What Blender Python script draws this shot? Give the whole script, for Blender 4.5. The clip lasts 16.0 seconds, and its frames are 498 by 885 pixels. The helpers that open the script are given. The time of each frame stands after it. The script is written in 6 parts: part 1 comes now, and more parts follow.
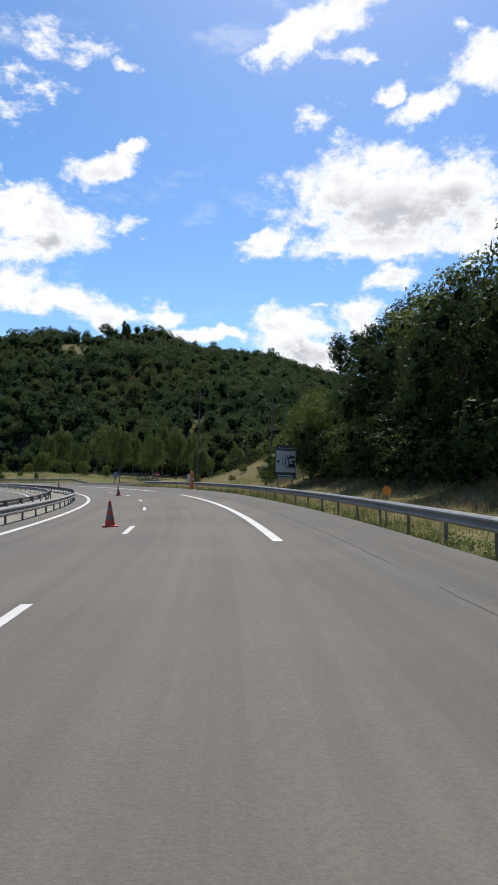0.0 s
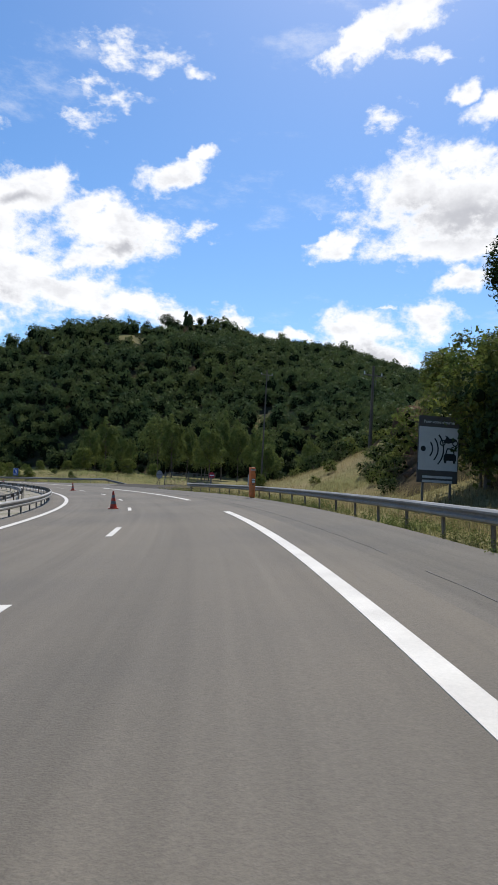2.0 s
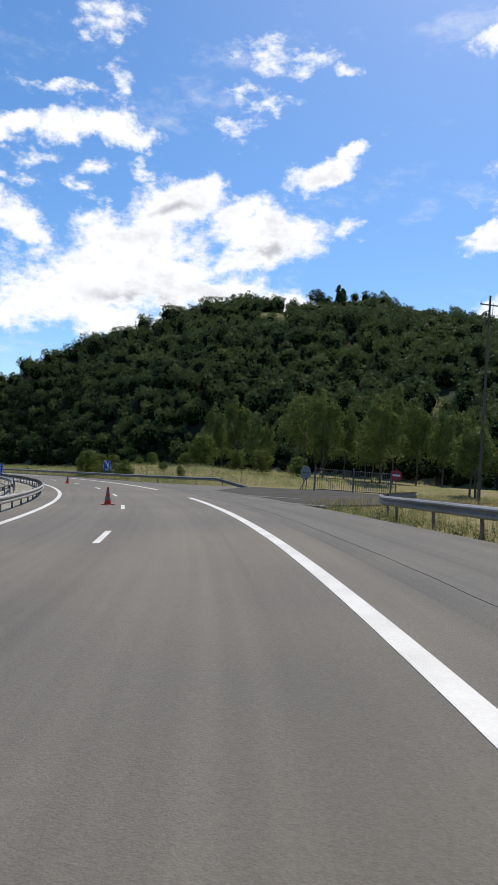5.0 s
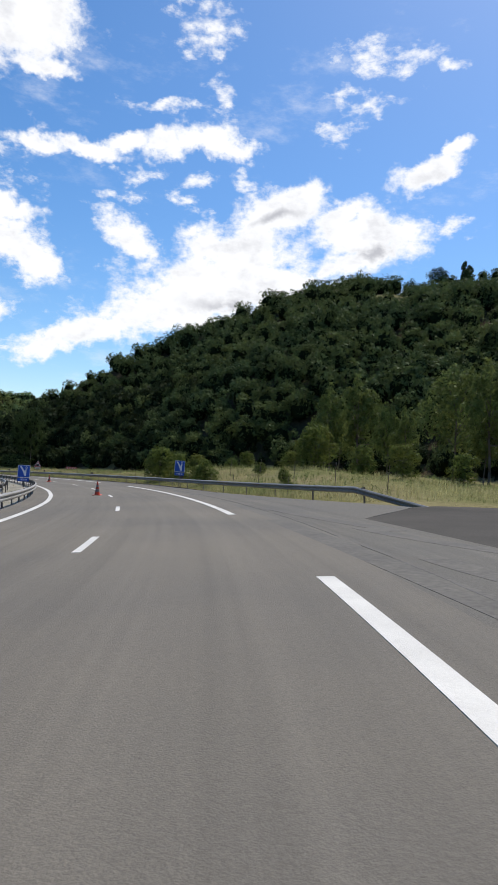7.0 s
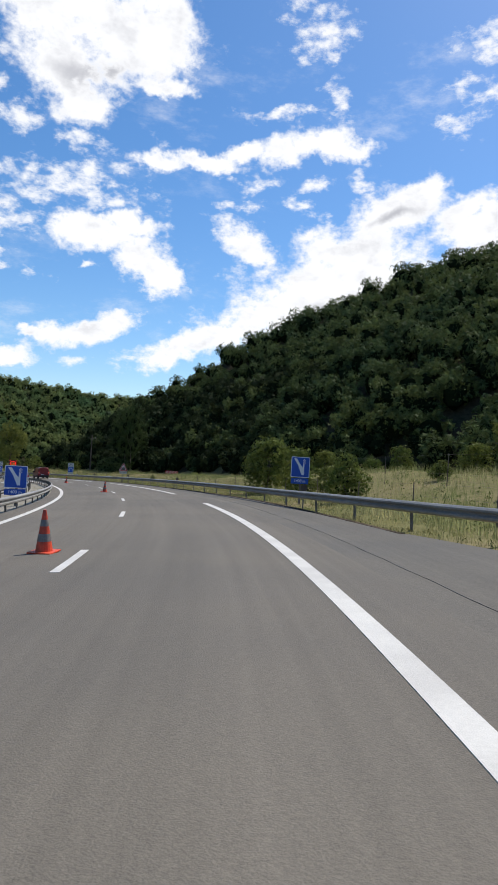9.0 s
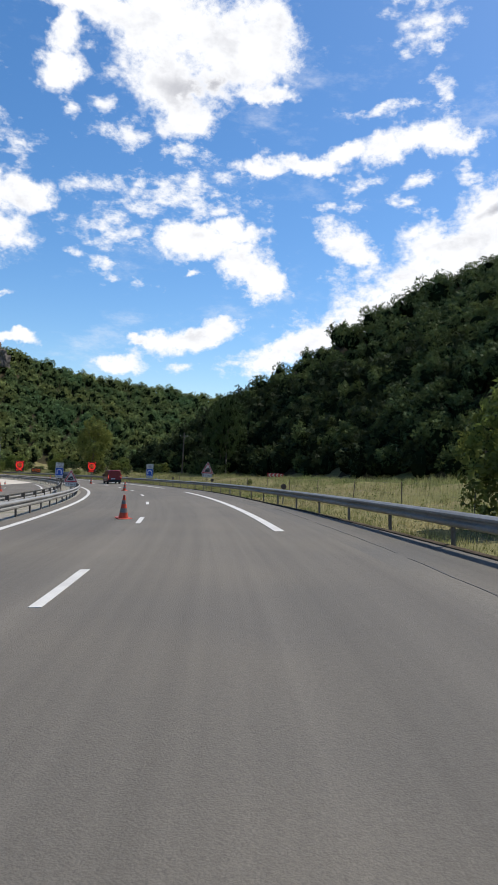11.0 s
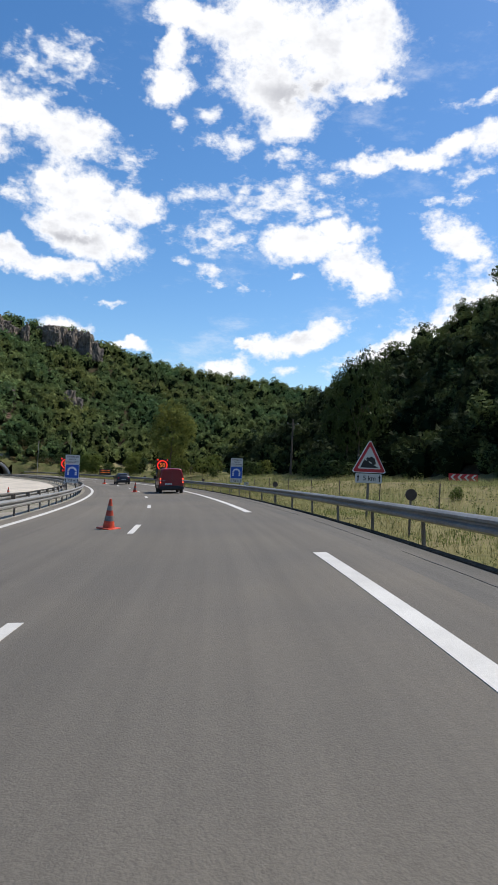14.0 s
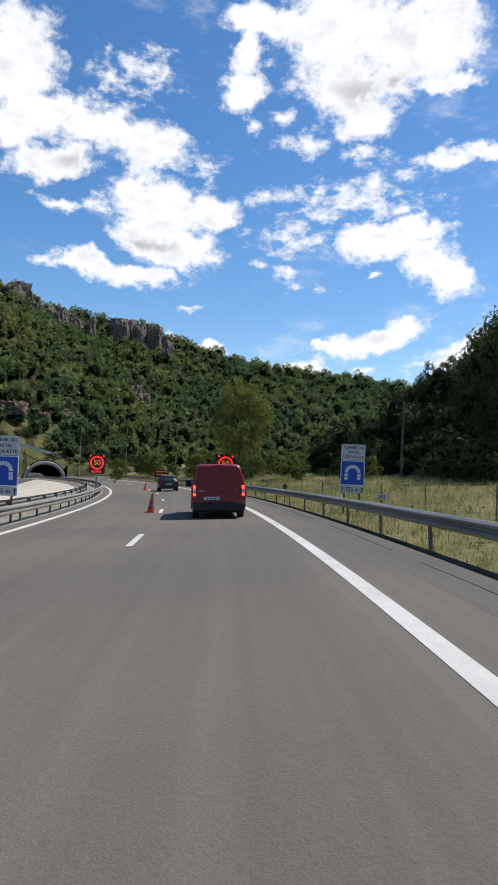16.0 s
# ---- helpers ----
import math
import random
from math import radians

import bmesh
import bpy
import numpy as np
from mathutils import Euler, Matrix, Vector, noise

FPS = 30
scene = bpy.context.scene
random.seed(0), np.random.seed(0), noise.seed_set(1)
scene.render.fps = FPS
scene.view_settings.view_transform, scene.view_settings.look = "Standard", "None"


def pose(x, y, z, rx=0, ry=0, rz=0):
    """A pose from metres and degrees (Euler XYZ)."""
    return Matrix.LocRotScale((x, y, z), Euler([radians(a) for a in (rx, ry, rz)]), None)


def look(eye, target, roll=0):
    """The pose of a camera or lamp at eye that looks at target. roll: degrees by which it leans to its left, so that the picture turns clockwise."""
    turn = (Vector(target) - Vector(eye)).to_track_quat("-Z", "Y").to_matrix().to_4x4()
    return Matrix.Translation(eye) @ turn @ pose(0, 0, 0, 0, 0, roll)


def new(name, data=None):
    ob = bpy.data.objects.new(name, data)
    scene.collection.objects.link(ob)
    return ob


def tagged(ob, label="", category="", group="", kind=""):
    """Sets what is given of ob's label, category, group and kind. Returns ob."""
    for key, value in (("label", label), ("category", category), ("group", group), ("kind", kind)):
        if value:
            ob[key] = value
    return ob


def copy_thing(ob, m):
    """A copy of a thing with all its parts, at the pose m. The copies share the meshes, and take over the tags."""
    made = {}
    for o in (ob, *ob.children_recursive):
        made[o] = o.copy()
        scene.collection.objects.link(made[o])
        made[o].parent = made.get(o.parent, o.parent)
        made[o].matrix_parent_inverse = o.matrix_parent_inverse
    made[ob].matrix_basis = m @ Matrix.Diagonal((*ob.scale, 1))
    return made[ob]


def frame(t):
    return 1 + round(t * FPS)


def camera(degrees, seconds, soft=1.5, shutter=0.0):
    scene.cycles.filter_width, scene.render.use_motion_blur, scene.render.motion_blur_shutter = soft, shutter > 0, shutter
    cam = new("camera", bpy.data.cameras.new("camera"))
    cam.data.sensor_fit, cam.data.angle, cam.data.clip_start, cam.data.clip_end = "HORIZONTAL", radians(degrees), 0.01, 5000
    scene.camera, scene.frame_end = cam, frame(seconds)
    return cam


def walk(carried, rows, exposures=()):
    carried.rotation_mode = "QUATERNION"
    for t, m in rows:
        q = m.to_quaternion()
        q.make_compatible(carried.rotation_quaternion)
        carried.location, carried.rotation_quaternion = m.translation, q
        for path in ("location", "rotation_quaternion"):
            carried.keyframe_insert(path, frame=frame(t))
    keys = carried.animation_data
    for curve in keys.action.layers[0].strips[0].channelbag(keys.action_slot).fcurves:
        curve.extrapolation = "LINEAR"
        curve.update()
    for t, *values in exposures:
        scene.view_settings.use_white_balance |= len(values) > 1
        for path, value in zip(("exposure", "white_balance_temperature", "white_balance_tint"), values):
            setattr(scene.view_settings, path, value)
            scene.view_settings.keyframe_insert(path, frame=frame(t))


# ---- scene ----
cam = camera(40.99, 16.0)
walk(cam, [
    (0.0, pose(-1.518, 0.425, 1.478, 92.880, -2.136, -0.199)),
    (0.5, pose(-1.697, 7.106, 1.407, 92.876, -2.637, 0.993)),
    (1.0, pose(-2.106, 13.772, 1.329, 92.860, -2.657, 2.380)),
    (1.5, pose(-2.635, 20.427, 1.253, 92.920, -2.779, 3.850)),
    (2.0, pose(-3.395, 27.068, 1.229, 92.916, -3.206, 5.384)),
    (2.5, pose(-4.210, 33.689, 1.227, 92.704, -3.537, 7.194)),
    (3.0, pose(-5.222, 40.271, 1.203, 92.482, -3.664, 9.239)),
    (3.5, pose(-6.595, 46.773, 1.187, 92.376, -4.163, 11.272)),
    (4.0, pose(-8.308, 53.163, 1.158, 92.258, -4.372, 13.377)),
    (4.5, pose(-10.212, 59.833, 1.056, 92.160, -4.243, 15.635)),
    (5.0, pose(-12.392, 66.433, 0.946, 92.063, -4.114, 18.027)),
    (5.5, pose(-14.864, 72.974, 0.825, 91.966, -3.984, 20.437)),
    (6.0, pose(-17.624, 79.474, 0.696, 91.868, -3.855, 22.747)),
    (6.5, pose(-20.661, 85.954, 0.562, 91.771, -3.726, 24.839)),
    (7.0, pose(-23.700, 91.909, 0.416, 91.959, -3.982, 26.899)),
    (7.5, pose(-26.984, 97.859, 0.300, 92.019, -3.954, 29.120)),
    (8.0, pose(-30.533, 103.766, 0.209, 92.014, -4.050, 31.801)),
    (8.5, pose(-34.458, 109.506, 0.113, 91.678, -3.934, 34.480)),
    (9.0, pose(-38.673, 115.056, -0.012, 91.653, -3.689, 37.151)),
    (9.5, pose(-43.123, 120.375, -0.168, 91.722, -3.311, 39.901)),
    (10.0, pose(-47.681, 125.497, -0.346, 91.552, -3.086, 42.148)),
    (10.5, pose(-52.867, 130.733, -0.530, 91.466, -3.154, 44.192)),
    (11.0, pose(-58.203, 135.736, -0.723, 91.381, -3.222, 46.154)),
    (11.5, pose(-63.680, 140.531, -0.923, 91.296, -3.289, 48.004)),
    (12.0, pose(-69.288, 145.151, -1.131, 91.211, -3.357, 49.710)),
    (12.5, pose(-75.015, 149.626, -1.344, 91.126, -3.425, 51.241)),
    (13.0, pose(-80.603, 153.790, -1.589, 91.276, -2.867, 52.628)),
    (13.5, pose(-86.237, 157.883, -1.832, 91.235, -2.659, 53.977)),
    (14.0, pose(-91.943, 161.862, -2.065, 91.123, -2.906, 55.296)),
    (14.5, pose(-97.731, 165.703, -2.281, 91.018, -2.938, 56.853)),
    (15.0, pose(-103.657, 169.326, -2.495, 90.918, -2.801, 58.323)),
    (15.5, pose(-109.708, 172.741, -2.714, 91.062, -2.437, 60.127)),
    (16.0, pose(-115.894, 175.911, -2.933, 90.968, -2.538, 61.970)),
], exposures=[(0.0, 0.0), (16.0, 0.0)])

# ---- the road's plan: heading, grade and bank every 15 m along the right edge line ----
HEAD = [1.1, 4.02, 7.52, 11.76, 16.57, 21.75, 26.55, 31.31, 36.57, 41.72, 46.23, 50.13, 53.42, 56.41, 59.71, 63.09]
GRADE = [0.0, -0.06, -0.21, -0.45, -0.71, -0.9, -0.98, -1.04, -1.15, -1.31, -1.48, -1.64, -1.76, -1.88, -2.0, -2.07]
BANK = [2.0, 2.6, 3.21, 3.71, 3.94, 3.9, 3.86, 3.92, 3.88, 3.7, 3.55, 3.47, 3.36, 3.25, 3.11, 2.9]
KNOTS = np.arange(0, 226, 15.0)
RS = np.arange(-80, 400.1, 1.0)


def smooth_knots(xs, ys, q):
    """Catmull-Rom through evenly spaced knots."""
    y = np.concatenate([[2 * ys[0] - ys[1]], ys, [2 * ys[-1] - ys[-2]]])
    u = np.clip((np.asarray(q, float) - xs[0]) / (xs[1] - xs[0]), 0, len(xs) - 1.0001)
    i = u.astype(int)
    f = u - i
    a, b, c, d = y[i], y[i + 1], y[i + 2], y[i + 3]
    return 0.5 * (2 * b + (c - a) * f + (2 * a - 5 * b + 4 * c - d) * f ** 2 + (3 * b - a - 3 * c + d) * f ** 3)


RH = smooth_knots(KNOTS, np.array(HEAD), RS)
RH = np.where(RS < 0, HEAD[0] + 0.195 * RS, np.where(RS > 225, HEAD[-1] + 0.17 * (RS - 225), RH))
RG = np.interp(RS, KNOTS, GRADE)
RB = np.interp(RS, KNOTS, BANK)
_h = np.radians(RH)
_m = lambda v: np.concatenate([[0], np.cumsum((v[1:] + v[:-1]) / 2)])
RX, RY, RZ = _m(-np.sin(_h)), _m(np.cos(_h)), _m(np.tan(np.radians(RG)))
RX, RY, RZ = RX - RX[80], RY - RY[80], RZ - RZ[80]


def place(s, lat, up=0.0):
    """World points at s metres along the road, lat to the right of its edge line, up off its banked plane (numpy)."""
    s, lat = np.broadcast_arrays(np.asarray(s, float), np.asarray(lat, float))
    h, b = np.radians(np.interp(s, RS, RH)), np.radians(np.interp(s, RS, RB))
    x, y, z = np.interp(s, RS, RX), np.interp(s, RS, RY), np.interp(s, RS, RZ)
    l = lat * np.cos(b) - up * np.sin(b)
    z = z - step(-11, -15, lat) * np.interp(s, [235, 400], [0.0, 2.8])  # the other carriageway falls away to its tunnel
    return np.stack([x + np.cos(h) * l, y + np.sin(h) * l, z + np.sin(b) * lat + up * np.cos(b)], -1)


def stand(s, lat, up=0.0, turn=0.0):
    """An upright pose beside the road: local y runs along the road, x to its right; up from the ground there."""
    p = place(s, lat)
    z = ground_z(p[0], p[1]) if lat > 3.0 or lat < -8 else p[2]
    return pose(p[0], p[1], z + up, 0, 0, float(np.interp(s, RS, RH)) + turn)


def on_road(s, lat, up=0.0, turn=0.0):
    """A pose that leans with the banked road."""
    p = place(s, lat, up)
    b = float(np.interp(s, RS, RB))
    g = float(np.interp(s, RS, RG))
    return Matrix.Translation(p) @ pose(0, 0, 0, 0, 0, float(np.interp(s, RS, RH)) + turn) @ pose(0, 0, 0, g, -b, 0)


def nearest(x, y):
    """s and lat of points in plan (numpy)."""
    x, y = np.asarray(x, float).ravel(), np.asarray(y, float).ravel()
    s, lat = np.empty(len(x)), np.empty(len(x))
    for a in range(0, len(x), 8000):
        e = slice(a, a + 8000)
        i = ((x[e, None] - RX[None, ::2]) ** 2 + (y[e, None] - RY[None, ::2]) ** 2).argmin(1) * 2
        h = np.radians(RH[i])
        dx, dy = x[e] - RX[i], y[e] - RY[i]
        s[e] = RS[i] + (-np.sin(h) * dx + np.cos(h) * dy)
        lat[e] = np.cos(h) * dx + np.sin(h) * dy
    return s, lat


def step(a, b, v):
    u = np.clip((v - a) / (b - a), 0, 1)
    return u * u * (3 - 2 * u)


def wave(x, y, size, seed=0.0):
    """Cheap smooth noise, about -1 to 1."""
    x, y = x / size, y / size
    return (np.sin(x * 1.7 + 1.3 * np.sin(y * 1.1 + seed) + seed) + np.sin(y * 1.9 + 1.1 * np.sin(x * 1.3 - seed) + 2 * seed) + np.sin((x + y) * 1.2 + seed * 3)) / 3


# the ridge over the far end: (x, y, height)
RIDGE = [(-300, 620, 26), (-350, 500, 33), (-393, 402, 37), (-414, 345, 41), (-430, 285, 52), (-418, 235, 57), (-398, 195, 70), (-362, 140, 82), (-320, 70, 88), (-250, -40, 70)]


def hill_parts(x, y, s, lat):
    """Height of the wooded hill beside the road, and of the far ridge."""
    foot = np.interp(s, [-80, 60, 150, 180, 200, 214, 240, 470], [150, 120, 56, 50, 44, 36, 31, 27])
    d = np.maximum(lat - foot, 0)
    top = np.interp(s, [-80, 90, 150, 190, 225, 250, 275, 470], [20, 40, 20, 68, 65, 85, 138, 138])
    rise = np.interp(s, [150, 185, 215, 280], [0.46, 0.49, 0.73, 0.78])
    near = top * (1 - np.exp(-d * rise * 1.35 / top)) * 1.08 * (1 - 0.26 * step(120, 190, lat) * step(219, 176, s))
    back = (x + 215) * 0.805 - (y - 240) * 0.593
    near = np.minimum(near, np.maximum(back, 0) * 1.1) * (1 + 0.05 * wave(x, y, 22, 1.0))
    near = near + 7 * np.exp(-((x + 76) ** 2 + (y - 347) ** 2) / 24 ** 2)  # the knoll on top
    far = np.zeros_like(x)
    for (x0, y0, z0), (x1, y1, z1) in zip(RIDGE[:-1], RIDGE[1:]):
        ux, uy = x1 - x0, y1 - y0
        t = np.clip(((x - x0) * ux + (y - y0) * uy) / (ux * ux + uy * uy), 0, 1)
        dd = np.hypot(x - x0 - t * ux, y - y0 - t * uy)
        far = np.maximum(far, (z0 + t * (z1 - z0) + 8) * np.clip(1 - dd / 100, 0, 1) ** 1.05)
    return near, far * (1 + 0.06 * wave(x, y, 30, 2.0)) * step(-24, -60, np.where(s < 385, np.minimum(lat, 0) - np.maximum(lat, 0), -99))


def bank_height(s, lat):
    """The cutting's bank on the outer side of the first bend."""
    scarp = 2.3 * step(10.5, 14.5, lat - (s - 61) * 0.42) * step(56, 62, s) * step(88, 78, s)
    return scarp + 9.5 * step(6, 30, lat) * step(106, 72, s) * step(-90, -60, s) + (1.15 * step(126, 140, s) + 0.8 * step(144, 156, s) * step(205, 180, s)) * step(7.5, 17, lat)


def tunnel_axes(x, y):
    """Metres out of the tunnel's mouth, and across it."""
    return (x + 289.3) * 0.978 - (y - 209.9) * 0.208, (x + 289.3) * 0.208 + (y - 209.9) * 0.978


def ground_z(x, y):
    one = np.isscalar(x) or np.ndim(x) == 0
    x, y = np.atleast_1d(np.asarray(x, float)), np.atleast_1d(np.asarray(y, float))
    s, lat = nearest(x, y)
    sc = np.clip(s, -80, 400)
    z = place(sc, np.clip(lat, -24, 9))[:, 2]
    near, far = hill_parts(x, y, sc, lat)
    away = step(8, 40, np.abs(lat + 8) - 16)
    z = z - 0.10 - 0.10 * step(3.2, 2.2, lat) * step(-21, -20, lat) + bank_height(sc, lat) + near + far + away * 0.5 * wave(x, y, 14, 0.4) + 0.28 * wave(x, y, 3.1, 2.0) * step(6, 11, lat) * step(128, 146, s) * step(40, 30, lat)
    out, across = tunnel_axes(x, y)
    dip = step(10, 6, np.abs(across)) * step(-1.5, 0.5, out) * step(75, 50, out)
    z = z * (1 - dip) + np.minimum(z, -13.45) * dip
    return float(z[0]) if one else z


# ---- world, sun ----
SUN_EL, SUN_AZ = 57.0, 8.0  # degrees; the azimuth is turned clockwise from +y
world = bpy.data.worlds.new("sky")
scene.world = world
world.use_nodes = True
wn, wl = world.node_tree.nodes, world.node_tree.links
wn.clear()


def wmath(op, a, b=None, c=None, clamp=False):
    n = wn.new("ShaderNodeMath")
    n.operation, n.use_clamp = op, clamp
    for i, v in enumerate((a, b, c)):
        if v is None:
            continue
        if isinstance(v, (int, float)):
            n.inputs[i].default_value = v
        else:
            wl.new(v, n.inputs[i])
    return n.outputs[0]


sky = wn.new("ShaderNodeTexSky")
sky.sky_type, sky.sun_disc = "NISHITA", False
sky.sun_elevation, sky.sun_rotation = radians(SUN_EL), radians(SUN_AZ)
sky.altitude, sky.air_density, sky.dust_density, sky.ozone_density = 500, 1.0, 0.7, 3.0

tc = wn.new("ShaderNodeTexCoord")
sep = wn.new("ShaderNodeSeparateXYZ")
wl.new(tc.outputs["Generated"], sep.inputs[0])
azimuth = wmath("MULTIPLY", wmath("ARCTAN2", wmath("MULTIPLY", sep.outputs[0], -1.0), sep.outputs[1]), 180 / math.pi)
height = wmath("MULTIPLY", wmath("ARCSINE", sep.outputs[2]), 180 / math.pi)
angles = wn.new("ShaderNodeCombineXYZ")
wl.new(azimuth, angles.inputs[0])
wl.new(height, angles.inputs[1])


def wnoise(scale, detail, rough, stretch=1.0, shift=0.0):
    mp = wn.new("ShaderNodeMapping")
    mp.inputs["Scale"].default_value = (1, 1, stretch)
    mp.inputs["Location"].default_value = (shift, shift * 0.7, shift * 1.3)
    wl.new(tc.outputs["Generated"], mp.inputs[0])
    n = wn.new("ShaderNodeTexNoise")
    n.inputs["Scale"].default_value, n.inputs["Detail"].default_value, n.inputs["Roughness"].default_value = scale, detail, rough
    wl.new(mp.outputs[0], n.inputs["Vector"])
    return n.outputs["Fac"]


# clouds: azimuth (turned to the left), height, half length, half thickness and tilt, in degrees
HEAPS_A = [(-12, 22.4, 8.3, 3.6, 3), (-7.6, 23.8, 4.8, 2.8, -9), (-17, 23.5, 4.1, 2.6, 9), (-11.4, 25.7, 2.9, 1.3, 4), (-17.9, 24.5, 2.3, 1.5, 10), (-1.1, 19.6, 2.7, 0.9, -15), (-11.6, 19.8, 7.6, 1.4, 2), (-19.3, 20.5, 2.7, 2.4, 32), (-5.4, 35.2, 5.7, 1.3, -12), (-1.2, 33.7, 2.8, 0.7, -19), (-14.1, 29.3, 2.7, 1, -10), (-19.1, 31.9, 2.5, 1.8, -3), (-11.2, 30.4, 1.4, 0.7, -16), (13.5, 24.3, 3.4, 1.1, -17), (11, 25.9, 1.4, 0.5, -26), (18.1, 19.6, 5.2, 2, -1), (20.6, 21.1, 2.2, 1.1, -11), (18.6, 17.8, 4.1, 1.1, -17), (17.5, 13.7, 6.7, 1.1, -1)]
HEAPS_B = [(12.4, 12.8, 2.8, 1.1, 5), (7.6, 13.2, 1.7, 0.8, -9), (4.2, 11.9, 4.4, 0.6, 2), (-3.1, 12.6, 3.2, 1.9, -1), (-5.6, 10.5, 3.6, 1.6, -1), (-11.7, 16.9, 2.3, 1, -22), (-9, 13.6, 2, 1.9, 21), (25.8, 20.9, 4, 2, -26), (24, 22.4, 1.9, 1.3, -11), (29.1, 14.9, 8.9, 3.1, -4), (32.1, 18.1, 2.4, 1.9, -18), (22.4, 14.4, 6.1, 1.6, 3), (30.1, 11.2, 4.9, 1.6, -8), (31.5, 25.8, 3.3, 0.8, -4), (33.3, 13.6, 9.2, 2.4, -13), (40.2, 10.6, 7.5, 1.2, -16), (29.1, 16.7, 5.8, 2.7, -27), (47.7, 16.3, 2.3, 1.9, 20), (45.4, 15, 1.7, 1.5, -44)]
HEAPS_C = [(36, 25.4, 1.9, 1.2, 9), (32.9, 26.2, 3.2, 1, 2), (30.1, 25.7, 1.9, 0.6, -4), (38.2, 17.9, 2.7, 1.4, 15), (55.5, 32.9, 6.4, 2.6, -3), (49.5, 31.7, 5.6, 3.1, 1), (54.8, 29.3, 4.7, 2.3, -3), (53.1, 26.9, 2.4, 1.3, -2), (46.4, 32.9, 2.9, 2.5, 13), (46.7, 28.9, 2.9, 0.7, 1), (64, 28.8, 1.8, 1.3, -10), (63.9, 31.4, 1.5, 1.2, -88), (62.6, 33.5, 3.2, 1, -7), (59.5, 33.1, 2.4, 1.2, -5), (51.9, 18, 3.5, 1.4, 2), (48.5, 18.6, 2.3, 1.2, -9), (46.9, 15.9, 2.4, 1.6, 13), (45.7, 14.8, 1.5, 1.2, 2), (46.8, 23.6, 2.3, 0.7, -4)]
HEAPS_D = [(42.3, 24.1, 2.7, 0.7, -9), (39.3, 25.1, 1.7, 0.7, -12), (51.2, 10, 4.9, 1, -14), (55.3, 9.1, 1.9, 0.4, -3), (43.9, 9, 2.9, 1.1, -16), (57.7, 7.2, 2.5, 0.7, 1), (71.5, 9.7, 2.2, 0.8, 4), (66.3, 8.6, 2.1, 0.5, -2), (82.9, 28.3, 4, 3.4, -73), (79.9, 25.7, 4.8, 1.6, -2), (83.1, 24.2, 2.6, 1.9, -18), (72.1, 24.4, 3.6, 1.7, -1), (75.7, 24.8, 3.7, 1.3, -8), (79.7, 22.2, 3.3, 1.4, -14), (73.1, 20.8, 2.3, 2, -1), (70.2, 19.6, 4.3, 2, 3), (66.4, 20, 2.3, 1.4, -4), (69, 16.8, 3.5, 1.7, -5), (71.8, 17.9, 2.4, 1.7, -8)]
HEAPS_E = [(76.6, 14.8, 3.3, 0.8, 1), (72.8, 14.3, 4.1, 0.9, 3)]
SCRAPS_A = [(-7.8, 32.8, 2.7, 0.6, -5), (-17.2, 33.9, 0.6, 0.3, 10), (-4.7, 29, 1.5, 0.8, -24), (-6.8, 27.2, 1.2, 0.9, -13), (11.6, 20.5, 1.8, 0.5, 12), (-5.7, 14.6, 1.8, 0.2, -5), (20.2, 14.7, 2.6, 0.6, -8), (31.1, 28.6, 1.6, 1, 80), (32.5, 23, 2, 0.4, -12), (29, 23.9, 1, 0.7, -89), (32.7, 32.5, 2, 0.8, -14), (14.5, 13.6, 1.2, 1.2, -15), (18.9, 32.3, 3, 0.9, 0), (15.7, 32.1, 2.3, 1, -8), (12.1, 31.6, 1.4, 0.4, 7), (18.4, 29, 2.2, 0.6, -12), (21.1, 26.9, 1.3, 1.1, 0), (20.7, 30, 1.5, 0.6, -8), (37.7, 22.8, 2, 0.6, -3)]
SCRAPS_B = [(33.1, 22.9, 1.7, 0.5, -10), (40.4, 19.3, 1.5, 0.9, 50), (33.9, 21.2, 1.9, 0.5, 12), (29.1, 23.1, 1.2, 0.8, 45), (39.4, 21, 1.8, 0.6, 1), (33.3, 33.8, 2.5, 1.6, -4), (31.7, 29.4, 1.3, 1.1, -73), (36.5, 28.1, 2.9, 0.4, -7), (45.5, 8.6, 3.5, 0.4, -12), (58.4, 25.3, 2.9, 0.9, 3), (53.3, 25, 1.5, 0.7, -10), (63.1, 26.6, 1.2, 0.7, 73), (60.5, 26.7, 1.4, 0.7, -6), (54.3, 21.6, 6.6, 1.5, -10), (50.8, 20.5, 3.4, 1.1, -6), (59.4, 21.3, 2.9, 0.8, -5), (61.1, 21.3, 1.9, 0.8, -6), (59, 18.1, 3.1, 1.5, -5), (52, 15.2, 0.7, 0.3, -2)]
SCRAPS_C = [(59.3, 15.3, 3.2, 0.6, 14), (52.3, 7.5, 1.2, 0.4, 7), (72.3, 29, 2.5, 1.3, 1), (68.2, 12.1, 1.5, 0.3, -6), (75.7, 28.3, 1.5, 1.3, 73), (74, 26.2, 1.7, 0.9, -8), (73.3, 28.8, 1.8, 1.4, -24), (71, 29.2, 1, 0.6, 88), (67, 23.2, 1.7, 1, 17), (78.6, 19.3, 2, 0.4, -8), (75.6, 19.5, 1.1, 0.9, -15)]
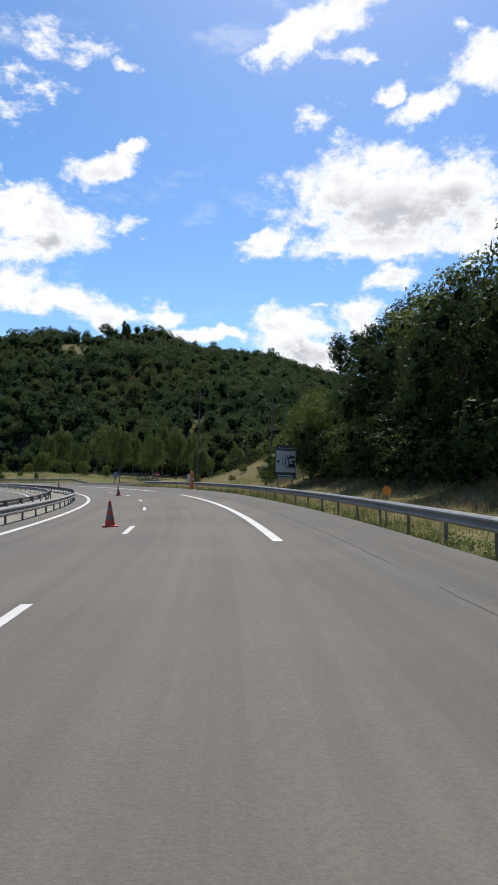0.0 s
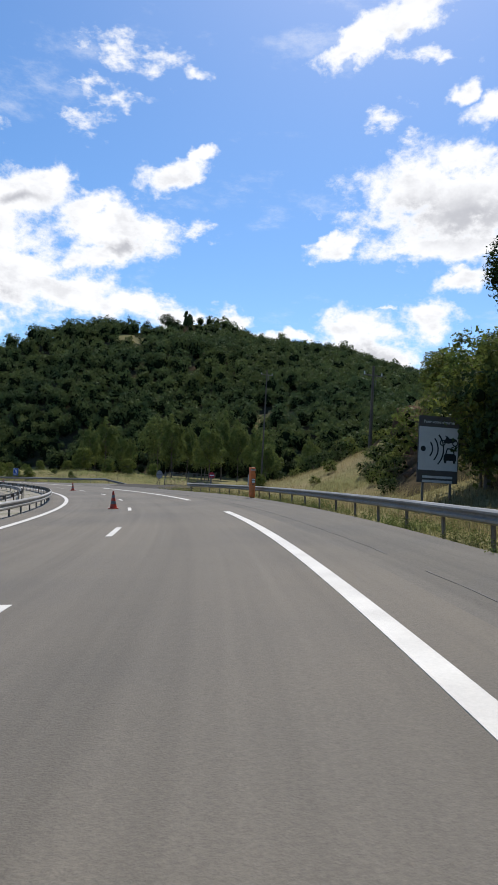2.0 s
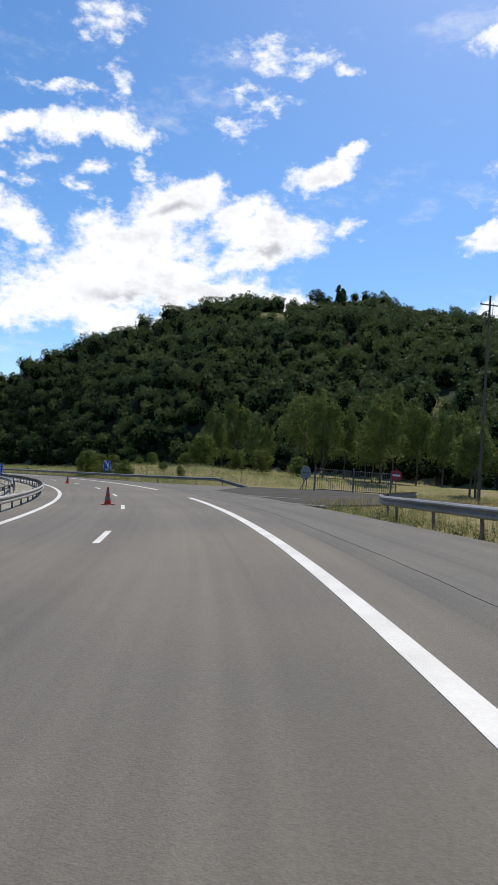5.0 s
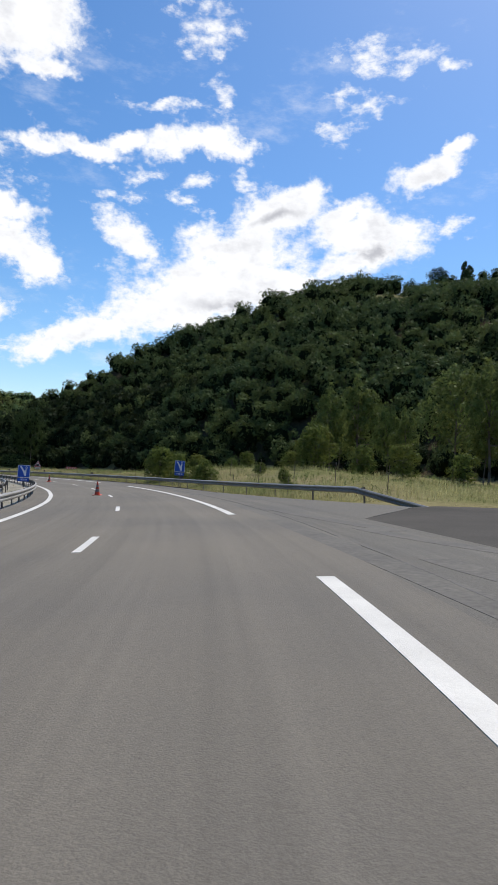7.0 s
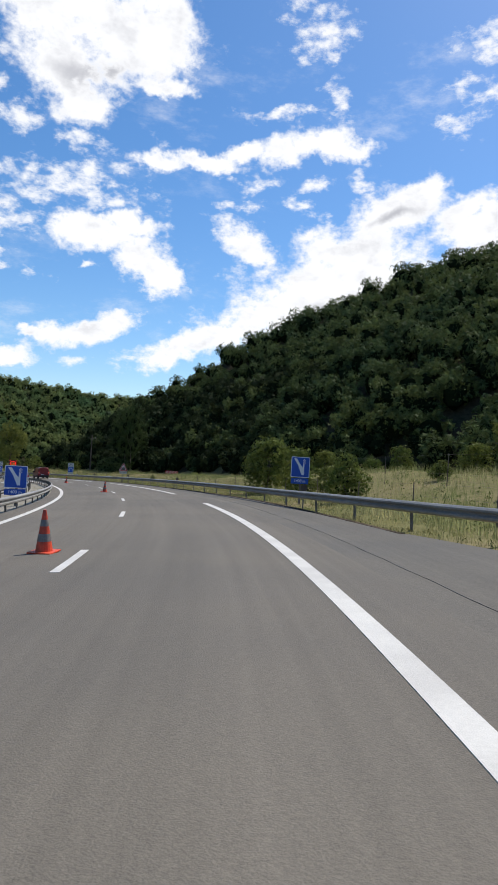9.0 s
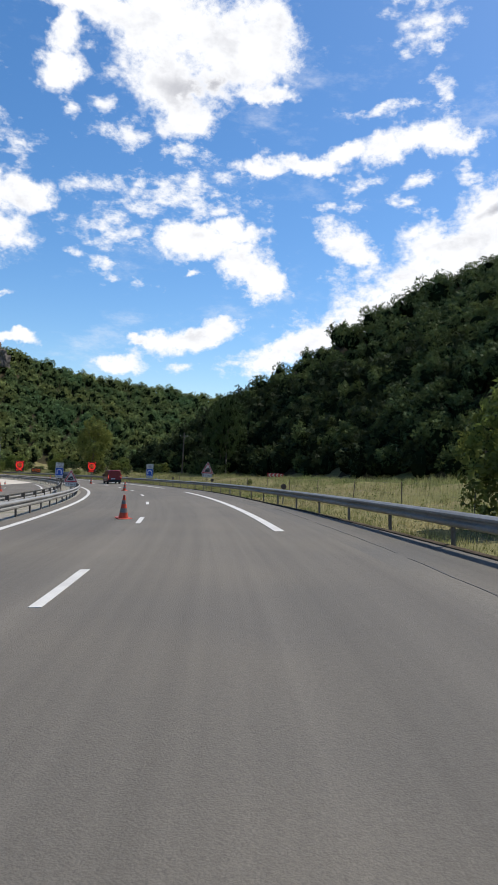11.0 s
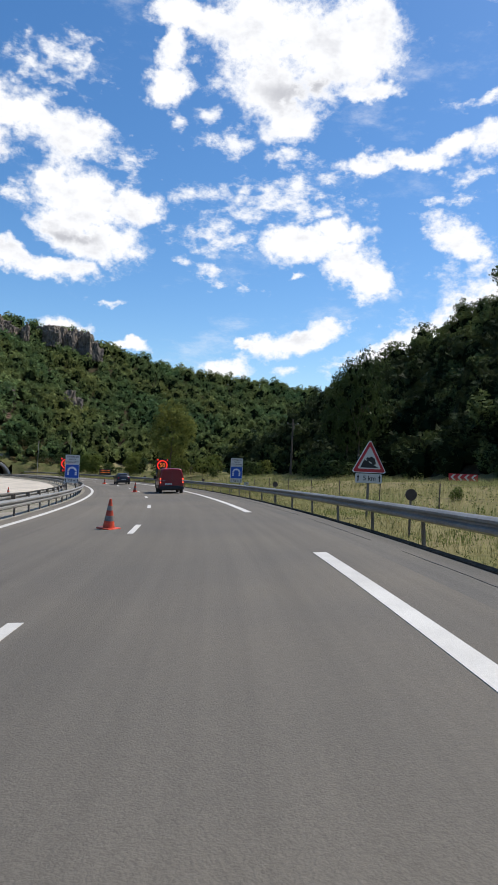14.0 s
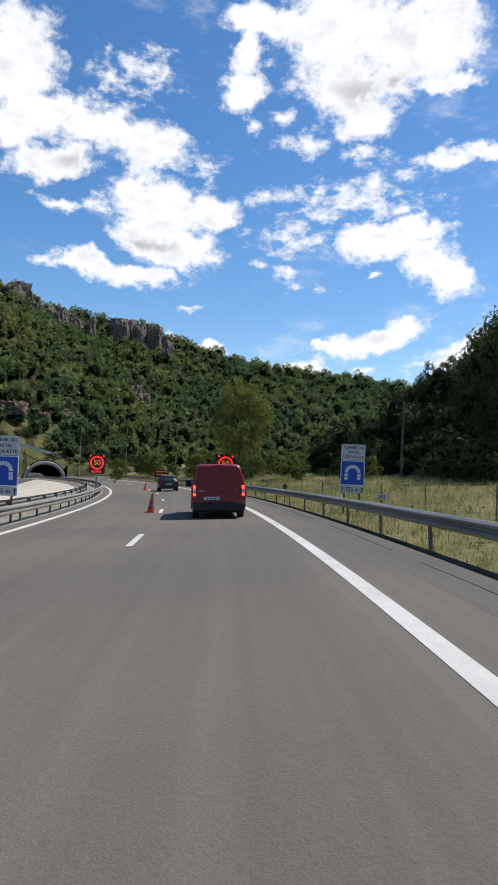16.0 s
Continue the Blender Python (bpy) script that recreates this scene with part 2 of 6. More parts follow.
GREY_HEARTS = [(-12.5, 21.6, 7.5, 3.0, 2), (-8.0, 22.6, 4.2, 2.2, -9), (-17, 22.0, 4.1, 2.2, 9), (25.8, 20.6, 2.6, 0.8, -20), (29, 13.5, 6.0, 1.2, -4), (-4.5, 10.8, 4.0, 1.3, -1), (52.5, 29.0, 6.0, 1.6, 0), (17.5, 18.4, 4.0, 0.8, -4), (77, 22.5, 5.0, 1.0, 5), (71, 17.0, 4.0, 0.9, 5)]

# billows bend the outlines
bend = wn.new("ShaderNodeTexNoise")
bend.inputs["Scale"].default_value, bend.inputs["Detail"].default_value, bend.inputs["Roughness"].default_value = 17.0, 4.0, 0.6
wl.new(tc.outputs["Generated"], bend.inputs["Vector"])
bent = wn.new("ShaderNodeVectorMath")
bent.operation = "MULTIPLY_ADD"
wl.new(bend.outputs["Color"], bent.inputs[0])
bent.inputs[1].default_value = (4.2, 3.2, 0)
moved = wn.new("ShaderNodeVectorMath")
moved.operation = "ADD"
wl.new(angles.outputs[0], moved.inputs[0])
moved.inputs[1].default_value = (-2.1, -1.6, 0)
wl.new(moved.outputs[0], bent.inputs[2])


TURNS = {}


def turned(k):
    """The bent angles turned by k steps of 18 degrees."""
    if k not in TURNS:
        r = wn.new("ShaderNodeVectorRotate")
        r.rotation_type = "Z_AXIS"
        r.inputs["Angle"].default_value = radians(-18 * k)
        wl.new(bent.outputs[0], r.inputs["Vector"])
        TURNS[k] = r.outputs[0]
    return TURNS[k]


def field(clouds, blend=0.25):
    """How deep inside a cloud a direction lies: 1 at a cloud's heart, 0 at its rim, below 0 outside."""
    out = None
    for a, e, w, h, tilt in clouds:
        b = radians(round(tilt / 18) * 18)
        v = wn.new("ShaderNodeVectorMath")
        v.operation = "MULTIPLY_ADD"
        wl.new(turned(round(tilt / 18)), v.inputs[0])
        v.inputs[1].default_value = (1 / w, 1 / h, 0)
        v.inputs[2].default_value = (-(a * math.cos(b) + e * math.sin(b)) / w, -(e * math.cos(b) - a * math.sin(b)) / h, 0)
        l = wn.new("ShaderNodeVectorMath")
        l.operation = "LENGTH"
        wl.new(v.outputs[0], l.inputs[0])
        if out is None:
            out = l.outputs["Value"]
        else:
            n = wn.new("ShaderNodeMath")
            n.operation = "SMOOTH_MIN"
            wl.new(out, n.inputs[0])
            wl.new(l.outputs["Value"], n.inputs[1])
            n.inputs[2].default_value = blend
            out = n.outputs[0]
    return wmath("SUBTRACT", 1.0, out)


def ramped(value, lo, hi, top=1.0):
    r = wn.new("ShaderNodeMapRange")
    r.interpolation_type = "SMOOTHSTEP"
    r.inputs["From Min"].default_value, r.inputs["From Max"].default_value, r.inputs["To Max"].default_value = lo, hi, top
    wl.new(value, r.inputs["Value"])
    return r.outputs[0]


puff = wmath("SUBTRACT", wnoise(26.0, 7.0, 0.62, 1.5), 0.5)
fine = wmath("SUBTRACT", wnoise(70.0, 5.0, 0.62, 1.4, 3.0), 0.5)
heap = wmath("ADD", wmath("MULTIPLY_ADD", puff, 1.7, field(HEAPS_A + HEAPS_B + HEAPS_C + HEAPS_D + HEAPS_E)), wmath("MULTIPLY", fine, 0.8))
heaped = ramped(heap, -0.30, 0.42)
scrap = wmath("ADD", wmath("MULTIPLY_ADD", wmath("SUBTRACT", wnoise(34.0, 6.0, 0.62, 1.9, 5.0), 0.5), 4.8, field(SCRAPS_A + SCRAPS_B + SCRAPS_C)), wmath("MULTIPLY", fine, 1.2))
scrapped = ramped(scrap, -0.25, 1.45, 0.95)
# thin veils in between
veil = ramped(wnoise(7.0, 8.0, 0.66, 2.4, 11.0), 0.54, 0.84, 0.5)
body = wmath("MAXIMUM", wmath("MAXIMUM", heaped, scrapped), veil)
# grey hearts and undersides, and soft hollows between the billows
hearts = ramped(wmath("MULTIPLY_ADD", puff, 0.7, field(GREY_HEARTS, 0.35)), 0.0, 1.05)
hollow = ramped(wnoise(21.0, 5.0, 0.55, 1.7, 8.0), 0.47, 0.70, 0.42)
shade = wmath("MULTIPLY", wmath("MAXIMUM", hearts, hollow), ramped(heap, 0.15, 0.75))
tone = wn.new("ShaderNodeMix")
tone.data_type = "RGBA"
tone.inputs["A"].default_value, tone.inputs["B"].default_value = (10.2, 10.3, 10.6, 1), (5.6, 5.7, 6.2, 1)
wl.new(shade, tone.inputs["Factor"])
both = wn.new("ShaderNodeMix")
both.data_type = "RGBA"
wl.new(wmath("MULTIPLY", body, wmath("GREATER_THAN", sep.outputs[2], 0.0)), both.inputs["Factor"])
deep = wn.new("ShaderNodeHueSaturation")
deep.inputs["Hue"].default_value, deep.inputs["Saturation"].default_value, deep.inputs["Value"].default_value = 0.5003, 1.25, 1.52
wl.new(sky.outputs[0], deep.inputs["Color"])
wl.new(deep.outputs[0], both.inputs["A"])
wl.new(tone.outputs["Result"], both.inputs["B"])
bg = wn.new("ShaderNodeBackground")
bg.inputs["Strength"].default_value = 0.1
wl.new(both.outputs["Result"], bg.inputs["Color"])
wo = wn.new("ShaderNodeOutputWorld")
wl.new(bg.outputs[0], wo.inputs["Surface"])

sun = new("sun", bpy.data.lights.new("sun", "SUN"))
sun.data.energy, sun.data.angle, sun.data.color = 4.9, radians(0.53), (1.0, 0.95, 0.87)
_sd = Vector((math.sin(radians(SUN_AZ)) * math.cos(radians(SUN_EL)), math.cos(radians(SUN_AZ)) * math.cos(radians(SUN_EL)), math.sin(radians(SUN_EL))))
sun.matrix_world = look(_sd * 400, (0, 0, 0))

# ---- materials ----
def material(name, color, rough=0.7, metal=0.0, vary=0.15, scale=4.0, bump=0.0, bump_scale=40.0, spread=None, spread_scale=0.4, per_island=0.0, per_object=0.0, translucent=0.0, coat=0.0, tracks=0.0, cut=0.0, matte=False):
    """A surface: colour with grain at one scale and stains at a larger one, and a fine relief."""
    m = bpy.data.materials.new(name)
    m.use_nodes = True
    nt = m.node_tree
    n, l = nt.nodes, nt.links
    b = n["Principled BSDF"]
    b.inputs["Roughness"].default_value, b.inputs["Metallic"].default_value = rough, metal
    b.inputs["Specular IOR Level"].default_value = 0.03 if cut else 0.0 if translucent or matte else 0.4
    if coat:
        b.inputs["Coat Weight"].default_value, b.inputs["Coat Roughness"].default_value = coat, 0.08
    geo = n.new("ShaderNodeNewGeometry")
    grain = n.new("ShaderNodeTexNoise")
    grain.inputs["Scale"].default_value, grain.inputs["Detail"].default_value, grain.inputs["Roughness"].default_value = scale, 6, 0.65
    l.new(geo.outputs["Position"], grain.inputs["Vector"])
    large = n.new("ShaderNodeTexNoise")
    large.inputs["Scale"].default_value, large.inputs["Detail"].default_value = spread_scale, 4
    l.new(geo.outputs["Position"], large.inputs["Vector"])
    mix = n.new("ShaderNodeMix")
    mix.data_type = "RGBA"
    mix.inputs["A"].default_value = (*color, 1)
    mix.inputs["B"].default_value = (*(spread or tuple(c * (1 - vary) for c in color)), 1)
    ramp = n.new("ShaderNodeMapRange")
    ramp.inputs["From Min"].default_value, ramp.inputs["From Max"].default_value = 0.35, 0.65
    l.new(large.outputs["Fac"], ramp.inputs["Value"])
    l.new(ramp.outputs[0], mix.inputs["Factor"])
    hsv = n.new("ShaderNodeHueSaturation")
    l.new(mix.outputs["Result"], hsv.inputs["Color"])
    val = n.new("ShaderNodeMapRange")
    val.inputs["From Min"].default_value, val.inputs["From Max"].default_value = 0.3, 0.7
    val.inputs["To Min"].default_value, val.inputs["To Max"].default_value = 1 - vary, 1 + vary
    l.new(grain.outputs["Fac"], val.inputs["Value"])
    v = val.outputs[0]
    for amount, source in ((per_island, geo.outputs["Random Per Island"]), (per_object, None)):
        if amount:
            if source is None:
                source = n.new("ShaderNodeObjectInfo").outputs["Random"]
            r = n.new("ShaderNodeMapRange")
            r.inputs["To Min"].default_value, r.inputs["To Max"].default_value = 1 - amount, 1 + amount
            l.new(source, r.inputs["Value"])
            p = n.new("ShaderNodeMath")
            p.operation = "MULTIPLY"
            l.new(v, p.inputs[0])
            l.new(r.outputs[0], p.inputs[1])
            v = p.outputs[0]
    if tracks:
        # wheel tracks and drips drawn out along the lane
        uv = n.new("ShaderNodeUVMap")
        for sx, sy, amount in ((1.1, 0.02, tracks), (5.0, 0.06, tracks * 0.6)):
            mp = n.new("ShaderNodeMapping")
            mp.inputs["Scale"].default_value = (sx, sy, 1)
            l.new(uv.outputs[0], mp.inputs[0])
            tn = n.new("ShaderNodeTexNoise")
            tn.inputs["Scale"].default_value, tn.inputs["Detail"].default_value = 1.0, 5
            l.new(mp.outputs[0], tn.inputs["Vector"])
            r = n.new("ShaderNodeMapRange")
            r.inputs["From Min"].default_value, r.inputs["From Max"].default_value = 0.3, 0.7
            r.inputs["To Min"].default_value, r.inputs["To Max"].default_value = 1 - amount, 1 + amount
            l.new(tn.outputs["Fac"], r.inputs["Value"])
            p = n.new("ShaderNodeMath")
            p.operation = "MULTIPLY"
            l.new(v, p.inputs[0])
            l.new(r.outputs[0], p.inputs[1])
            v = p.outputs[0]
    l.new(v, hsv.inputs["Value"])
    l.new(hsv.outputs[0], b.inputs["Base Color"])
    if bump:
        bn = n.new("ShaderNodeTexNoise")
        bn.inputs["Scale"].default_value, bn.inputs["Detail"].default_value = bump_scale, 4
        l.new(geo.outputs["Position"], bn.inputs["Vector"])
        bp = n.new("ShaderNodeBump")
        bp.inputs["Strength"].default_value, bp.inputs["Distance"].default_value = bump, 0.02
        l.new(bn.outputs["Fac"], bp.inputs["Height"])
        l.new(bp.outputs[0], b.inputs["Normal"])
    if translucent:
        t = n.new("ShaderNodeBsdfTranslucent")
        l.new(hsv.outputs[0], t.inputs["Color"])
        ms = n.new("ShaderNodeMixShader")
        ms.inputs[0].default_value = translucent
        l.new(b.outputs[0], ms.inputs[1])
        l.new(t.outputs[0], ms.inputs[2])
        l.new(ms.outputs[0], n["Material Output"].inputs["Surface"])
    if cut:
        # a clump breaks up into single small leaves with holes between them
        vo = n.new("ShaderNodeTexVoronoi")
        vo.inputs["Scale"].default_value = cut
        l.new(geo.outputs["Position"], vo.inputs["Vector"])
        th = n.new("ShaderNodeMath")
        th.operation = "GREATER_THAN"
        th.inputs[1].default_value = 0.56
        l.new(vo.outputs["Distance"], th.inputs[0])
        hole = n.new("ShaderNodeBsdfTransparent")
        mh = n.new("ShaderNodeMixShader")
        l.new(th.outputs[0], mh.inputs[0])
        l.new(ms.outputs[0], mh.inputs[1])
        l.new(hole.outputs[0], mh.inputs[2])
        l.new(mh.outputs[0], n["Material Output"].inputs["Surface"])
    return m


def glow(name, color, strength):
    m = bpy.data.materials.new(name)
    m.use_nodes = True
    b = m.node_tree.nodes["Principled BSDF"]
    b.inputs["Base Color"].default_value = (*(c * 0.3 for c in color), 1)
    b.inputs["Emission Color"].default_value, b.inputs["Emission Strength"].default_value = (*color, 1), strength
    return m


ASPHALT = material("worn asphalt", (0.136, 0.119, 0.094), 0.88, vary=0.16, scale=34, bump=0.4, bump_scale=70, spread=(0.108, 0.097, 0.081), spread_scale=0.16, tracks=0.13)
SHOULDER = material("shoulder asphalt", (0.116, 0.104, 0.085), 0.9, vary=0.2, scale=26, bump=0.5, bump_scale=60, spread=(0.097, 0.090, 0.078), spread_scale=0.3, tracks=0.16)
DARK_ASPHALT = material("dark asphalt", (0.094, 0.088, 0.080), 0.9, matte=True, vary=0.18, scale=40, bump=0.4, bump_scale=80, spread=(0.076, 0.072, 0.066), spread_scale=0.3)
TAR = material("tar seam", (0.072, 0.066, 0.058), 0.7, vary=0.3, scale=8, spread_scale=1.5)
SKID = material("rubbed tyre mark", (0.080, 0.073, 0.063), 0.85, vary=0.3, scale=9, spread=(0.098, 0.089, 0.075), spread_scale=0.9)
PAINT = material("road paint", (0.60, 0.58, 0.53), 0.6, vary=0.07, scale=30, spread=(0.50, 0.48, 0.44), spread_scale=1.2, bump=0.2, bump_scale=90)
CONCRETE = material("pale concrete", (0.52, 0.49, 0.43), 0.85, vary=0.1, scale=12, spread=(0.42, 0.39, 0.35), spread_scale=0.3, bump=0.2, bump_scale=30)
APRON = material("bleached concrete", (0.56, 0.50, 0.41), 0.9, vary=0.14, scale=8, spread=(0.44, 0.39, 0.32), spread_scale=0.25, bump=0.2, bump_scale=30)
KERB = material("kerb concrete", (0.105, 0.083, 0.060), 0.95, matte=True, vary=0.35, scale=9, spread=(0.060, 0.050, 0.038), spread_scale=0.8, bump=0.4, bump_scale=40)
STEEL = material("galvanised steel", (0.27, 0.262, 0.245), 0.5, 0.2, vary=0.18, scale=7, spread=(0.20, 0.192, 0.175), spread_scale=0.5, bump=0.1, bump_scale=12)
STEEL_OLD = material("weathered steel", (0.20, 0.18, 0.155), 0.65, 0.3, vary=0.25, scale=12, spread=(0.13, 0.105, 0.082), spread_scale=1.0)
SOIL = material("grassy soil", (0.140, 0.138, 0.060), 0.95, matte=True, vary=0.3, scale=2.5, spread=(0.205, 0.172, 0.095), spread_scale=0.12, bump=0.8, bump_scale=6)
SLOPE = material("dry scrubby earth", (0.118, 0.104, 0.050), 0.95, matte=True, vary=0.35, scale=1.6, spread=(0.072, 0.082, 0.032), spread_scale=0.22, bump=0.9, bump_scale=5)
GRAVEL = material("median gravel", (0.27, 0.24, 0.20), 0.95, vary=0.3, scale=25, spread=(0.17, 0.16, 0.11), spread_scale=0.7, bump=0.7, bump_scale=30)
WOOD_LEAF = material("oak foliage", (0.072, 0.104, 0.043), 0.6, vary=0.40, scale=0.22, spread=(0.112, 0.138, 0.047), spread_scale=0.035, per_island=0.30, translucent=0.24, cut=5.5)
FAR_LEAF = material("ridge foliage", (0.108, 0.172, 0.070), 0.6, vary=0.45, scale=0.16, spread=(0.195, 0.212, 0.070), spread_scale=0.035, per_island=0.28, translucent=0.30, cut=4.5)
# near-black green stands in for the shade under the wood's edge
SHADE_LEAF = material("shade-dark leaves", (0.030, 0.042, 0.019), 0.6, vary=0.3, scale=0.8, spread=(0.042, 0.055, 0.022), spread_scale=0.2, per_island=0.3, translucent=0.15, cut=7.0)
# oaks on the bank: the dark leaf colour holds shade, the yellow-green one sun
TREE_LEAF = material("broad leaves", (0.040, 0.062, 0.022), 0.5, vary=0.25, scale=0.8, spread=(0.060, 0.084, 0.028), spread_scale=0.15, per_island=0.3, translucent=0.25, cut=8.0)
OAK_LEAF = material("sun-toned oak leaves", (0.175, 0.195, 0.046), 0.5, vary=0.3, scale=0.6, spread=(0.120, 0.150, 0.042), spread_scale=0.15, per_island=0.3, translucent=0.42, cut=8.0)
POPLAR_LEAF = material("pale green leaves", (0.105, 0.142, 0.044), 0.5, vary=0.3, scale=0.8, spread=(0.138, 0.160, 0.046), spread_scale=0.2, per_island=0.3, translucent=0.4, cut=7.0)
OLIVE_LEAF = material("olive green leaves", (0.150, 0.175, 0.050), 0.5, vary=0.35, scale=0.8, spread=(0.190, 0.200, 0.052), spread_scale=0.2, per_island=0.3, translucent=0.5, cut=6.0)
SCRUB_LEAF = material("scrub leaves", (0.120, 0.105, 0.045), 0.6, vary=0.25, scale=1.0, spread=(0.160, 0.120, 0.060), spread_scale=0.3, per_island=0.4, translucent=0.3, cut=10.0)
BUSH_LEAF = material("shrub leaves", (0.095, 0.130, 0.033), 0.5, vary=0.25, scale=1.0, spread=(0.135, 0.150, 0.038), spread_scale=0.3, per_island=0.35, translucent=0.4, cut=10.0)
# almost black, so the shade within the crowns is in the colour
CORE_SHADE = material("crown core shade", (0.013, 0.019, 0.008), 0.8, matte=True, vary=0.3, scale=1.2, spread_scale=0.3)
BARK = material("bark", (0.13, 0.105, 0.08), 0.9, vary=0.3, scale=10, spread=(0.09, 0.075, 0.06), spread_scale=1.0, bump=0.8, bump_scale=18)
GRASS = material("verge grass", (0.150, 0.180, 0.060), 0.6, vary=0.3, scale=0.6, spread=(0.360, 0.310, 0.160), spread_scale=0.18, per_island=0.35, translucent=0.6)
WEED = material("green weeds", (0.085, 0.130, 0.036), 0.6, vary=0.3, scale=0.8, spread=(0.170, 0.170, 0.070), spread_scale=0.3, per_island=0.35, translucent=0.4)
BANK_GRASS = material("scorched bank grass", (0.290, 0.235, 0.130), 0.8, vary=0.35, scale=0.9, spread=(0.190, 0.175, 0.080), spread_scale=0.3, per_island=0.4, translucent=0.6)
# reddish earth, its colour taken darker to carry the slope's shade
EARTH = material("eroded earth with shade", (0.092, 0.056, 0.039), 0.95, matte=True, vary=0.45, scale=3.0, spread=(0.120, 0.092, 0.060), spread_scale=0.5, bump=1.0, bump_scale=5)
DRY_GRASS = material("dry meadow grass", (0.165, 0.205, 0.072), 0.7, vary=0.3, scale=0.4, spread=(0.345, 0.315, 0.160), spread_scale=0.10, per_island=0.35, translucent=0.6)
RED_ROCK = material("reddish cut rock", (0.165, 0.098, 0.066), 0.95, vary=0.4, scale=0.9, spread=(0.090, 0.066, 0.046), spread_scale=0.2, bump=1.0, bump_scale=2.0)
ROCK = material("limestone", (0.165, 0.128, 0.094), 0.9, vary=0.35, scale=0.6, spread=(0.10, 0.085, 0.074), spread_scale=0.12, bump=1.0, bump_scale=1.5)
RED_PAINT = material("dark red car paint", (0.215, 0.013, 0.020), 0.32, 0.1, vary=0.05, scale=3, coat=0.7)
BLACK_PAINT = material("black car paint", (0.012, 0.013, 0.016), 0.35, 0.0, vary=0.1, scale=3, coat=0.35)
PLASTIC = material("black plastic", (0.022, 0.022, 0.024), 0.6, vary=0.2, scale=8)
RUBBER = material("tyre rubber", (0.028, 0.027, 0.026), 0.85, vary=0.2, scale=20)
RIM = material("grey wheel rim", (0.34, 0.35, 0.36), 0.4, 0.7, vary=0.1, scale=6)
GLASS_DARK = material("tinted glass", (0.012, 0.014, 0.016), 0.06, vary=0.05, scale=2)
LAMP_RED = material("red lamp lens", (0.55, 0.025, 0.015), 0.2, vary=0.08, scale=8, coat=0.6)
BRAKE = glow("lit brake lamp", (1.0, 0.10, 0.05), 1.6)
LAMP_WHITE = material("clear lamp lens", (0.7, 0.7, 0.68), 0.15, vary=0.05, scale=8)
PLATE = material("white plate", (0.75, 0.75, 0.73), 0.5, vary=0.04, scale=6)
INK = material("black sign paint", (0.02, 0.02, 0.022), 0.5, vary=0.1, scale=6)
WHITE = material("white sign face", (0.74, 0.75, 0.76), 0.45, vary=0.05, scale=3, spread_scale=0.9)
CREAM = material("grey white sign face", (0.60, 0.58, 0.55), 0.5, vary=0.06, scale=3)
BLUE = material("blue sign face", (0.020, 0.085, 0.42), 0.4, vary=0.06, scale=3)
SIGN_RED = material("red sign border", (0.45, 0.03, 0.04), 0.4, vary=0.08, scale=3)
SIGN_BACK = material("grey sign back", (0.30, 0.31, 0.32), 0.5, 0.6, vary=0.1, scale=4)
ORANGE = material("faded orange paint", (0.72, 0.16, 0.035), 0.5, vary=0.1, scale=4, spread=(0.62, 0.20, 0.07), spread_scale=1.0)
CONE_RED = material("orange cone plastic", (0.70, 0.080, 0.030), 0.5, vary=0.2, scale=9, spread=(0.34, 0.045, 0.025), spread_scale=3)
CONE_GREY = material("scuffed reflective band", (0.22, 0.20, 0.18), 0.5, vary=0.25, scale=12, spread=(0.13, 0.125, 0.12), spread_scale=4)
LED = glow("lit red diodes", (1.0, 0.03, 0.015), 1.1)
LED_AMBER = glow("lit amber diodes", (1.0, 0.22, 0.03), 0.55)


# ---- mesh helpers ----
def mesh_np(name, verts, faces, mat, smooth=False):
    """A mesh from arrays: verts (n, 3) and faces (m, 3 or 4)."""
    verts, faces = np.asarray(verts, np.float32), np.asarray(faces, np.int32)
    me = bpy.data.meshes.new(name)
    me.vertices.add(len(verts))
    me.vertices.foreach_set("co", verts.ravel())
    k = faces.shape[1]
    me.loops.add(faces.size)
    me.loops.foreach_set("vertex_index", faces.ravel())
    me.polygons.add(len(faces))
    me.polygons.foreach_set("loop_start", np.arange(0, faces.size, k, dtype=np.int32))
    me.polygons.foreach_set("loop_total", np.full(len(faces), k, np.int32))
    me.polygons.foreach_set("use_smooth", np.full(len(faces), smooth))
    me.update(calc_edges=True)
    me.materials.append(mat)
    return me


def bm_mesh(name, bm, mat, smooth=False):
    me = bpy.data.meshes.new(name)
    bmesh.ops.recalc_face_normals(bm, faces=bm.faces[:])
    for f in bm.faces:
        f.smooth = smooth
    bm.to_mesh(me)
    bm.free()
    me.materials.append(mat)
    return me


def part(name, bm, mat, parent, label="", smooth=False, at=None):
    """Links a bmesh, or a ready mesh, as one object under a thing or a part."""
    ob = new(name, bm_mesh(name, bm, mat, smooth) if isinstance(bm, bmesh.types.BMesh) else bm)
    ob.parent = parent
    if at is not None:
        ob.matrix_local = at
    if label:
        tagged(ob, label)
    return ob


def thing(name, m, label, category, group="", kind="", data=None):
    ob = new(name, data)
    ob.matrix_world = m
    return tagged(ob, label, category, group, kind)


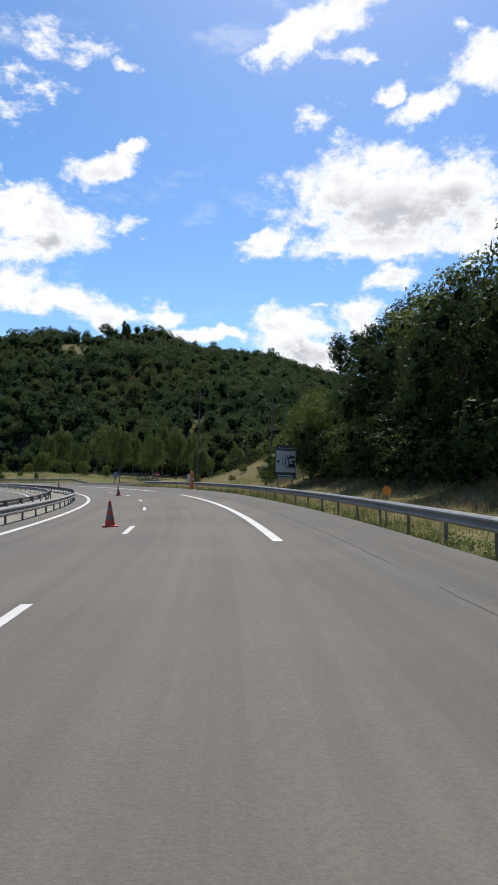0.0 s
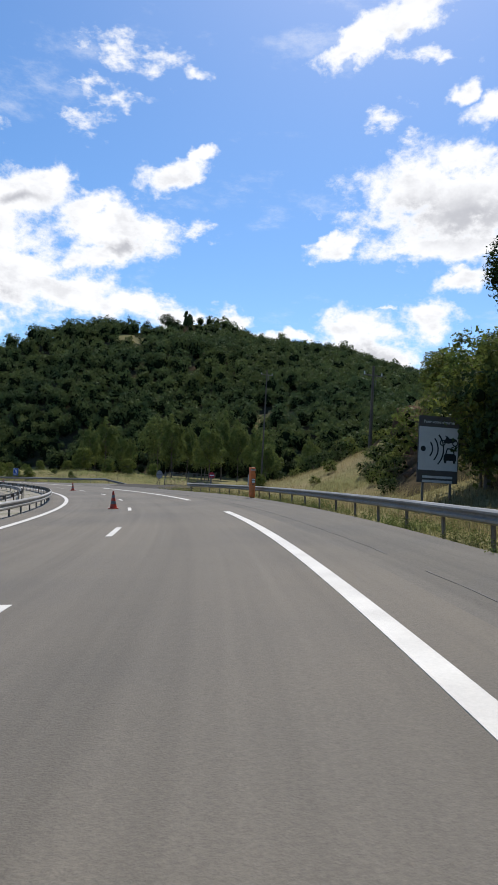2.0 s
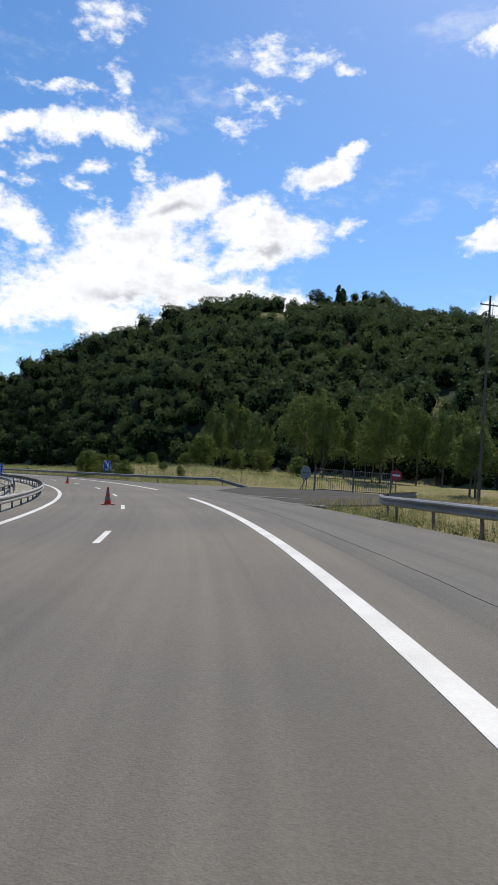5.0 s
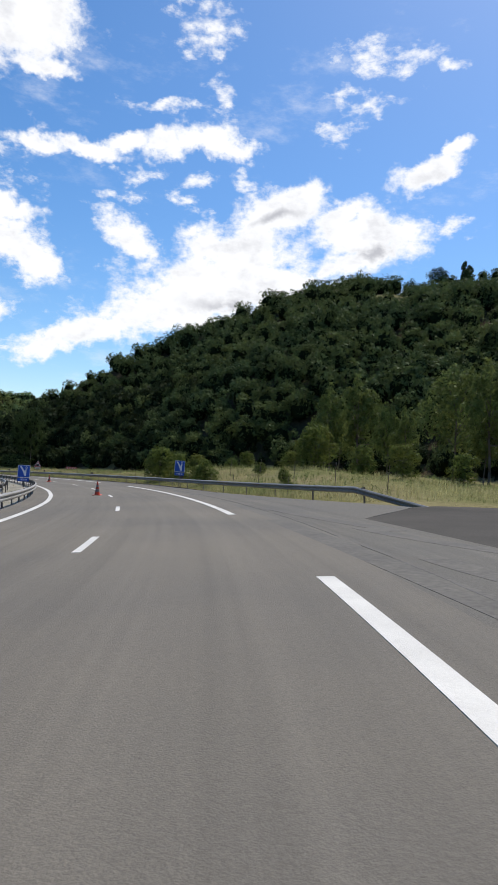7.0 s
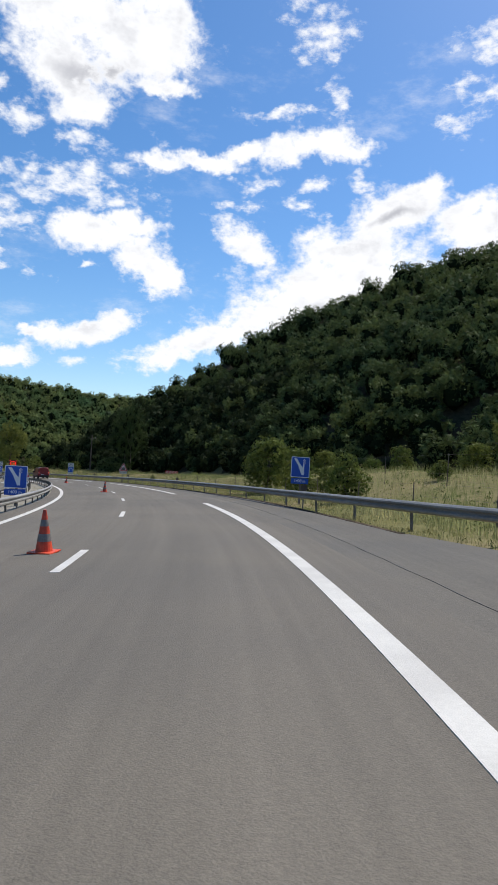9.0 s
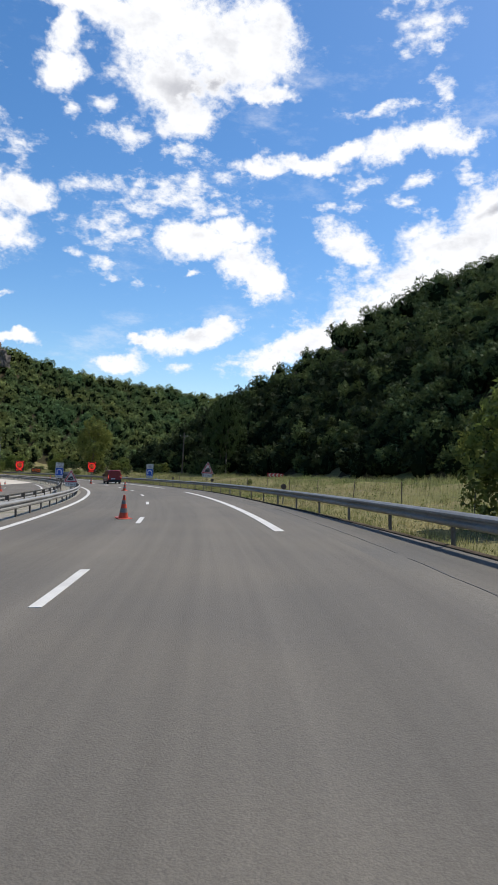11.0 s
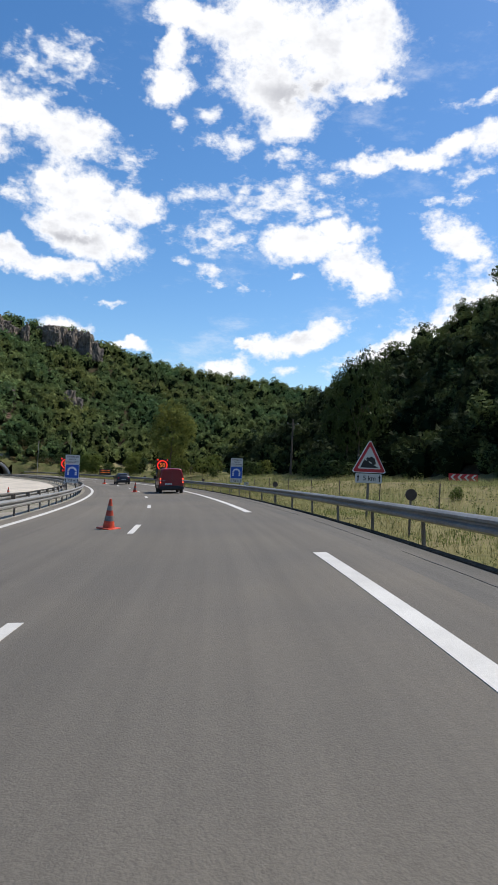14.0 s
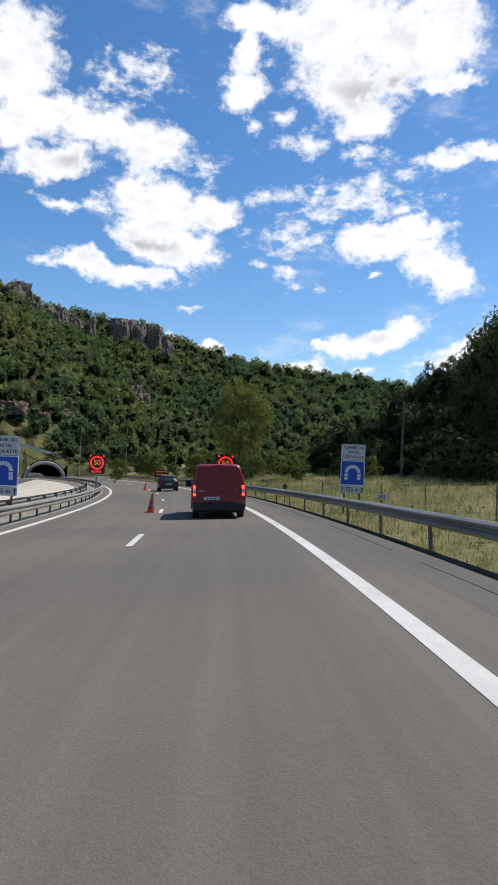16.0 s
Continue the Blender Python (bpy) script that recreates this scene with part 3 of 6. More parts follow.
def box(w, d, h, x=0.0, y=0.0, z=0.0, bevel=0.0, bm=None, m=None):
    """A box w x d x h whose base centre is at x, y, z."""
    bm = bm or bmesh.new()
    r = bmesh.ops.create_cube(bm, size=1.0)
    vs = r["verts"]
    for v in vs:
        v.co = Vector((v.co.x * w + x, v.co.y * d + y, (v.co.z + 0.5) * h + z))
    if bevel:
        es = list({e for v in vs for e in v.link_edges})
        r = bmesh.ops.bevel(bm, geom=es, offset=bevel, segments=2, affect="EDGES", profile=0.6)
        vs = r["verts"]
    if m is not None:
        bmesh.ops.transform(bm, matrix=m, verts=vs)
    return bm


def tube(r0, r1, z0, z1, seg=12, bm=None, m=None, x=0.0, y=0.0):
    bm = bm or bmesh.new()
    mm = Matrix.Translation((x, y, (z0 + z1) / 2))
    bmesh.ops.create_cone(bm, cap_ends=True, segments=seg, radius1=r0, radius2=r1, depth=z1 - z0, matrix=(m or Matrix()) @ mm)
    return bm


def plate(points, thick, y=0.0, bm=None):
    """An upright plate from an outline of (x, z), its front at y, thick metres deep."""
    bm = bm or bmesh.new()
    f = [bm.verts.new((px, y, pz)) for px, pz in points]
    b = [bm.verts.new((px, y + thick, pz)) for px, pz in points]
    bm.faces.new(f)
    bm.faces.new(b[::-1])
    n = len(points)
    for i in range(n):
        bm.faces.new((f[i], b[i], b[(i + 1) % n], f[(i + 1) % n]))
    return bm


def rounded(w, h, r, x=0.0, z=0.0, seg=4):
    """Outline of a rounded rectangle centred at x, z."""
    out = []
    for cx, cz, a0 in ((w / 2 - r, h / 2 - r, 0), (-w / 2 + r, h / 2 - r, 90), (-w / 2 + r, -h / 2 + r, 180), (w / 2 - r, -h / 2 + r, 270)):
        for i in range(seg + 1):
            a = radians(a0 + 90 * i / seg)
            out.append((x + cx + r * math.cos(a), z + cz + r * math.sin(a)))
    return out


def disc(r, x=0.0, z=0.0, seg=28):
    return [(x + r * math.cos(2 * math.pi * i / seg), z + r * math.sin(2 * math.pi * i / seg)) for i in range(seg)]


def ring(r0, r1, y, thick, x=0.0, z=0.0, a0=0.0, a1=360.0, seg=28, bm=None):
    """An upright ring, or an arc of one."""
    bm = bm or bmesh.new()
    whole = a1 - a0 >= 360
    rows = []
    for i in range(seg if whole else seg + 1):
        a = radians(a0 + (a1 - a0) * i / seg)
        rows.append([bm.verts.new((x + r * math.cos(a), yy, z + r * math.sin(a))) for r, yy in ((r0, y), (r1, y), (r1, y + thick), (r0, y + thick))])
    for i in range(len(rows) if whole else len(rows) - 1):
        p, q = rows[i], rows[(i + 1) % len(rows)]
        for k in range(4):
            bm.faces.new((p[k], p[(k + 1) % 4], q[(k + 1) % 4], q[k]))
    if not whole:
        bm.faces.new(rows[0])
        bm.faces.new(rows[-1][::-1])
    return bm


def lettering(text, size, x, z, y, mat, parent, label=""):
    """Raised letters on an upright face, centred at x, z."""
    cu = bpy.data.curves.new("lettering", "FONT")
    cu.body, cu.size, cu.align_x, cu.align_y, cu.extrude, cu.offset = text, size, "CENTER", "CENTER", 0.002, size * 0.012
    cu.materials.append(mat)
    ob = new("lettering", cu)
    ob.parent = parent
    ob.matrix_local = Matrix.Translation((x, y, z)) @ pose(0, 0, 0, 90, 0, 0)
    if label:
        tagged(ob, label)
    return ob


def sweep(name, outline, ss, lat, mat, up=0.0, smooth=False, closed=False):
    """Carries a cross-section (offset, height) along the road at lat (a number or a list by ss)."""
    ss = np.asarray(ss, float)
    lat = np.broadcast_to(np.asarray(lat, float), ss.shape)
    v = np.stack([place(ss, lat + ox, up + oz) for ox, oz in outline], 1)
    n, k = len(ss), len(outline)
    i, j = np.meshgrid(np.arange(n - 1), np.arange(k if closed else k - 1), indexing="ij")
    j2 = (j + 1) % k
    f = np.stack([i * k + j, i * k + j2, (i + 1) * k + j2, (i + 1) * k + j], -1).reshape(-1, 4)
    return mesh_np(name, v.reshape(-1, 3), f, mat, smooth)


def strip(name, s0, s1, lat0, lat1, mat, up, stepm=1.0):
    """A flat band of the road between two lateral offsets (numbers, or functions of s)."""
    ss = np.linspace(s0, s1, max(2, int((s1 - s0) / stepm) + 1))
    a = lat0(ss) if callable(lat0) else np.full_like(ss, lat0)
    b = lat1(ss) if callable(lat1) else np.full_like(ss, lat1)
    v = np.concatenate([place(ss, a, up), place(ss, b, up), place(ss, a, up - 0.05), place(ss, b, up - 0.05)])
    n = len(ss)
    i = np.arange(n - 1)
    top = np.stack([i, i + n, i + n + 1, i + 1], -1)
    left = np.stack([i, i + 1, i + 2 * n + 1, i + 2 * n], -1)
    right = np.stack([i + n + 1, i + n, i + 3 * n, i + 3 * n + 1], -1)
    ends = np.array([[0, 2 * n, 3 * n, n], [n - 1, 2 * n - 1, 4 * n - 1, 3 * n - 1]])
    faces = np.concatenate([top, left, right, ends])
    me = mesh_np(name, v, faces, mat)
    flat = np.stack([np.concatenate([a, b, a, b]), np.concatenate([ss] * 4)], -1)
    me.uv_layers.new(name="lane").data.foreach_set("uv", flat[faces.ravel()].astype(np.float32).ravel())
    return me


# ---- the ground ----
def spread_axis(lo, hi, fine):
    core = np.arange(lo, hi + fine, fine)
    out = np.cumsum(np.geomspace(fine * 1.5, 900, 16))
    return np.concatenate([lo - out[::-1], core, core[-1] + out])


gx, gy = spread_axis(-470, 110, 3.0), spread_axis(-70, 420, 3.0)
GXX, GYY = np.meshgrid(gx, gy, indexing="ij")
gz = ground_z(GXX.ravel(), GYY.ravel())
_far = step(900, 2500, np.hypot(GXX.ravel() + 150, GYY.ravel() - 200))
gz = gz * (1 - _far) - 20 * _far
ni, nj = GXX.shape
ii, jj = np.meshgrid(np.arange(ni - 1), np.arange(nj - 1), indexing="ij")
gf = np.stack([ii * nj + jj, (ii + 1) * nj + jj, (ii + 1) * nj + jj + 1, ii * nj + jj + 1], -1).reshape(-1, 4)
# leaf litter, kept extra dark to stand in for shade under the trees
SHADY_FLOOR = material("litter with painted shade", (0.040, 0.038, 0.022), 0.95, matte=True, vary=0.35, scale=1.5, spread=(0.065, 0.050, 0.032), spread_scale=0.15, bump=0.8, bump_scale=4)
_o, _a = tunnel_axes(GXX.ravel()[gf].mean(1), GYY.ravel()[gf].mean(1))
gf = gf[~((_o > -25) & (_o < 1.0) & (np.abs(_a) < 4.6))]  # the tunnel runs under the slope here
ground_mesh = mesh_np("ground", np.stack([GXX.ravel(), GYY.ravel(), gz], -1), gf, SOIL, True)
ground_mesh.materials.append(SHADY_FLOOR)
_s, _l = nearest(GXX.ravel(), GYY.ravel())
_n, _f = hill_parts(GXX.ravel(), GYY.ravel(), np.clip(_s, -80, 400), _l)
# painted dark under woods, and for shade on the cut slope and bank
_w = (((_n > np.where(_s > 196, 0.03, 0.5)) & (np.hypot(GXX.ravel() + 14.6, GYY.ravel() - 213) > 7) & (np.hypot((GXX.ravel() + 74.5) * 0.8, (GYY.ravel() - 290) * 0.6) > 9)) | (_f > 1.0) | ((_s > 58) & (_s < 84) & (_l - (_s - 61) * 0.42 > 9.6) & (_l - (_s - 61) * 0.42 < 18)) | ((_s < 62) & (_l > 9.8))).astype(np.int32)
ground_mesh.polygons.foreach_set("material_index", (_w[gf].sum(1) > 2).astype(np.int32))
tagged(new("ground", ground_mesh), "sun-dried green and straw-coloured valley ground", "ground", kind="structure")


def left_line(s):
    """Where the painted line beside the central reservation runs."""
    return np.interp(s, [-80, 0, 60, 130, 155, 200, 400], [-7.3, -7.25, -7.1, -7.0, -7.35, -7.6, -7.6])


def shoulder_edge(s):
    """How far the paved shoulder reaches to the right of the edge line."""
    return np.interp(s, [-80, 38, 53, 60, 70, 80, 88, 128, 145, 160, 178, 186, 470], [3.35, 3.45, 3.9, 4.1, 4.5, 4.65, 4.3, 3.55, 3.2, 3.0, 2.3, 2.0, 2.0])


road = tagged(new("road", strip("road", -80, 399, -8.25, 0.95, ASPHALT, 0.0)), "pale worn asphalt carriageway, banked through a long bend", "road", kind="structure")
tagged(new("pavement", strip("pavement", -80, 399, 0.95, shoulder_edge, SHOULDER, -0.004)), "worn asphalt hard shoulder beside the carriageway", "pavement", kind="structure")


def ground_patch(name, s_knots, lat_in, lat_out, mat, up):
    """A paved patch that follows the ground beside the road."""
    ss = np.arange(s_knots[0], s_knots[-1] + 0.5, 1.0)
    a, b = np.interp(ss, s_knots, lat_in), np.interp(ss, s_knots, lat_out)
    u = np.linspace(0, 1, 24)
    p = place(ss[:, None], a[:, None] + (b - a)[:, None] * u[None])
    p = p.reshape(-1, 3)
    p[:, 2] = ground_z(p[:, 0], p[:, 1]) + up
    n, k = len(ss), 24
    i, j = np.meshgrid(np.arange(n - 1), np.arange(k - 1), indexing="ij")
    f = np.stack([i * k + j, i * k + j + 1, (i + 1) * k + j + 1, (i + 1) * k + j], -1).reshape(-1, 4)
    q = p - np.array([0, 0, 0.25])
    rim = np.concatenate([np.arange(k), np.arange(1, n) * k + k - 1, (n - 1) * k + np.arange(k - 2, -1, -1), np.arange(n - 2, 0, -1) * k])
    r2 = np.roll(rim, -1)
    side = np.stack([rim, r2, r2 + n * k, rim + n * k], -1)
    return mesh_np(name, np.concatenate([p, q]), np.concatenate([f, side]), mat)


tagged(new("side_road", ground_patch("side_road", [97, 101, 106, 116, 122, 125, 128], [3.4, 3.4, 3.4, 3.6, 8.0, 12.5, 17.5], [8.0, 24, 28, 28, 26, 24, 21], DARK_ASPHALT, 0.092)), "dark asphalt service exit joining the shoulder", "road", kind="structure")
tagged(new("pavement", ground_patch("pavement", [116, 118, 120, 122, 124, 127, 130, 135, 140], [3.3] * 9, [3.6, 5.0, 6.5, 7.9, 7.4, 6.4, 5.4, 4.3, 3.5], SHOULDER, 0.093)), "worn asphalt widening before the flared barrier", "pavement", kind="structure")
tagged(new("median", strip("median", -80, 399, -11.15, -8.25, GRAVEL, -0.03)), "gravel and dry weeds of the central reservation", "ground", kind="structure")
tagged(new("opposite_road", strip("opposite_road", -80, 399, -20.2, -11.15, ASPHALT, -0.01)), "pale asphalt carriageway for the opposite direction", "road", kind="structure")
tagged(new("concrete_apron", strip("concrete_apron", 262, 380, lambda s: np.interp(s, [262, 275, 360, 380], [-20, -27, -27, -20]), -11.3, APRON, 0.006)), "pale bare concrete apron before the tunnel", "pavement", kind="structure")

kerb = thing("kerb", Matrix(), "low dark concrete kerb along the shoulder's edge", "kerb", kind="structure")
for k in range(0, 101):
    s0 = 140 + k * 2.0
    g = min(1.0, 0.15 + k / 6)
    a = shoulder_edge(np.array([s0, s0 + 1.98]))
    part("kerb_stone", sweep("kerb_stone", [(0, -0.08), (0, 0.020 * g), (0.04, 0.034 * g), (0.13, 0.034 * g), (0.16, -0.1)], [s0, s0 + 1.98], a, KERB), None, kerb)

# markings, each a painted film on the carriageway
for k in range(0, 33):
    s0 = -34.6 + 13 * k
    s0 += 1.3 if s0 < 35 else 0.0
    part("lane_dash", strip("lane_dash", s0, s0 + 3.0, -3.88, -3.73, PAINT, 0.006), None, road)
for k in range(0, 9):
    s0 = -86.6 + 51.3 * k
    part("edge_dash", strip("edge_dash", max(s0, -80), s0 + 38.0, -0.12, 0.13, PAINT, 0.006), None, road)
part("edge_line", strip("edge_line", -80, 399, lambda s: left_line(s) - 0.11, lambda s: left_line(s) + 0.11, PAINT, 0.006), None, road)
opposite = bpy.data.objects["opposite_road"]
part("edge_line", strip("edge_line", -80, 399, -11.9, -11.72, PAINT, -0.002), None, opposite)
part("edge_line", strip("edge_line", -80, 399, -19.4, -19.2, PAINT, -0.002), None, opposite)
for k in range(0, 30):
    s0 = -70 + 13 * k
    part("lane_dash", strip("lane_dash", s0, s0 + 3.0, -15.6, -15.45, PAINT, -0.002), None, opposite)
rng = np.random.default_rng(5)
for k in range(46):
    # the joint opens and closes: a dark seam in uneven lengths
    s0 = -78 + 9.0 * k
    w0, e0 = rng.uniform(0.010, 0.024), rng.uniform(-0.02, 0.02)
    part("tar_seam", strip("tar_seam", s0, s0 + rng.uniform(6.5, 9.0), lambda q: 1.515 + e0 + 0.014 * np.sin(q * 0.5) + 0.012 * np.sin(q * 2.7), lambda q: 1.515 + e0 + w0 + 0.014 * np.sin(q * 0.5 + 0.1) + 0.014 * np.sin(q * 2.9), TAR, 0.002, 0.4), None, bpy.data.objects["pavement"], "dark irregular tar joint")
for s0, n, a, b in ((96, 11, 1.9, 4.6), (103, 10, 2.4, 5.4), (100, 16, 0.7, 1.3), (112, 9, 1.8, 3.0)):
    # tyre marks that swing out towards the service exit
    part("tyre_mark", strip("tyre_mark", s0, s0 + n, lambda q: a + (b - a) * ((s0 + n - q) / n) ** 1.6, lambda q: a + 0.55 + (b - a + 0.05) * ((s0 + n - q) / n) ** 1.6, SKID, 0.0005 if b < 3.4 else 0.0, 0.5), None, bpy.data.objects["pavement"], "faint dark tyre mark")


# ---- crash barriers ----
def barrier(s_list, lat, faces, label, gap, group, sunk=0.0, ramp=None):
    """A barrier along the road: a corrugated beam, posts, and spacers; faces is -1 when its front looks to the left."""
    b = thing("guard_rail", Matrix(), label, "guard rail", group)
    w = [(0.0, 0.405), (0.03, 0.42), (0.08, 0.455), (0.08, 0.505), (0.012, 0.545), (0.012, 0.575), (0.08, 0.615), (0.08, 0.66), (0.03, 0.70), (0.0, 0.715)]
    outer = [(faces * x, z) for x, z in w]
    inner = [(faces * (x - 0.012), z) for x, z in w[::-1]]
    lat = np.interp(s_list, *lat) if isinstance(lat, tuple) else np.full(len(s_list), lat)
    part("beam", sweep("beam", outer + inner, s_list, lat, STEEL, -sunk if ramp is None else -sunk - np.interp(s_list, *ramp), False, True), None, b)
    bm = box(0.06, 0.11, 1.0, 0, 0, -0.30, 0.008)
    post = bm_mesh("post", bm, STEEL_OLD)
    bm = box(0.13, 0.08, 0.2, 0, 0, 0.48)
    spacer = bm_mesh("spacer", bm, STEEL_OLD)
    s = s_list[0] + (0.3 if ramp is None else 4.0)
    while s < s_list[-1]:
        l = float(np.interp(s, s_list, lat)) - faces * 0.14
        o = part("post", post, None, b, at=on_road(s, l, -sunk))
        part("spacer", spacer, None, o, at=Matrix.Translation((faces * 0.075, 0, 0)))
        s += gap
    return b


s_a = np.concatenate([np.arange(-60, 86, 1.5), np.arange(86, 93.3, 0.3)])
barrier(s_a, ([-60, 38, 53, 62, 72, 80, 86, 89.5, 91.2, 92.4, 93.2], [3.75, 3.85, 4.25, 4.55, 4.95, 5.0, 4.85, 4.8, 5.3, 6.3, 7.6]), -1, "galvanised steel crash barrier with its end flared away from the road", 2.7, "crash barriers")
s_b = np.concatenate([np.arange(122.0, 136, 0.5), np.arange(136, 398, 2.0)])
barrier(s_b, ([122, 126, 130, 135, 140, 146, 154, 166, 186, 430], [8.6, 7.3, 6.15, 5.1, 4.4, 3.8, 3.25, 2.85, 2.5, 2.5]), -1, "long galvanised steel crash barrier with its end sunk in ground", 4.0, "crash barriers", 0.0, ([122, 126.5], [0.72, 0.0]))
barrier(np.arange(-60, 398, 2.0), ([-60, 150, 210, 398], [-8.08, -8.08, -8.4, -8.5]), 1, "galvanised steel crash barrier of the central reservation", 2.7, "crash barriers", 0.12)
barrier(np.arange(-60, 398, 2.0), -10.1, -1, "galvanised steel crash barrier facing the opposite carriageway", 4.0, "crash barriers", 0.12)
barrier(np.concatenate([np.arange(-60, 258, 2.0)]), -21.2, 1, "galvanised steel crash barrier beyond the opposite carriageway", 4.0, "crash barriers")


# ---- foliage ----
def leaves(rng, centres, normals, size, spread=0.5):
    """Bent four-cornered leaf clumps at the given points."""
    n = len(centres)
    nr = normals + rng.normal(0, spread, (n, 3))
    nr /= np.linalg.norm(nr, axis=1)[:, None] + 1e-9
    a = np.cross(nr, rng.normal(0, 1, (n, 3)))
    a /= np.linalg.norm(a, axis=1)[:, None] + 1e-9
    b = np.cross(nr, a)
    sz = size * rng.uniform(0.6, 1.3, (n, 1))
    v = np.stack([centres - a * sz, centres - b * sz * 0.62 + nr * sz * 0.18, centres + a * sz * 0.9, centres + b * sz * 0.62 - nr * sz * 0.12], 1)
    return v.reshape(-1, 3), np.arange(4 * n).reshape(-1, 4)


def sprigs(rng, centres, normals, size, spread=0.5):
    """Three-cornered leaf clumps for woods further off."""
    n = len(centres)
    nr = normals + rng.normal(0, spread, (n, 3))
    nr /= np.linalg.norm(nr, axis=1)[:, None] + 1e-9
    a = np.cross(nr, rng.normal(0, 1, (n, 3)))
    a /= np.linalg.norm(a, axis=1)[:, None] + 1e-9
    b = np.cross(nr, a)
    sz = size * rng.uniform(0.65, 1.25, (n, 1))
    v = np.stack([centres + a * sz, centres - a * sz * 0.5 + b * sz * 0.8, centres - a * sz * 0.5 - b * sz * 0.8], 1)
    return v.reshape(-1, 3), np.arange(3 * n).reshape(-1, 3)


def crown_cloud(rng, n, rx, rz, lobes, lobe=0.42, bottom=-0.6, gaps=0.15, rise=0.35):
    """Leaf centres and outward directions over a crown of many lobes, base at z = 0, about 2 rz high."""
    c = rng.normal(0, 1, (lobes, 3))
    c /= np.linalg.norm(c, axis=1)[:, None]
    c *= rng.uniform(0.35, 0.78, (lobes, 1))
    c[:, 2] = np.where(c[:, 2] < bottom, bottom + rng.uniform(0, 0.3, lobes), c[:, 2])
    r = rng.uniform(lobe * 0.6, lobe * 1.15, lobes)
    m = n * 5
    k = rng.choice(lobes, m, p=r ** 2 / (r ** 2).sum())
    d = rng.normal(0, 1, (m, 3))
    d[:, 2] += rise
    d /= np.linalg.norm(d, axis=1)[:, None]
    p = c[k] + d * r[k, None] * rng.uniform(0.8 - gaps, 1.05, (m, 1))
    # leaves grow on the outside: those deep in another lobe are left out
    deep = (np.linalg.norm(p[:, None] - c[None], axis=2) / r[None] < 0.74 - gaps * 0.6).any(1) | (d[:, 2] < -0.9)
    good = np.concatenate([np.nonzero(~deep)[0], np.nonzero(deep)[0]])[:n]
    p, d = p[good], d[good]
    p = p * np.array([rx, rx, rz]) + np.array([0, 0, rz])
    return p, d * np.array([1 / rx, 1 / rx, 1 / rz]) * rx, c * np.array([rx, rx, rz]) + np.array([0, 0, rz]), r


def limb(bm, p0, p1, r0, r1, seg=7):
    p0, p1 = Vector(p0), Vector(p1)
    d = p1 - p0
    m = Matrix.Translation((p0 + p1) / 2) @ d.to_track_quat("Z", "Y").to_matrix().to_4x4()
    bmesh.ops.create_cone(bm, cap_ends=True, segments=seg, radius1=r0, radius2=r1, depth=d.length * 1.04, matrix=m)


BU, BV = np.meshgrid(np.linspace(0, 2 * math.pi, 6), np.linspace(0.0, math.pi, 4), indexing="ij")
CU, CV = np.meshgrid(np.linspace(0, 2 * math.pi, 8), np.linspace(0.0, math.pi, 5), indexing="ij")


def tree_kind(name, seed, height, radius, leaf_mat, n_leaves, leaf_size, label, category="tree", stem=0.28, lobes=22, lobe=0.42, trunk_r=0.17, gaps=0.2, lean=0.0, bottom=-0.6, core=0.0, taper=0.0):
    """A tree at the origin: a tapered trunk that forks into limbs, and a crown of many leaf clumps with gaps."""
    rng = np.random.default_rng(seed)
    t = thing(name, Matrix(), label, category)
    rz = height * (1 - stem) / 2
    p, d, c, r = crown_cloud(rng, n_leaves, radius, rz, lobes, lobe, bottom, gaps)
    if taper:
        for q in (p, c):
            q[:, :2] *= (1 + 0.35 * taper - taper * np.clip(q[:, 2:3] / (2 * rz), 0, 1)) ** 1.0
    p[:, 2] += height * stem
    c[:, 2] += height * stem
    p[:, 0] += lean * p[:, 2]
    bm = bmesh.new()
    pts = [Vector((lean * z + 0.08 * math.sin(z * 0.9 + seed), 0.08 * math.cos(z * 0.7 + seed), z)) for z in np.linspace(-0.3, height * 0.72, 7)]
    for i in range(6):
        limb(bm, pts[i], pts[i + 1], trunk_r * (1 - i / 7.5), trunk_r * (1 - (i + 1) / 7.5), 9)
    for i in range(min(lobes, 14)):
        z = rng.uniform(0.35, 0.75) * height * (0.4 + 0.6 * (c[i, 2] / height))
        b = Vector((lean * z, 0, z))
        limb(bm, b, b.lerp(Vector(c[i]), 0.9), trunk_r * 0.42, trunk_r * 0.1)
    part("trunk", bm, BARK, t, smooth=True)
    v, f = leaves(rng, p, d, leaf_size)
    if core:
        # near-black balls put the shade inside a dense crown into colour
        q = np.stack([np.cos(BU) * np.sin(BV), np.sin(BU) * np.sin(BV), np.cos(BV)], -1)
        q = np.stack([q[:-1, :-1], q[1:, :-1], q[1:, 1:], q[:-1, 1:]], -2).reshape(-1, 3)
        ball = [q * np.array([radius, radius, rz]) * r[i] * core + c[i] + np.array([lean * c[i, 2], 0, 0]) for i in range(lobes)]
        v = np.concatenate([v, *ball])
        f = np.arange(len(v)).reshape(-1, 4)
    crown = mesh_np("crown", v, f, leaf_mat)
    crown.materials.append(CORE_SHADE)
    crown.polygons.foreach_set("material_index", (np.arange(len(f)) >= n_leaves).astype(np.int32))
    part("crown", crown, None, t)
    return t


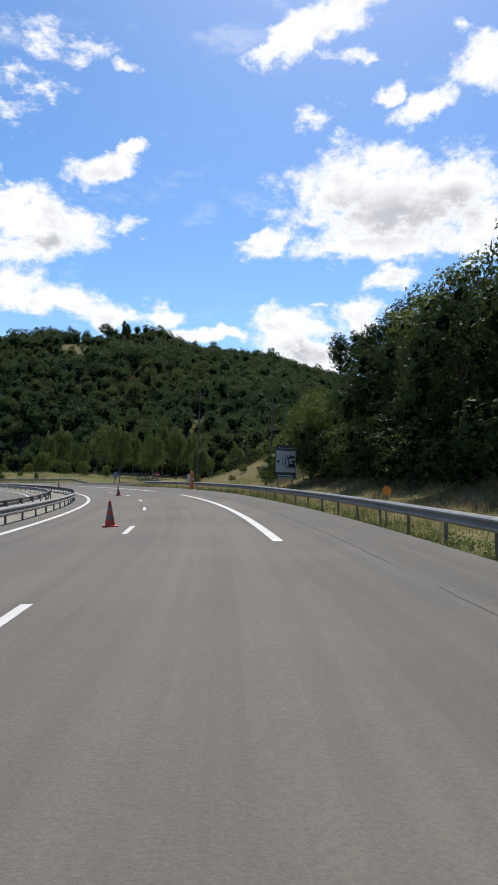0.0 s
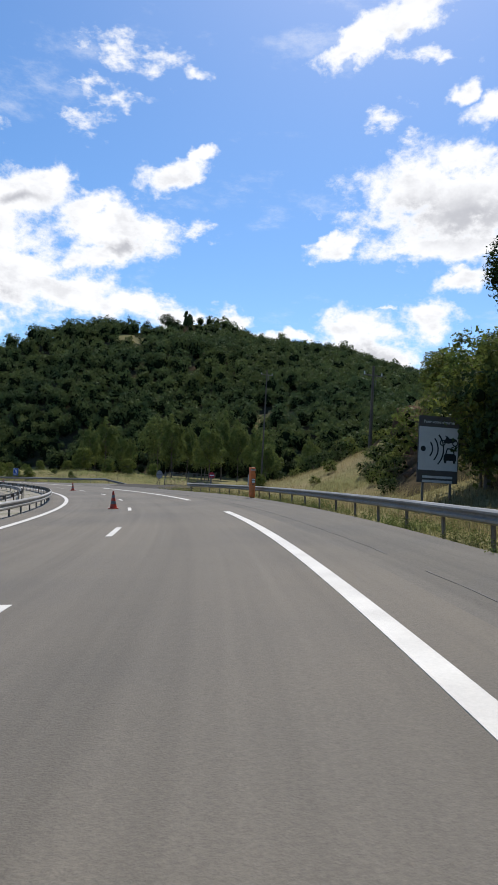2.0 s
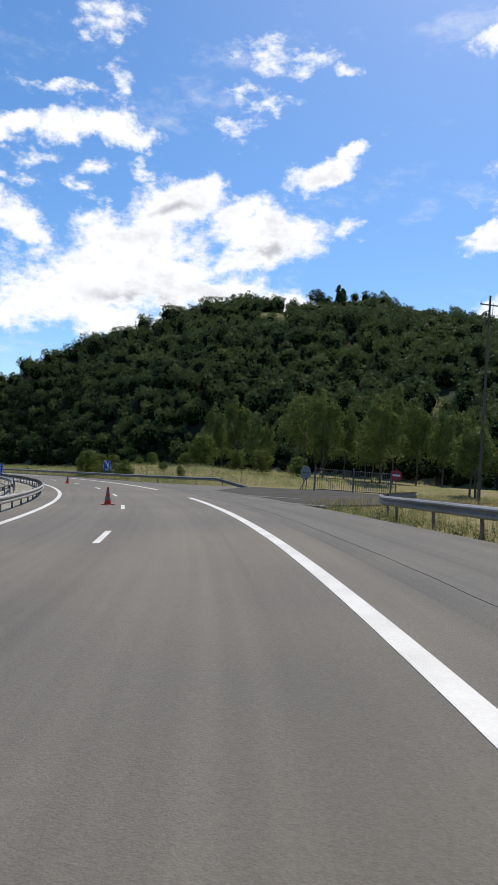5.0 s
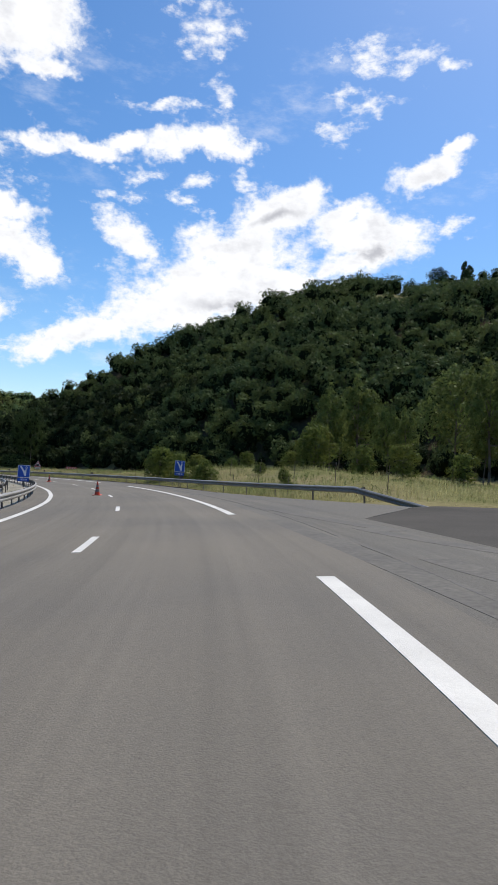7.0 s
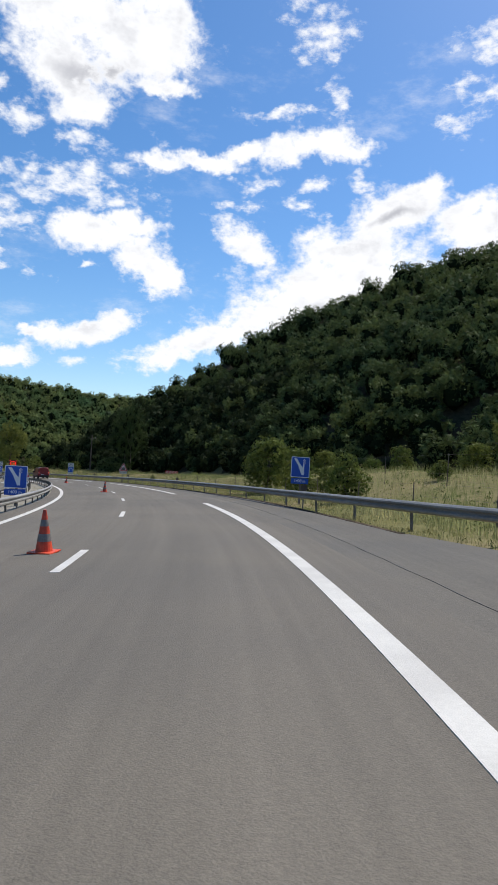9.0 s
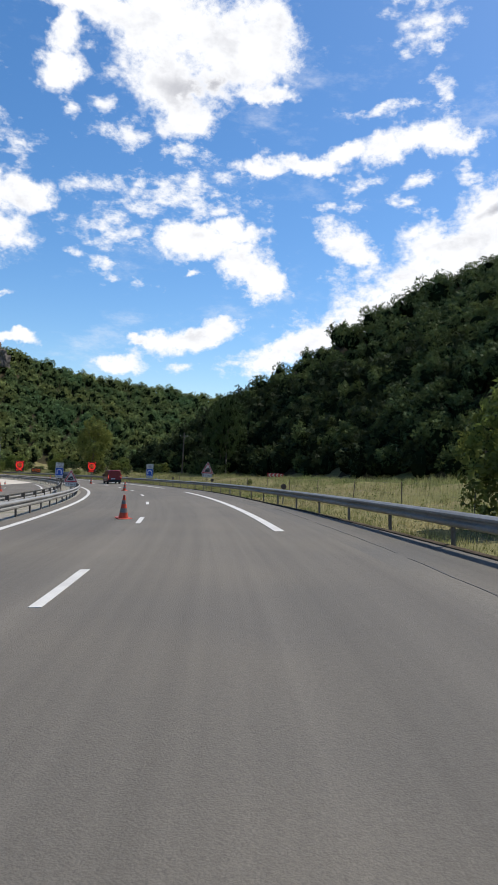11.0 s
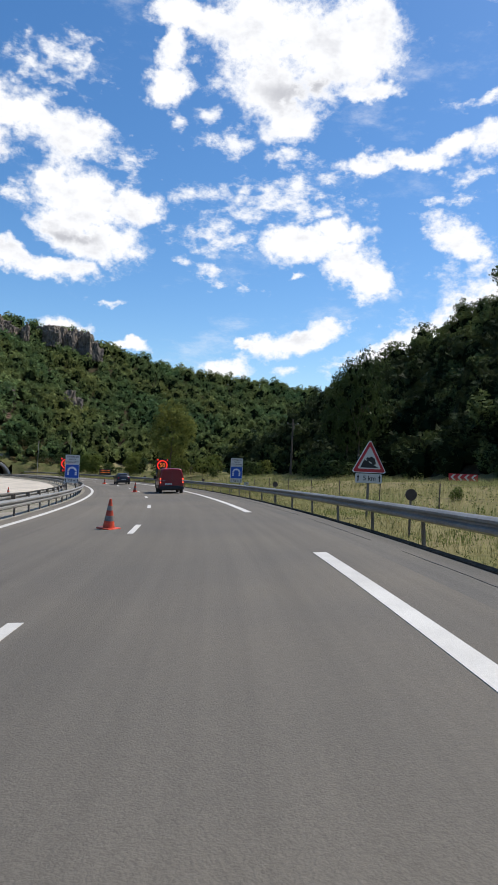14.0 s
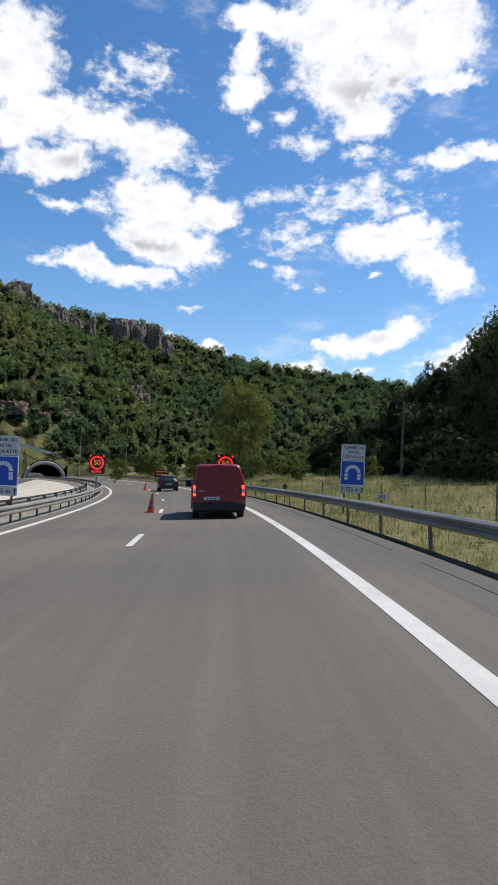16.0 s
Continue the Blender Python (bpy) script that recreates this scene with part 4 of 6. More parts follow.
def forest(name, xs, ys, sizes, leaf_mat, per_tree, leaf_size, seed, label):
    """A wood on a hillside as one mesh: many crowns of leaf clumps, each of its own size and turn."""
    rng = np.random.default_rng(seed)
    zs = ground_z(xs, ys)
    kinds = []
    for k in range(7):
        p, d, c, r = crown_cloud(rng, per_tree, 1.0, rng.uniform(0.85, 1.15), 34, 0.27, -0.55, 0.22, 0.15)
        v, f = sprigs(rng, p, d, leaf_size * 1.12, 0.75)
        # a near-black ball in each crown paints its inner shade
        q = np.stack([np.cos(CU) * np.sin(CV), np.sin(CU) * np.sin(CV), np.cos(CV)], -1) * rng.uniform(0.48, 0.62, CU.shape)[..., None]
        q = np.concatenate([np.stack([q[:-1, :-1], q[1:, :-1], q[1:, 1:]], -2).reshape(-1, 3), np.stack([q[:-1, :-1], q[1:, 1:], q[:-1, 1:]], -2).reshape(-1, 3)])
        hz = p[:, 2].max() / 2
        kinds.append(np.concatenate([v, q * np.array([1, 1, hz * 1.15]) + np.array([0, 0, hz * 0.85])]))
    vs = []
    pick = rng.integers(0, 7, len(xs))
    for k in range(7):
        i = np.nonzero(pick == k)[0]
        a = rng.uniform(0, 6.283, len(i))
        ca, sa = np.cos(a)[:, None], np.sin(a)[:, None]
        v = kinds[k][None]
        sz = sizes[i][:, None]
        hz = sz * rng.uniform(0.84, 1.18, (len(i), 1))
        vs.append(np.stack([(v[..., 0] * ca - v[..., 1] * sa) * sz + xs[i][:, None], (v[..., 0] * sa + v[..., 1] * ca) * sz + ys[i][:, None], v[..., 2] * hz + zs[i][:, None] - sz * 0.15], -1).reshape(-1, 3))
    v = np.concatenate(vs)
    me = mesh_np(name, v, np.arange(len(v)).reshape(-1, 3), leaf_mat)
    me.materials.append(CORE_SHADE)
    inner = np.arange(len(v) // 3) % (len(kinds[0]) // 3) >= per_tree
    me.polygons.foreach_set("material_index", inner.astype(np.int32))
    return thing(name, Matrix(), label, "woodland", kind="stuff", data=me)


def wood_sites(x0, x1, y0, y1, cell, seed):
    rng = np.random.default_rng(seed)
    a, b = np.meshgrid(np.arange(x0, x1, cell), np.arange(y0, y1, cell), indexing="ij")
    x = a.ravel() + rng.uniform(-0.45, 0.45, a.size) * cell
    y = b.ravel() + rng.uniform(-0.45, 0.45, a.size) * cell
    s, lat = nearest(x, y)
    n, f = hill_parts(x, y, np.clip(s, -80, 470), lat)
    return x, y, s, lat, n, f, rng


def seen_from_road(x, y, tall):
    """Which tops stand clear of the ground and canopy before them, from somewhere along the road."""
    canopy = (gz + 3.8 * _w).reshape(GXX.shape)[16:-16, 16:-16]
    top = ground_z(x, y) + tall
    out = np.zeros(len(x), bool)
    u = np.linspace(0.06, 0.955, 44)[:, None]
    for s0 in range(0, 240, 12):
        e = place(s0, -2.0, 1.35)
        px, py, pz = e[0] + (x - e[0]) * u, e[1] + (y - e[1]) * u, e[2] + (top - e[2]) * u
        i, j = np.clip(((px + 470) / 3).astype(int), 0, canopy.shape[0] - 1), np.clip(((py + 70) / 3).astype(int), 0, canopy.shape[1] - 1)
        h = radians(float(np.interp(s0, RS, RH)))
        ahead = (-math.sin(h) * (x - e[0]) + math.cos(h) * (y - e[1])) > 0.55 * np.hypot(x - e[0], y - e[1])
        out |= (canopy[i, j] < pz).all(0) & ahead
    return out


x, y, s, lat, hn, hf, rg = wood_sites(-215, 135, 150, 400, 4.5, 11)
back = (x + 215) * 0.805 - (y - 240) * 0.593
size = rg.uniform(2.5, 4.4, len(x)) * np.interp(hn, [0, 8, 30], [0.78, 1.0, 1.0])
size = size * np.where((x > -92) & (x < -50) & (ground_z(x, y) > 60), 0.72, 1.0)
glade = (np.hypot(x + 14.6, y - 213) < 7) | (np.hypot((x + 74.5) * 0.8, (y - 290) * 0.6) < 9)
keep = (hn > 0.25) & (lat > 22) & (back > 3) & ~glade & (lat < np.where(s > 245, 140, np.where(x > 0, 285, 215))) & ((s > 118) | ((s > 70) & (lat > 70)))
keep[keep] = seen_from_road(x[keep], y[keep], size[keep] * 2.1)
close = keep & (lat < 58) & (s > 196)
wide = keep & ~close
near = wide & (lat < 118)
far = wide & ~near
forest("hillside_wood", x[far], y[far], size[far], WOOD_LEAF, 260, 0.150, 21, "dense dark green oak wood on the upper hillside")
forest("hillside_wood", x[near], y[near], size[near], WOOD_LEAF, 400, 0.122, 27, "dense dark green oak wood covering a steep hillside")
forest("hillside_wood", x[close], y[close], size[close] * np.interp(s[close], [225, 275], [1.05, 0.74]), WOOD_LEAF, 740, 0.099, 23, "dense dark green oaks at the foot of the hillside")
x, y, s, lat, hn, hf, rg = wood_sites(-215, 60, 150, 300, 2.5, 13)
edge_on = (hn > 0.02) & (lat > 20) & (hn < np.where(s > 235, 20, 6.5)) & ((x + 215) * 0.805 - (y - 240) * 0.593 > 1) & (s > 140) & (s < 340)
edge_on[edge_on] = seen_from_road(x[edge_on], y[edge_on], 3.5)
# the dark leaf colour carries the shade at the wood's foot
forest("undergrowth", x[edge_on], y[edge_on], rg.uniform(1.0, 2.1, edge_on.sum()) * np.interp(s[edge_on], [205, 240], [1.0, 1.75]), SHADE_LEAF, 120, 0.17, 24, "tangled undergrowth along the foot of the wood, coloured dark for shade")
x, y, s, lat, hn, hf, rg = wood_sites(-460, -170, 40, 460, 4.7, 12)
rx = np.interp(y, [p[1] for p in RIDGE[::-1]], [p[0] for p in RIDGE[::-1]])
keep = (hf > 0.5) & (hn < 1.0) & ((np.abs(lat) > 25) | (s > 401)) & (x > rx - 9) & (np.hypot(x + 292, y - 206) > 10)
size = rg.uniform(2.5, 4.9, len(x))
keep[keep] = seen_from_road(x[keep], y[keep], size[keep] * 2.1)
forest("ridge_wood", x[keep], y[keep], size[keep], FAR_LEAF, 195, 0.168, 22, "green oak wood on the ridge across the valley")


# ---- vehicles ----
def shell(stations, mat, name, parent, label=""):
    """A car body from stations along y: (y, floor z, top z, half width low, half width at the belt, half width at the roof, belt z)."""
    rows = []
    bm = bmesh.new()
    for y, zb, zt, wl_, wb, wr, belt in stations:
        half = [(wl_ * 0.86, zb), (wl_, zb + 0.10), (wb, zb + (belt - zb) * 0.55), (wb * 0.995, belt), (wr + (wb - wr) * 0.35, belt + (zt - belt) * 0.6), (wr, zt - 0.09), (wr * 0.90, zt - 0.025), (wr * 0.6, zt)]
        half = [(x, max(z, zb)) for x, z in half]
        rows.append([bm.verts.new((x, y, z)) for x, z in half] + [bm.verts.new((-x, y, z)) for x, z in half[::-1]])
    n = len(rows[0])
    for p, q in zip(rows[:-1], rows[1:]):
        for k in range(n):
            bm.faces.new((p[k], p[(k + 1) % n], q[(k + 1) % n], q[k]))
    bm.faces.new(rows[0][::-1])
    bm.faces.new(rows[-1])
    bmesh.ops.bevel(bm, geom=[e for e in bm.edges if len(e.link_faces) == 2 and e.calc_face_angle(0) > 0.9], offset=0.035, segments=2, affect="EDGES", profile=0.6)
    return part(name, bm, mat, parent, label, smooth=True)


def wheel(parent, x, y, r, width):
    m = pose(x, y, r, 0, 90, 0)
    bm = bmesh.new()
    prof = [(r * 0.62, -width / 2), (r * 0.93, -width / 2), (r, -width * 0.36), (r, width * 0.36), (r * 0.93, width / 2), (r * 0.62, width / 2)]
    rows = [[bm.verts.new((a * math.cos(t), a * math.sin(t), z)) for a, z in prof] for t in np.linspace(0, 2 * math.pi, 28, endpoint=False)]
    for i in range(28):
        p, q = rows[i], rows[(i + 1) % 28]
        for k in range(len(prof)):
            bm.faces.new((p[k], p[(k + 1) % 6], q[(k + 1) % 6], q[k]))
    w = new("wheel", None)
    w.parent = parent
    w.matrix_local = m
    part("tyre", bm, RUBBER, w, smooth=True)
    bm = tube(r * 0.63, r * 0.63, -width * 0.32, width * 0.32, 24)
    for k in range(5):
        box(r * 0.16, r * 0.5, 0.02, 0, r * 0.32, width * 0.32, 0.0, bm, pose(0, 0, 0, 0, 0, 72 * k))
    part("rim", bm, RIM, w)


def panel(parent, name, w, h, x, y, z, mat, r=0.03, thick=0.03, label="", tilt=0.0):
    bm = plate(rounded(w, h, r), thick)
    return part(name, bm, mat, parent, label, at=Matrix.Translation((x, y, z)) @ pose(0, 0, 0, tilt, 0, 0))


def van():
    v = thing("van", on_road(247.1, -1.62), "dark red panel van with blind rear doors and lit brake lamps", "van")
    shell([(0.0, 0.42, 1.80, 0.84, 0.90, 0.70, 1.05), (0.05, 0.33, 1.88, 0.90, 0.945, 0.76, 1.05), (0.6, 0.30, 1.905, 0.93, 0.96, 0.79, 1.05), (2.9, 0.28, 1.905, 0.93, 0.96, 0.79, 1.05), (3.5, 0.28, 1.86, 0.93, 0.96, 0.77, 1.05), (4.25, 0.28, 1.30, 0.92, 0.95, 0.72, 1.02), (4.75, 0.30, 1.05, 0.88, 0.90, 0.66, 0.95), (4.95, 0.36, 0.85, 0.78, 0.80, 0.55, 0.78)], RED_PAINT, "body", v)
    for sx in (-1, 1):
        d = part("rear_door", plate([(sx * 0.012, 0.48), (sx * 0.84, 0.50), (sx * 0.86, 0.80), (sx * 0.86, 1.02), (sx * 0.735, 1.60), (sx * 0.66, 1.80), (sx * 0.012, 1.81)][:: sx], 0.05, -0.022), RED_PAINT, v)
        part("door_panel", plate([(sx * 0.10, 1.12), (sx * 0.74, 1.12), (sx * 0.66, 1.62), (sx * 0.10, 1.66)][:: sx], 0.012, -0.030), RED_PAINT, d, "pressed blind panel in place of a window")
        lamp = panel(v, "tail_lamp", 0.13, 0.46, sx * 0.845, -0.035, 0.98, LAMP_RED, 0.03, 0.08, "tall red tail lamp")
        panel(lamp, "brake_light", 0.10, 0.13, 0, -0.006, 0.12, BRAKE, 0.02, 0.02, "lit red brake light")
        panel(lamp, "brake_light", 0.10, 0.11, 0, -0.006, -0.13, BRAKE, 0.02, 0.02, "lit red brake light")
        panel(lamp, "reversing_light", 0.10, 0.09, 0, -0.006, 0.0, LAMP_WHITE, 0.02, 0.02)
        mir = part("mirror", box(0.20, 0.11, 0.27, sx * 1.06, 3.55, 1.06, 0.03), PLASTIC, v)
        part("mirror_glass", box(0.16, 0.01, 0.22, sx * 1.06, 3.49, 1.085), GLASS_DARK, mir)
        part("side_window", plate([(0, 1.10), (0.95, 1.10), (0.62, 1.60), (0, 1.62)], 0.01), GLASS_DARK, v, at=pose(sx * 0.925, 2.95, 0, 0, 0, 90))
        part("side_moulding", box(0.03, 2.7, 0.10, sx * 0.955, 1.9, 0.52, 0.01), PLASTIC, v)
        for yy in (0.95, 4.05):
            wheel(v, sx * 0.80, yy, 0.335, 0.225)
            part("wheel_arch", ring(0.37, 0.43, -0.02, 0.04, a0=0, a1=180, seg=16), PLASTIC, v, at=pose(sx * 0.945, yy, 0.335, 0, 0, 90))
    bump = part("rear_bumper", box(1.80, 0.20, 0.26, 0, -0.02, 0.30, 0.045), PLASTIC, v)
    part("bumper_step", box(1.10, 0.14, 0.05, 0, -0.06, 0.545, 0.015), PLASTIC, bump)
    num = panel(v, "number_plate", 0.52, 0.115, -0.25, -0.032, 0.71, PLATE, 0.012, 0.012)
    for k in range(9):
        part("plate_bar", plate(rounded(0.028, 0.07, 0.006, -0.19 + k * 0.0475, 0), 0.004, -0.005), INK, num)
    part("door_handle", box(0.16, 0.035, 0.05, 0.12, -0.035, 0.92, 0.012), PLASTIC, v)
    part("badge", plate([(0.50, 0.985), (0.57, 1.02), (0.64, 0.985), (0.57, 1.00)], 0.006, -0.030), RIM, v, "small bright chevron badge")
    part("name_badge", plate(rounded(0.20, 0.03, 0.01, -0.58, 0.97), 0.006, -0.030), RIM, v)
    part("third_brake_lamp", plate(rounded(0.30, 0.04, 0.015, 0, 1.845), 0.03, -0.01), LAMP_RED, v)
    part("wiper", box(0.40, 0.02, 0.02, -0.4, -0.04, 1.09, 0.005), PLASTIC, v)
    part("underbody", box(1.5, 3.9, 0.14, 0, 2.4, 0.22, 0.03), PLASTIC, v)
    return v


def hatchback():
    c = thing("car", on_road(284.5, -2.5), "black hatchback driving ahead on the banked carriageway", "car")
    shell([(0.0, 0.36, 0.98, 0.72, 0.78, 0.62, 0.80), (0.07, 0.28, 1.06, 0.80, 0.85, 0.64, 0.88), (0.45, 0.24, 1.40, 0.85, 0.88, 0.58, 0.93), (1.0, 0.22, 1.47, 0.86, 0.895, 0.60, 0.94), (2.2, 0.22, 1.46, 0.86, 0.895, 0.60, 0.94), (3.1, 0.22, 1.02, 0.86, 0.89, 0.66, 0.92), (3.9, 0.24, 0.86, 0.80, 0.84, 0.62, 0.80), (4.1, 0.30, 0.70, 0.70, 0.72, 0.50, 0.64)], BLACK_PAINT, "body", c)
    part("rear_window", plate([(-0.60, 0.0), (0.60, 0.0), (0.50, 0.42), (-0.50, 0.42)], 0.012), GLASS_DARK, c, at=Matrix.Translation((0, 0.07, 1.0)) @ pose(0, 0, 0, -40, 0, 0))
    for sx in (-1, 1):
        part("side_window", plate([(0, 0.96), (1.9, 0.96), (1.25, 1.38), (0.25, 1.38)], 0.012), GLASS_DARK, c, at=pose(sx * 0.80, 0.75, 0, 0, -sx * 12, 90))
        panel(c, "tail_lamp", 0.22, 0.14, sx * 0.66, -0.02, 0.86, LAMP_RED, 0.03, 0.08)
        part("mirror", box(0.18, 0.10, 0.13, sx * 0.98, 2.75, 0.93, 0.03), BLACK_PAINT, c)
        for yy in (0.72, 3.3):
            wheel(c, sx * 0.755, yy, 0.31, 0.2)
    part("rear_bumper", box(1.66, 0.16, 0.26, 0, 0.02, 0.28, 0.045), PLASTIC, c)
    num = panel(c, "number_plate", 0.52, 0.11, 0, -0.025, 0.66, PLATE, 0.012, 0.012)
    for k in range(9):
        part("plate_bar", plate(rounded(0.028, 0.07, 0.006, -0.19 + k * 0.0475, 0), 0.004, -0.005), INK, num)
    return c


van()
hatchback()


# ---- cones ----
def cone():
    c = thing("traffic_cone", Matrix(), "orange plastic traffic cone with scuffed grey bands on the asphalt", "traffic cone", "cones along the lane line")
    bm = box(0.46, 0.46, 0.035, 0, 0, 0.002, 0.012)
    part("base", bm, CONE_RED, c)
    z = [0.035, 0.22, 0.36, 0.50, 0.62, 0.80]
    for i, (a, b) in enumerate(zip(z[:-1], z[1:])):
        r = lambda q: 0.165 - 0.135 * q / 0.80
        e = 0.003 if i in (1, 3) else 0.0
        part("band" if i in (1, 3) else "cone_body", tube(r(a) + e, r(b) + e, a, b, 20), CONE_GREY if i in (1, 3) else CONE_RED, c, "scuffed grey reflective band" if i in (1, 3) else "")
    return c


first = cone()
first.matrix_world = on_road(21.6, -4.5, 0.006, 10)
for k, (s0, l0, up) in enumerate([(58.4, -4.52, 0.006), (98.9, -4.45, 0.006), (137.0, -4.5, 0.006), (175.6, -4.4, 0.006), (214.0, -4.5, 0.006), (251.8, -4.2, 0.006), (290.5, -4.3, 0.006), (329.0, -4.4, 0.006), (30, -15.0, 0.0), (66, -15.1, 0.0), (105, -15.0, 0.0), (176, -15.0, 0.0), (216, -15.1, 0.0), (263, -15.2, 0.012)]):
    copy_thing(first, on_road(s0, l0, up, 37 * k))


# ---- signs ----
def world_stand(x, y, turn):
    return pose(x, y, ground_z(x, y), 0, 0, turn)


def sign_post(parent, x, top, w=0.08, d=0.05, mat=None):
    part("post", box(w, d, top + 0.4, x, 0.045, -0.4, 0.006), mat or STEEL_OLD, parent)


def framed(parent, name, w, h, z, face, border, label="", bw=0.03, y=0.0):
    """A sign plate with a border and a grey back."""
    b = part(name, plate(rounded(w, h, 0.05, 0, z), 0.02, y), border, parent, label)
    part("face", plate(rounded(w - 2 * bw, h - 2 * bw, 0.035, 0, z), 0.006, y - 0.004), face, b)
    part("back", plate(rounded(w * 0.98, h * 0.98, 0.05, 0, z), 0.004, y + 0.021), SIGN_BACK, b)
    return b


def vehicle_mark(bm, x, z, k, y, tilt=0.0):
    """The simple outline of a car's side."""
    m = Matrix.Translation((x, 0, z)) @ pose(0, 0, 0, 0, tilt, 0)
    pts = [(-0.5, 0.1), (-0.5, 0.32), (-0.32, 0.36), (-0.18, 0.56), (0.2, 0.56), (0.34, 0.36), (0.5, 0.30), (0.5, 0.1)]
    pts = [m @ Vector((px * k, 0, pz * k)) for px, pz in pts]
    plate([(p.x, p.z) for p in pts], 0.004, y, bm)
    for wx in (-0.28, 0.28):
        c = m @ Vector((wx * k, 0, 0.1 * k))
        plate(disc(0.13 * k, c.x, c.z, 14), 0.004, y - 0.001, bm)
    return bm


def lane_sign(m, label):
    s = thing("lane_sign", m, label, "road sign", "lane signs")
    sign_post(s, 0.05, 2.5, 0.10)
    f = framed(s, "plate", 0.98, 1.02, 2.0, BLUE, WHITE, "blue square plate with a white border")
    bm = plate([(0.08, 1.62), (0.20, 1.62), (0.20, 2.18), (0.12, 2.18), (0.115, 1.98), (-0.06, 2.20), (-0.20, 2.42), (-0.36, 2.42), (-0.12, 2.06)], 0.004, -0.009)
    part("lane_arrow", bm, WHITE, f)
    bm = bmesh.new()
    for i in range(3):
        for j in range(4):
            if (i + j) % 2 == 0:
                plate(rounded(0.045, 0.05, 0.004, 0.14 + i * 0.05, 2.22 + j * 0.055), 0.004, -0.009, bm)
    part("chequer", bm, WHITE, f)
    p = framed(s, "distance_plate", 0.92, 0.28, 1.31, BLUE, BLUE, "small blue distance plate", 0.01)
    lettering("1400 m", 0.20, 0, 1.31, -0.008, WHITE, p)
    return s


lane_sign(stand(156.6, 4.65, -0.15, 6), "blue slow-lane sign with 1400 m plate behind the barrier")
lane_sign(stand(156.2, -8.75, -0.5, 4), "blue slow-lane sign with 1400 m plate on the median")


def slope_sign(m, label):
    s = thing("warning_sign", m, label, "road sign", "slope signs")
    sign_post(s, 0.0, 2.3, 0.08)
    tri = lambda k, c=1.80: [(0.63 * k, c - 0.38 * k), (0.57 * k, c - 0.43 * k), (-0.57 * k, c - 0.43 * k), (-0.63 * k, c - 0.38 * k), (-0.04 * k, c + 0.70 * k), (0.04 * k, c + 0.70 * k)]
    t = part("plate", plate(tri(1.0), 0.02, 0.0), WHITE, s, "red-bordered white triangle")
    part("border", plate(tri(0.94), 0.004, -0.004), SIGN_RED, t)
    part("face", plate(tri(0.68), 0.004, -0.007), CREAM, t)
    part("back", plate(tri(0.99), 0.004, 0.021), SIGN_BACK, t)
    part("slope_mark", plate([(-0.34, 1.55), (0.36, 1.55), (-0.20, 1.84)], 0.003, -0.010), INK, t)
    part("car_mark", vehicle_mark(bmesh.new(), 0.02, 1.72, 0.40, -0.010, 28), INK, t)
    p = framed(s, "distance_plate", 1.0, 0.33, 1.17, CREAM, CREAM, "cream plate reading 5 km between two arrows", 0.01)
    lettering("5 km", 0.24, 0.02, 1.17, -0.008, INK, p)
    for sx in (-0.40, 0.40):
        part("arrow", plate([(sx - 0.02, 1.05), (sx + 0.02, 1.05), (sx + 0.02, 1.20), (sx + 0.05, 1.20), (sx, 1.30), (sx - 0.05, 1.20), (sx - 0.02, 1.20)], 0.003, -0.008), INK, p)
    return s


slope_sign(stand(219.2, 4.0, 0.2, 4), "red triangular slope sign with 5 km plate beside the meadow")
slope_sign(stand(218.6, -9.15, -0.45, 4), "red triangular slope sign with 5 km plate on the median")


def tunnel_sign(m, label):
    s = thing("tunnel_sign", m, label, "road sign", "tunnel signs")
    for sx in (-0.32, 0.32):
        sign_post(s, sx, 2.9, 0.07)
    n = framed(s, "name_plate", 1.02, 0.66, 2.80, CREAM, CREAM, "cream plate with three lines of black capitals", 0.015)
    for i, line in enumerate(("TUNNEL DU", "PAS DE", "L'ESCALETTE")):
        lettering(line, 0.155, 0, 2.99 - i * 0.195, -0.008, INK, n)
    f = framed(s, "plate", 1.02, 1.04, 1.93, BLUE, WHITE, "blue square plate with a white tunnel arch", 0.035)
    bm = bmesh.new()
    for i in range(9):
        ring(0.20, 0.34, -0.009, 0.004, 0, 1.93, i * 20 + 1.5, i * 20 + 18.5, 3, bm)
    for sx in (-1, 1):
        for z in (1.64, 1.775):
            plate(rounded(0.14, 0.115, 0.01, sx * 0.27, z + 0.06), 0.004, -0.009, bm)
    part("arch_mark", bm, WHITE, f)
    p = framed(s, "distance_plate", 1.0, 0.30, 1.24, CREAM, CREAM, "cream plate reading 725 m", 0.01)
    lettering("725 m", 0.22, 0, 1.24, -0.008, INK, p)
    for sx in (-0.42, 0.42):
        part("arrow", plate([(sx - 0.02, 1.12), (sx + 0.02, 1.12), (sx + 0.02, 1.27), (sx + 0.05, 1.27), (sx, 1.36), (sx - 0.05, 1.27), (sx - 0.02, 1.27)], 0.003, -0.008), INK, p)
    return s


tunnel_sign(world_stand(-138.5, 192.9, 66) @ Matrix.Translation((0, 0, -0.28)), "cream and blue tunnel sign with 725 m plate behind the barrier")
tunnel_sign(world_stand(-139.8, 179.2, 68), "cream and blue tunnel sign with 725 m plate on the median")


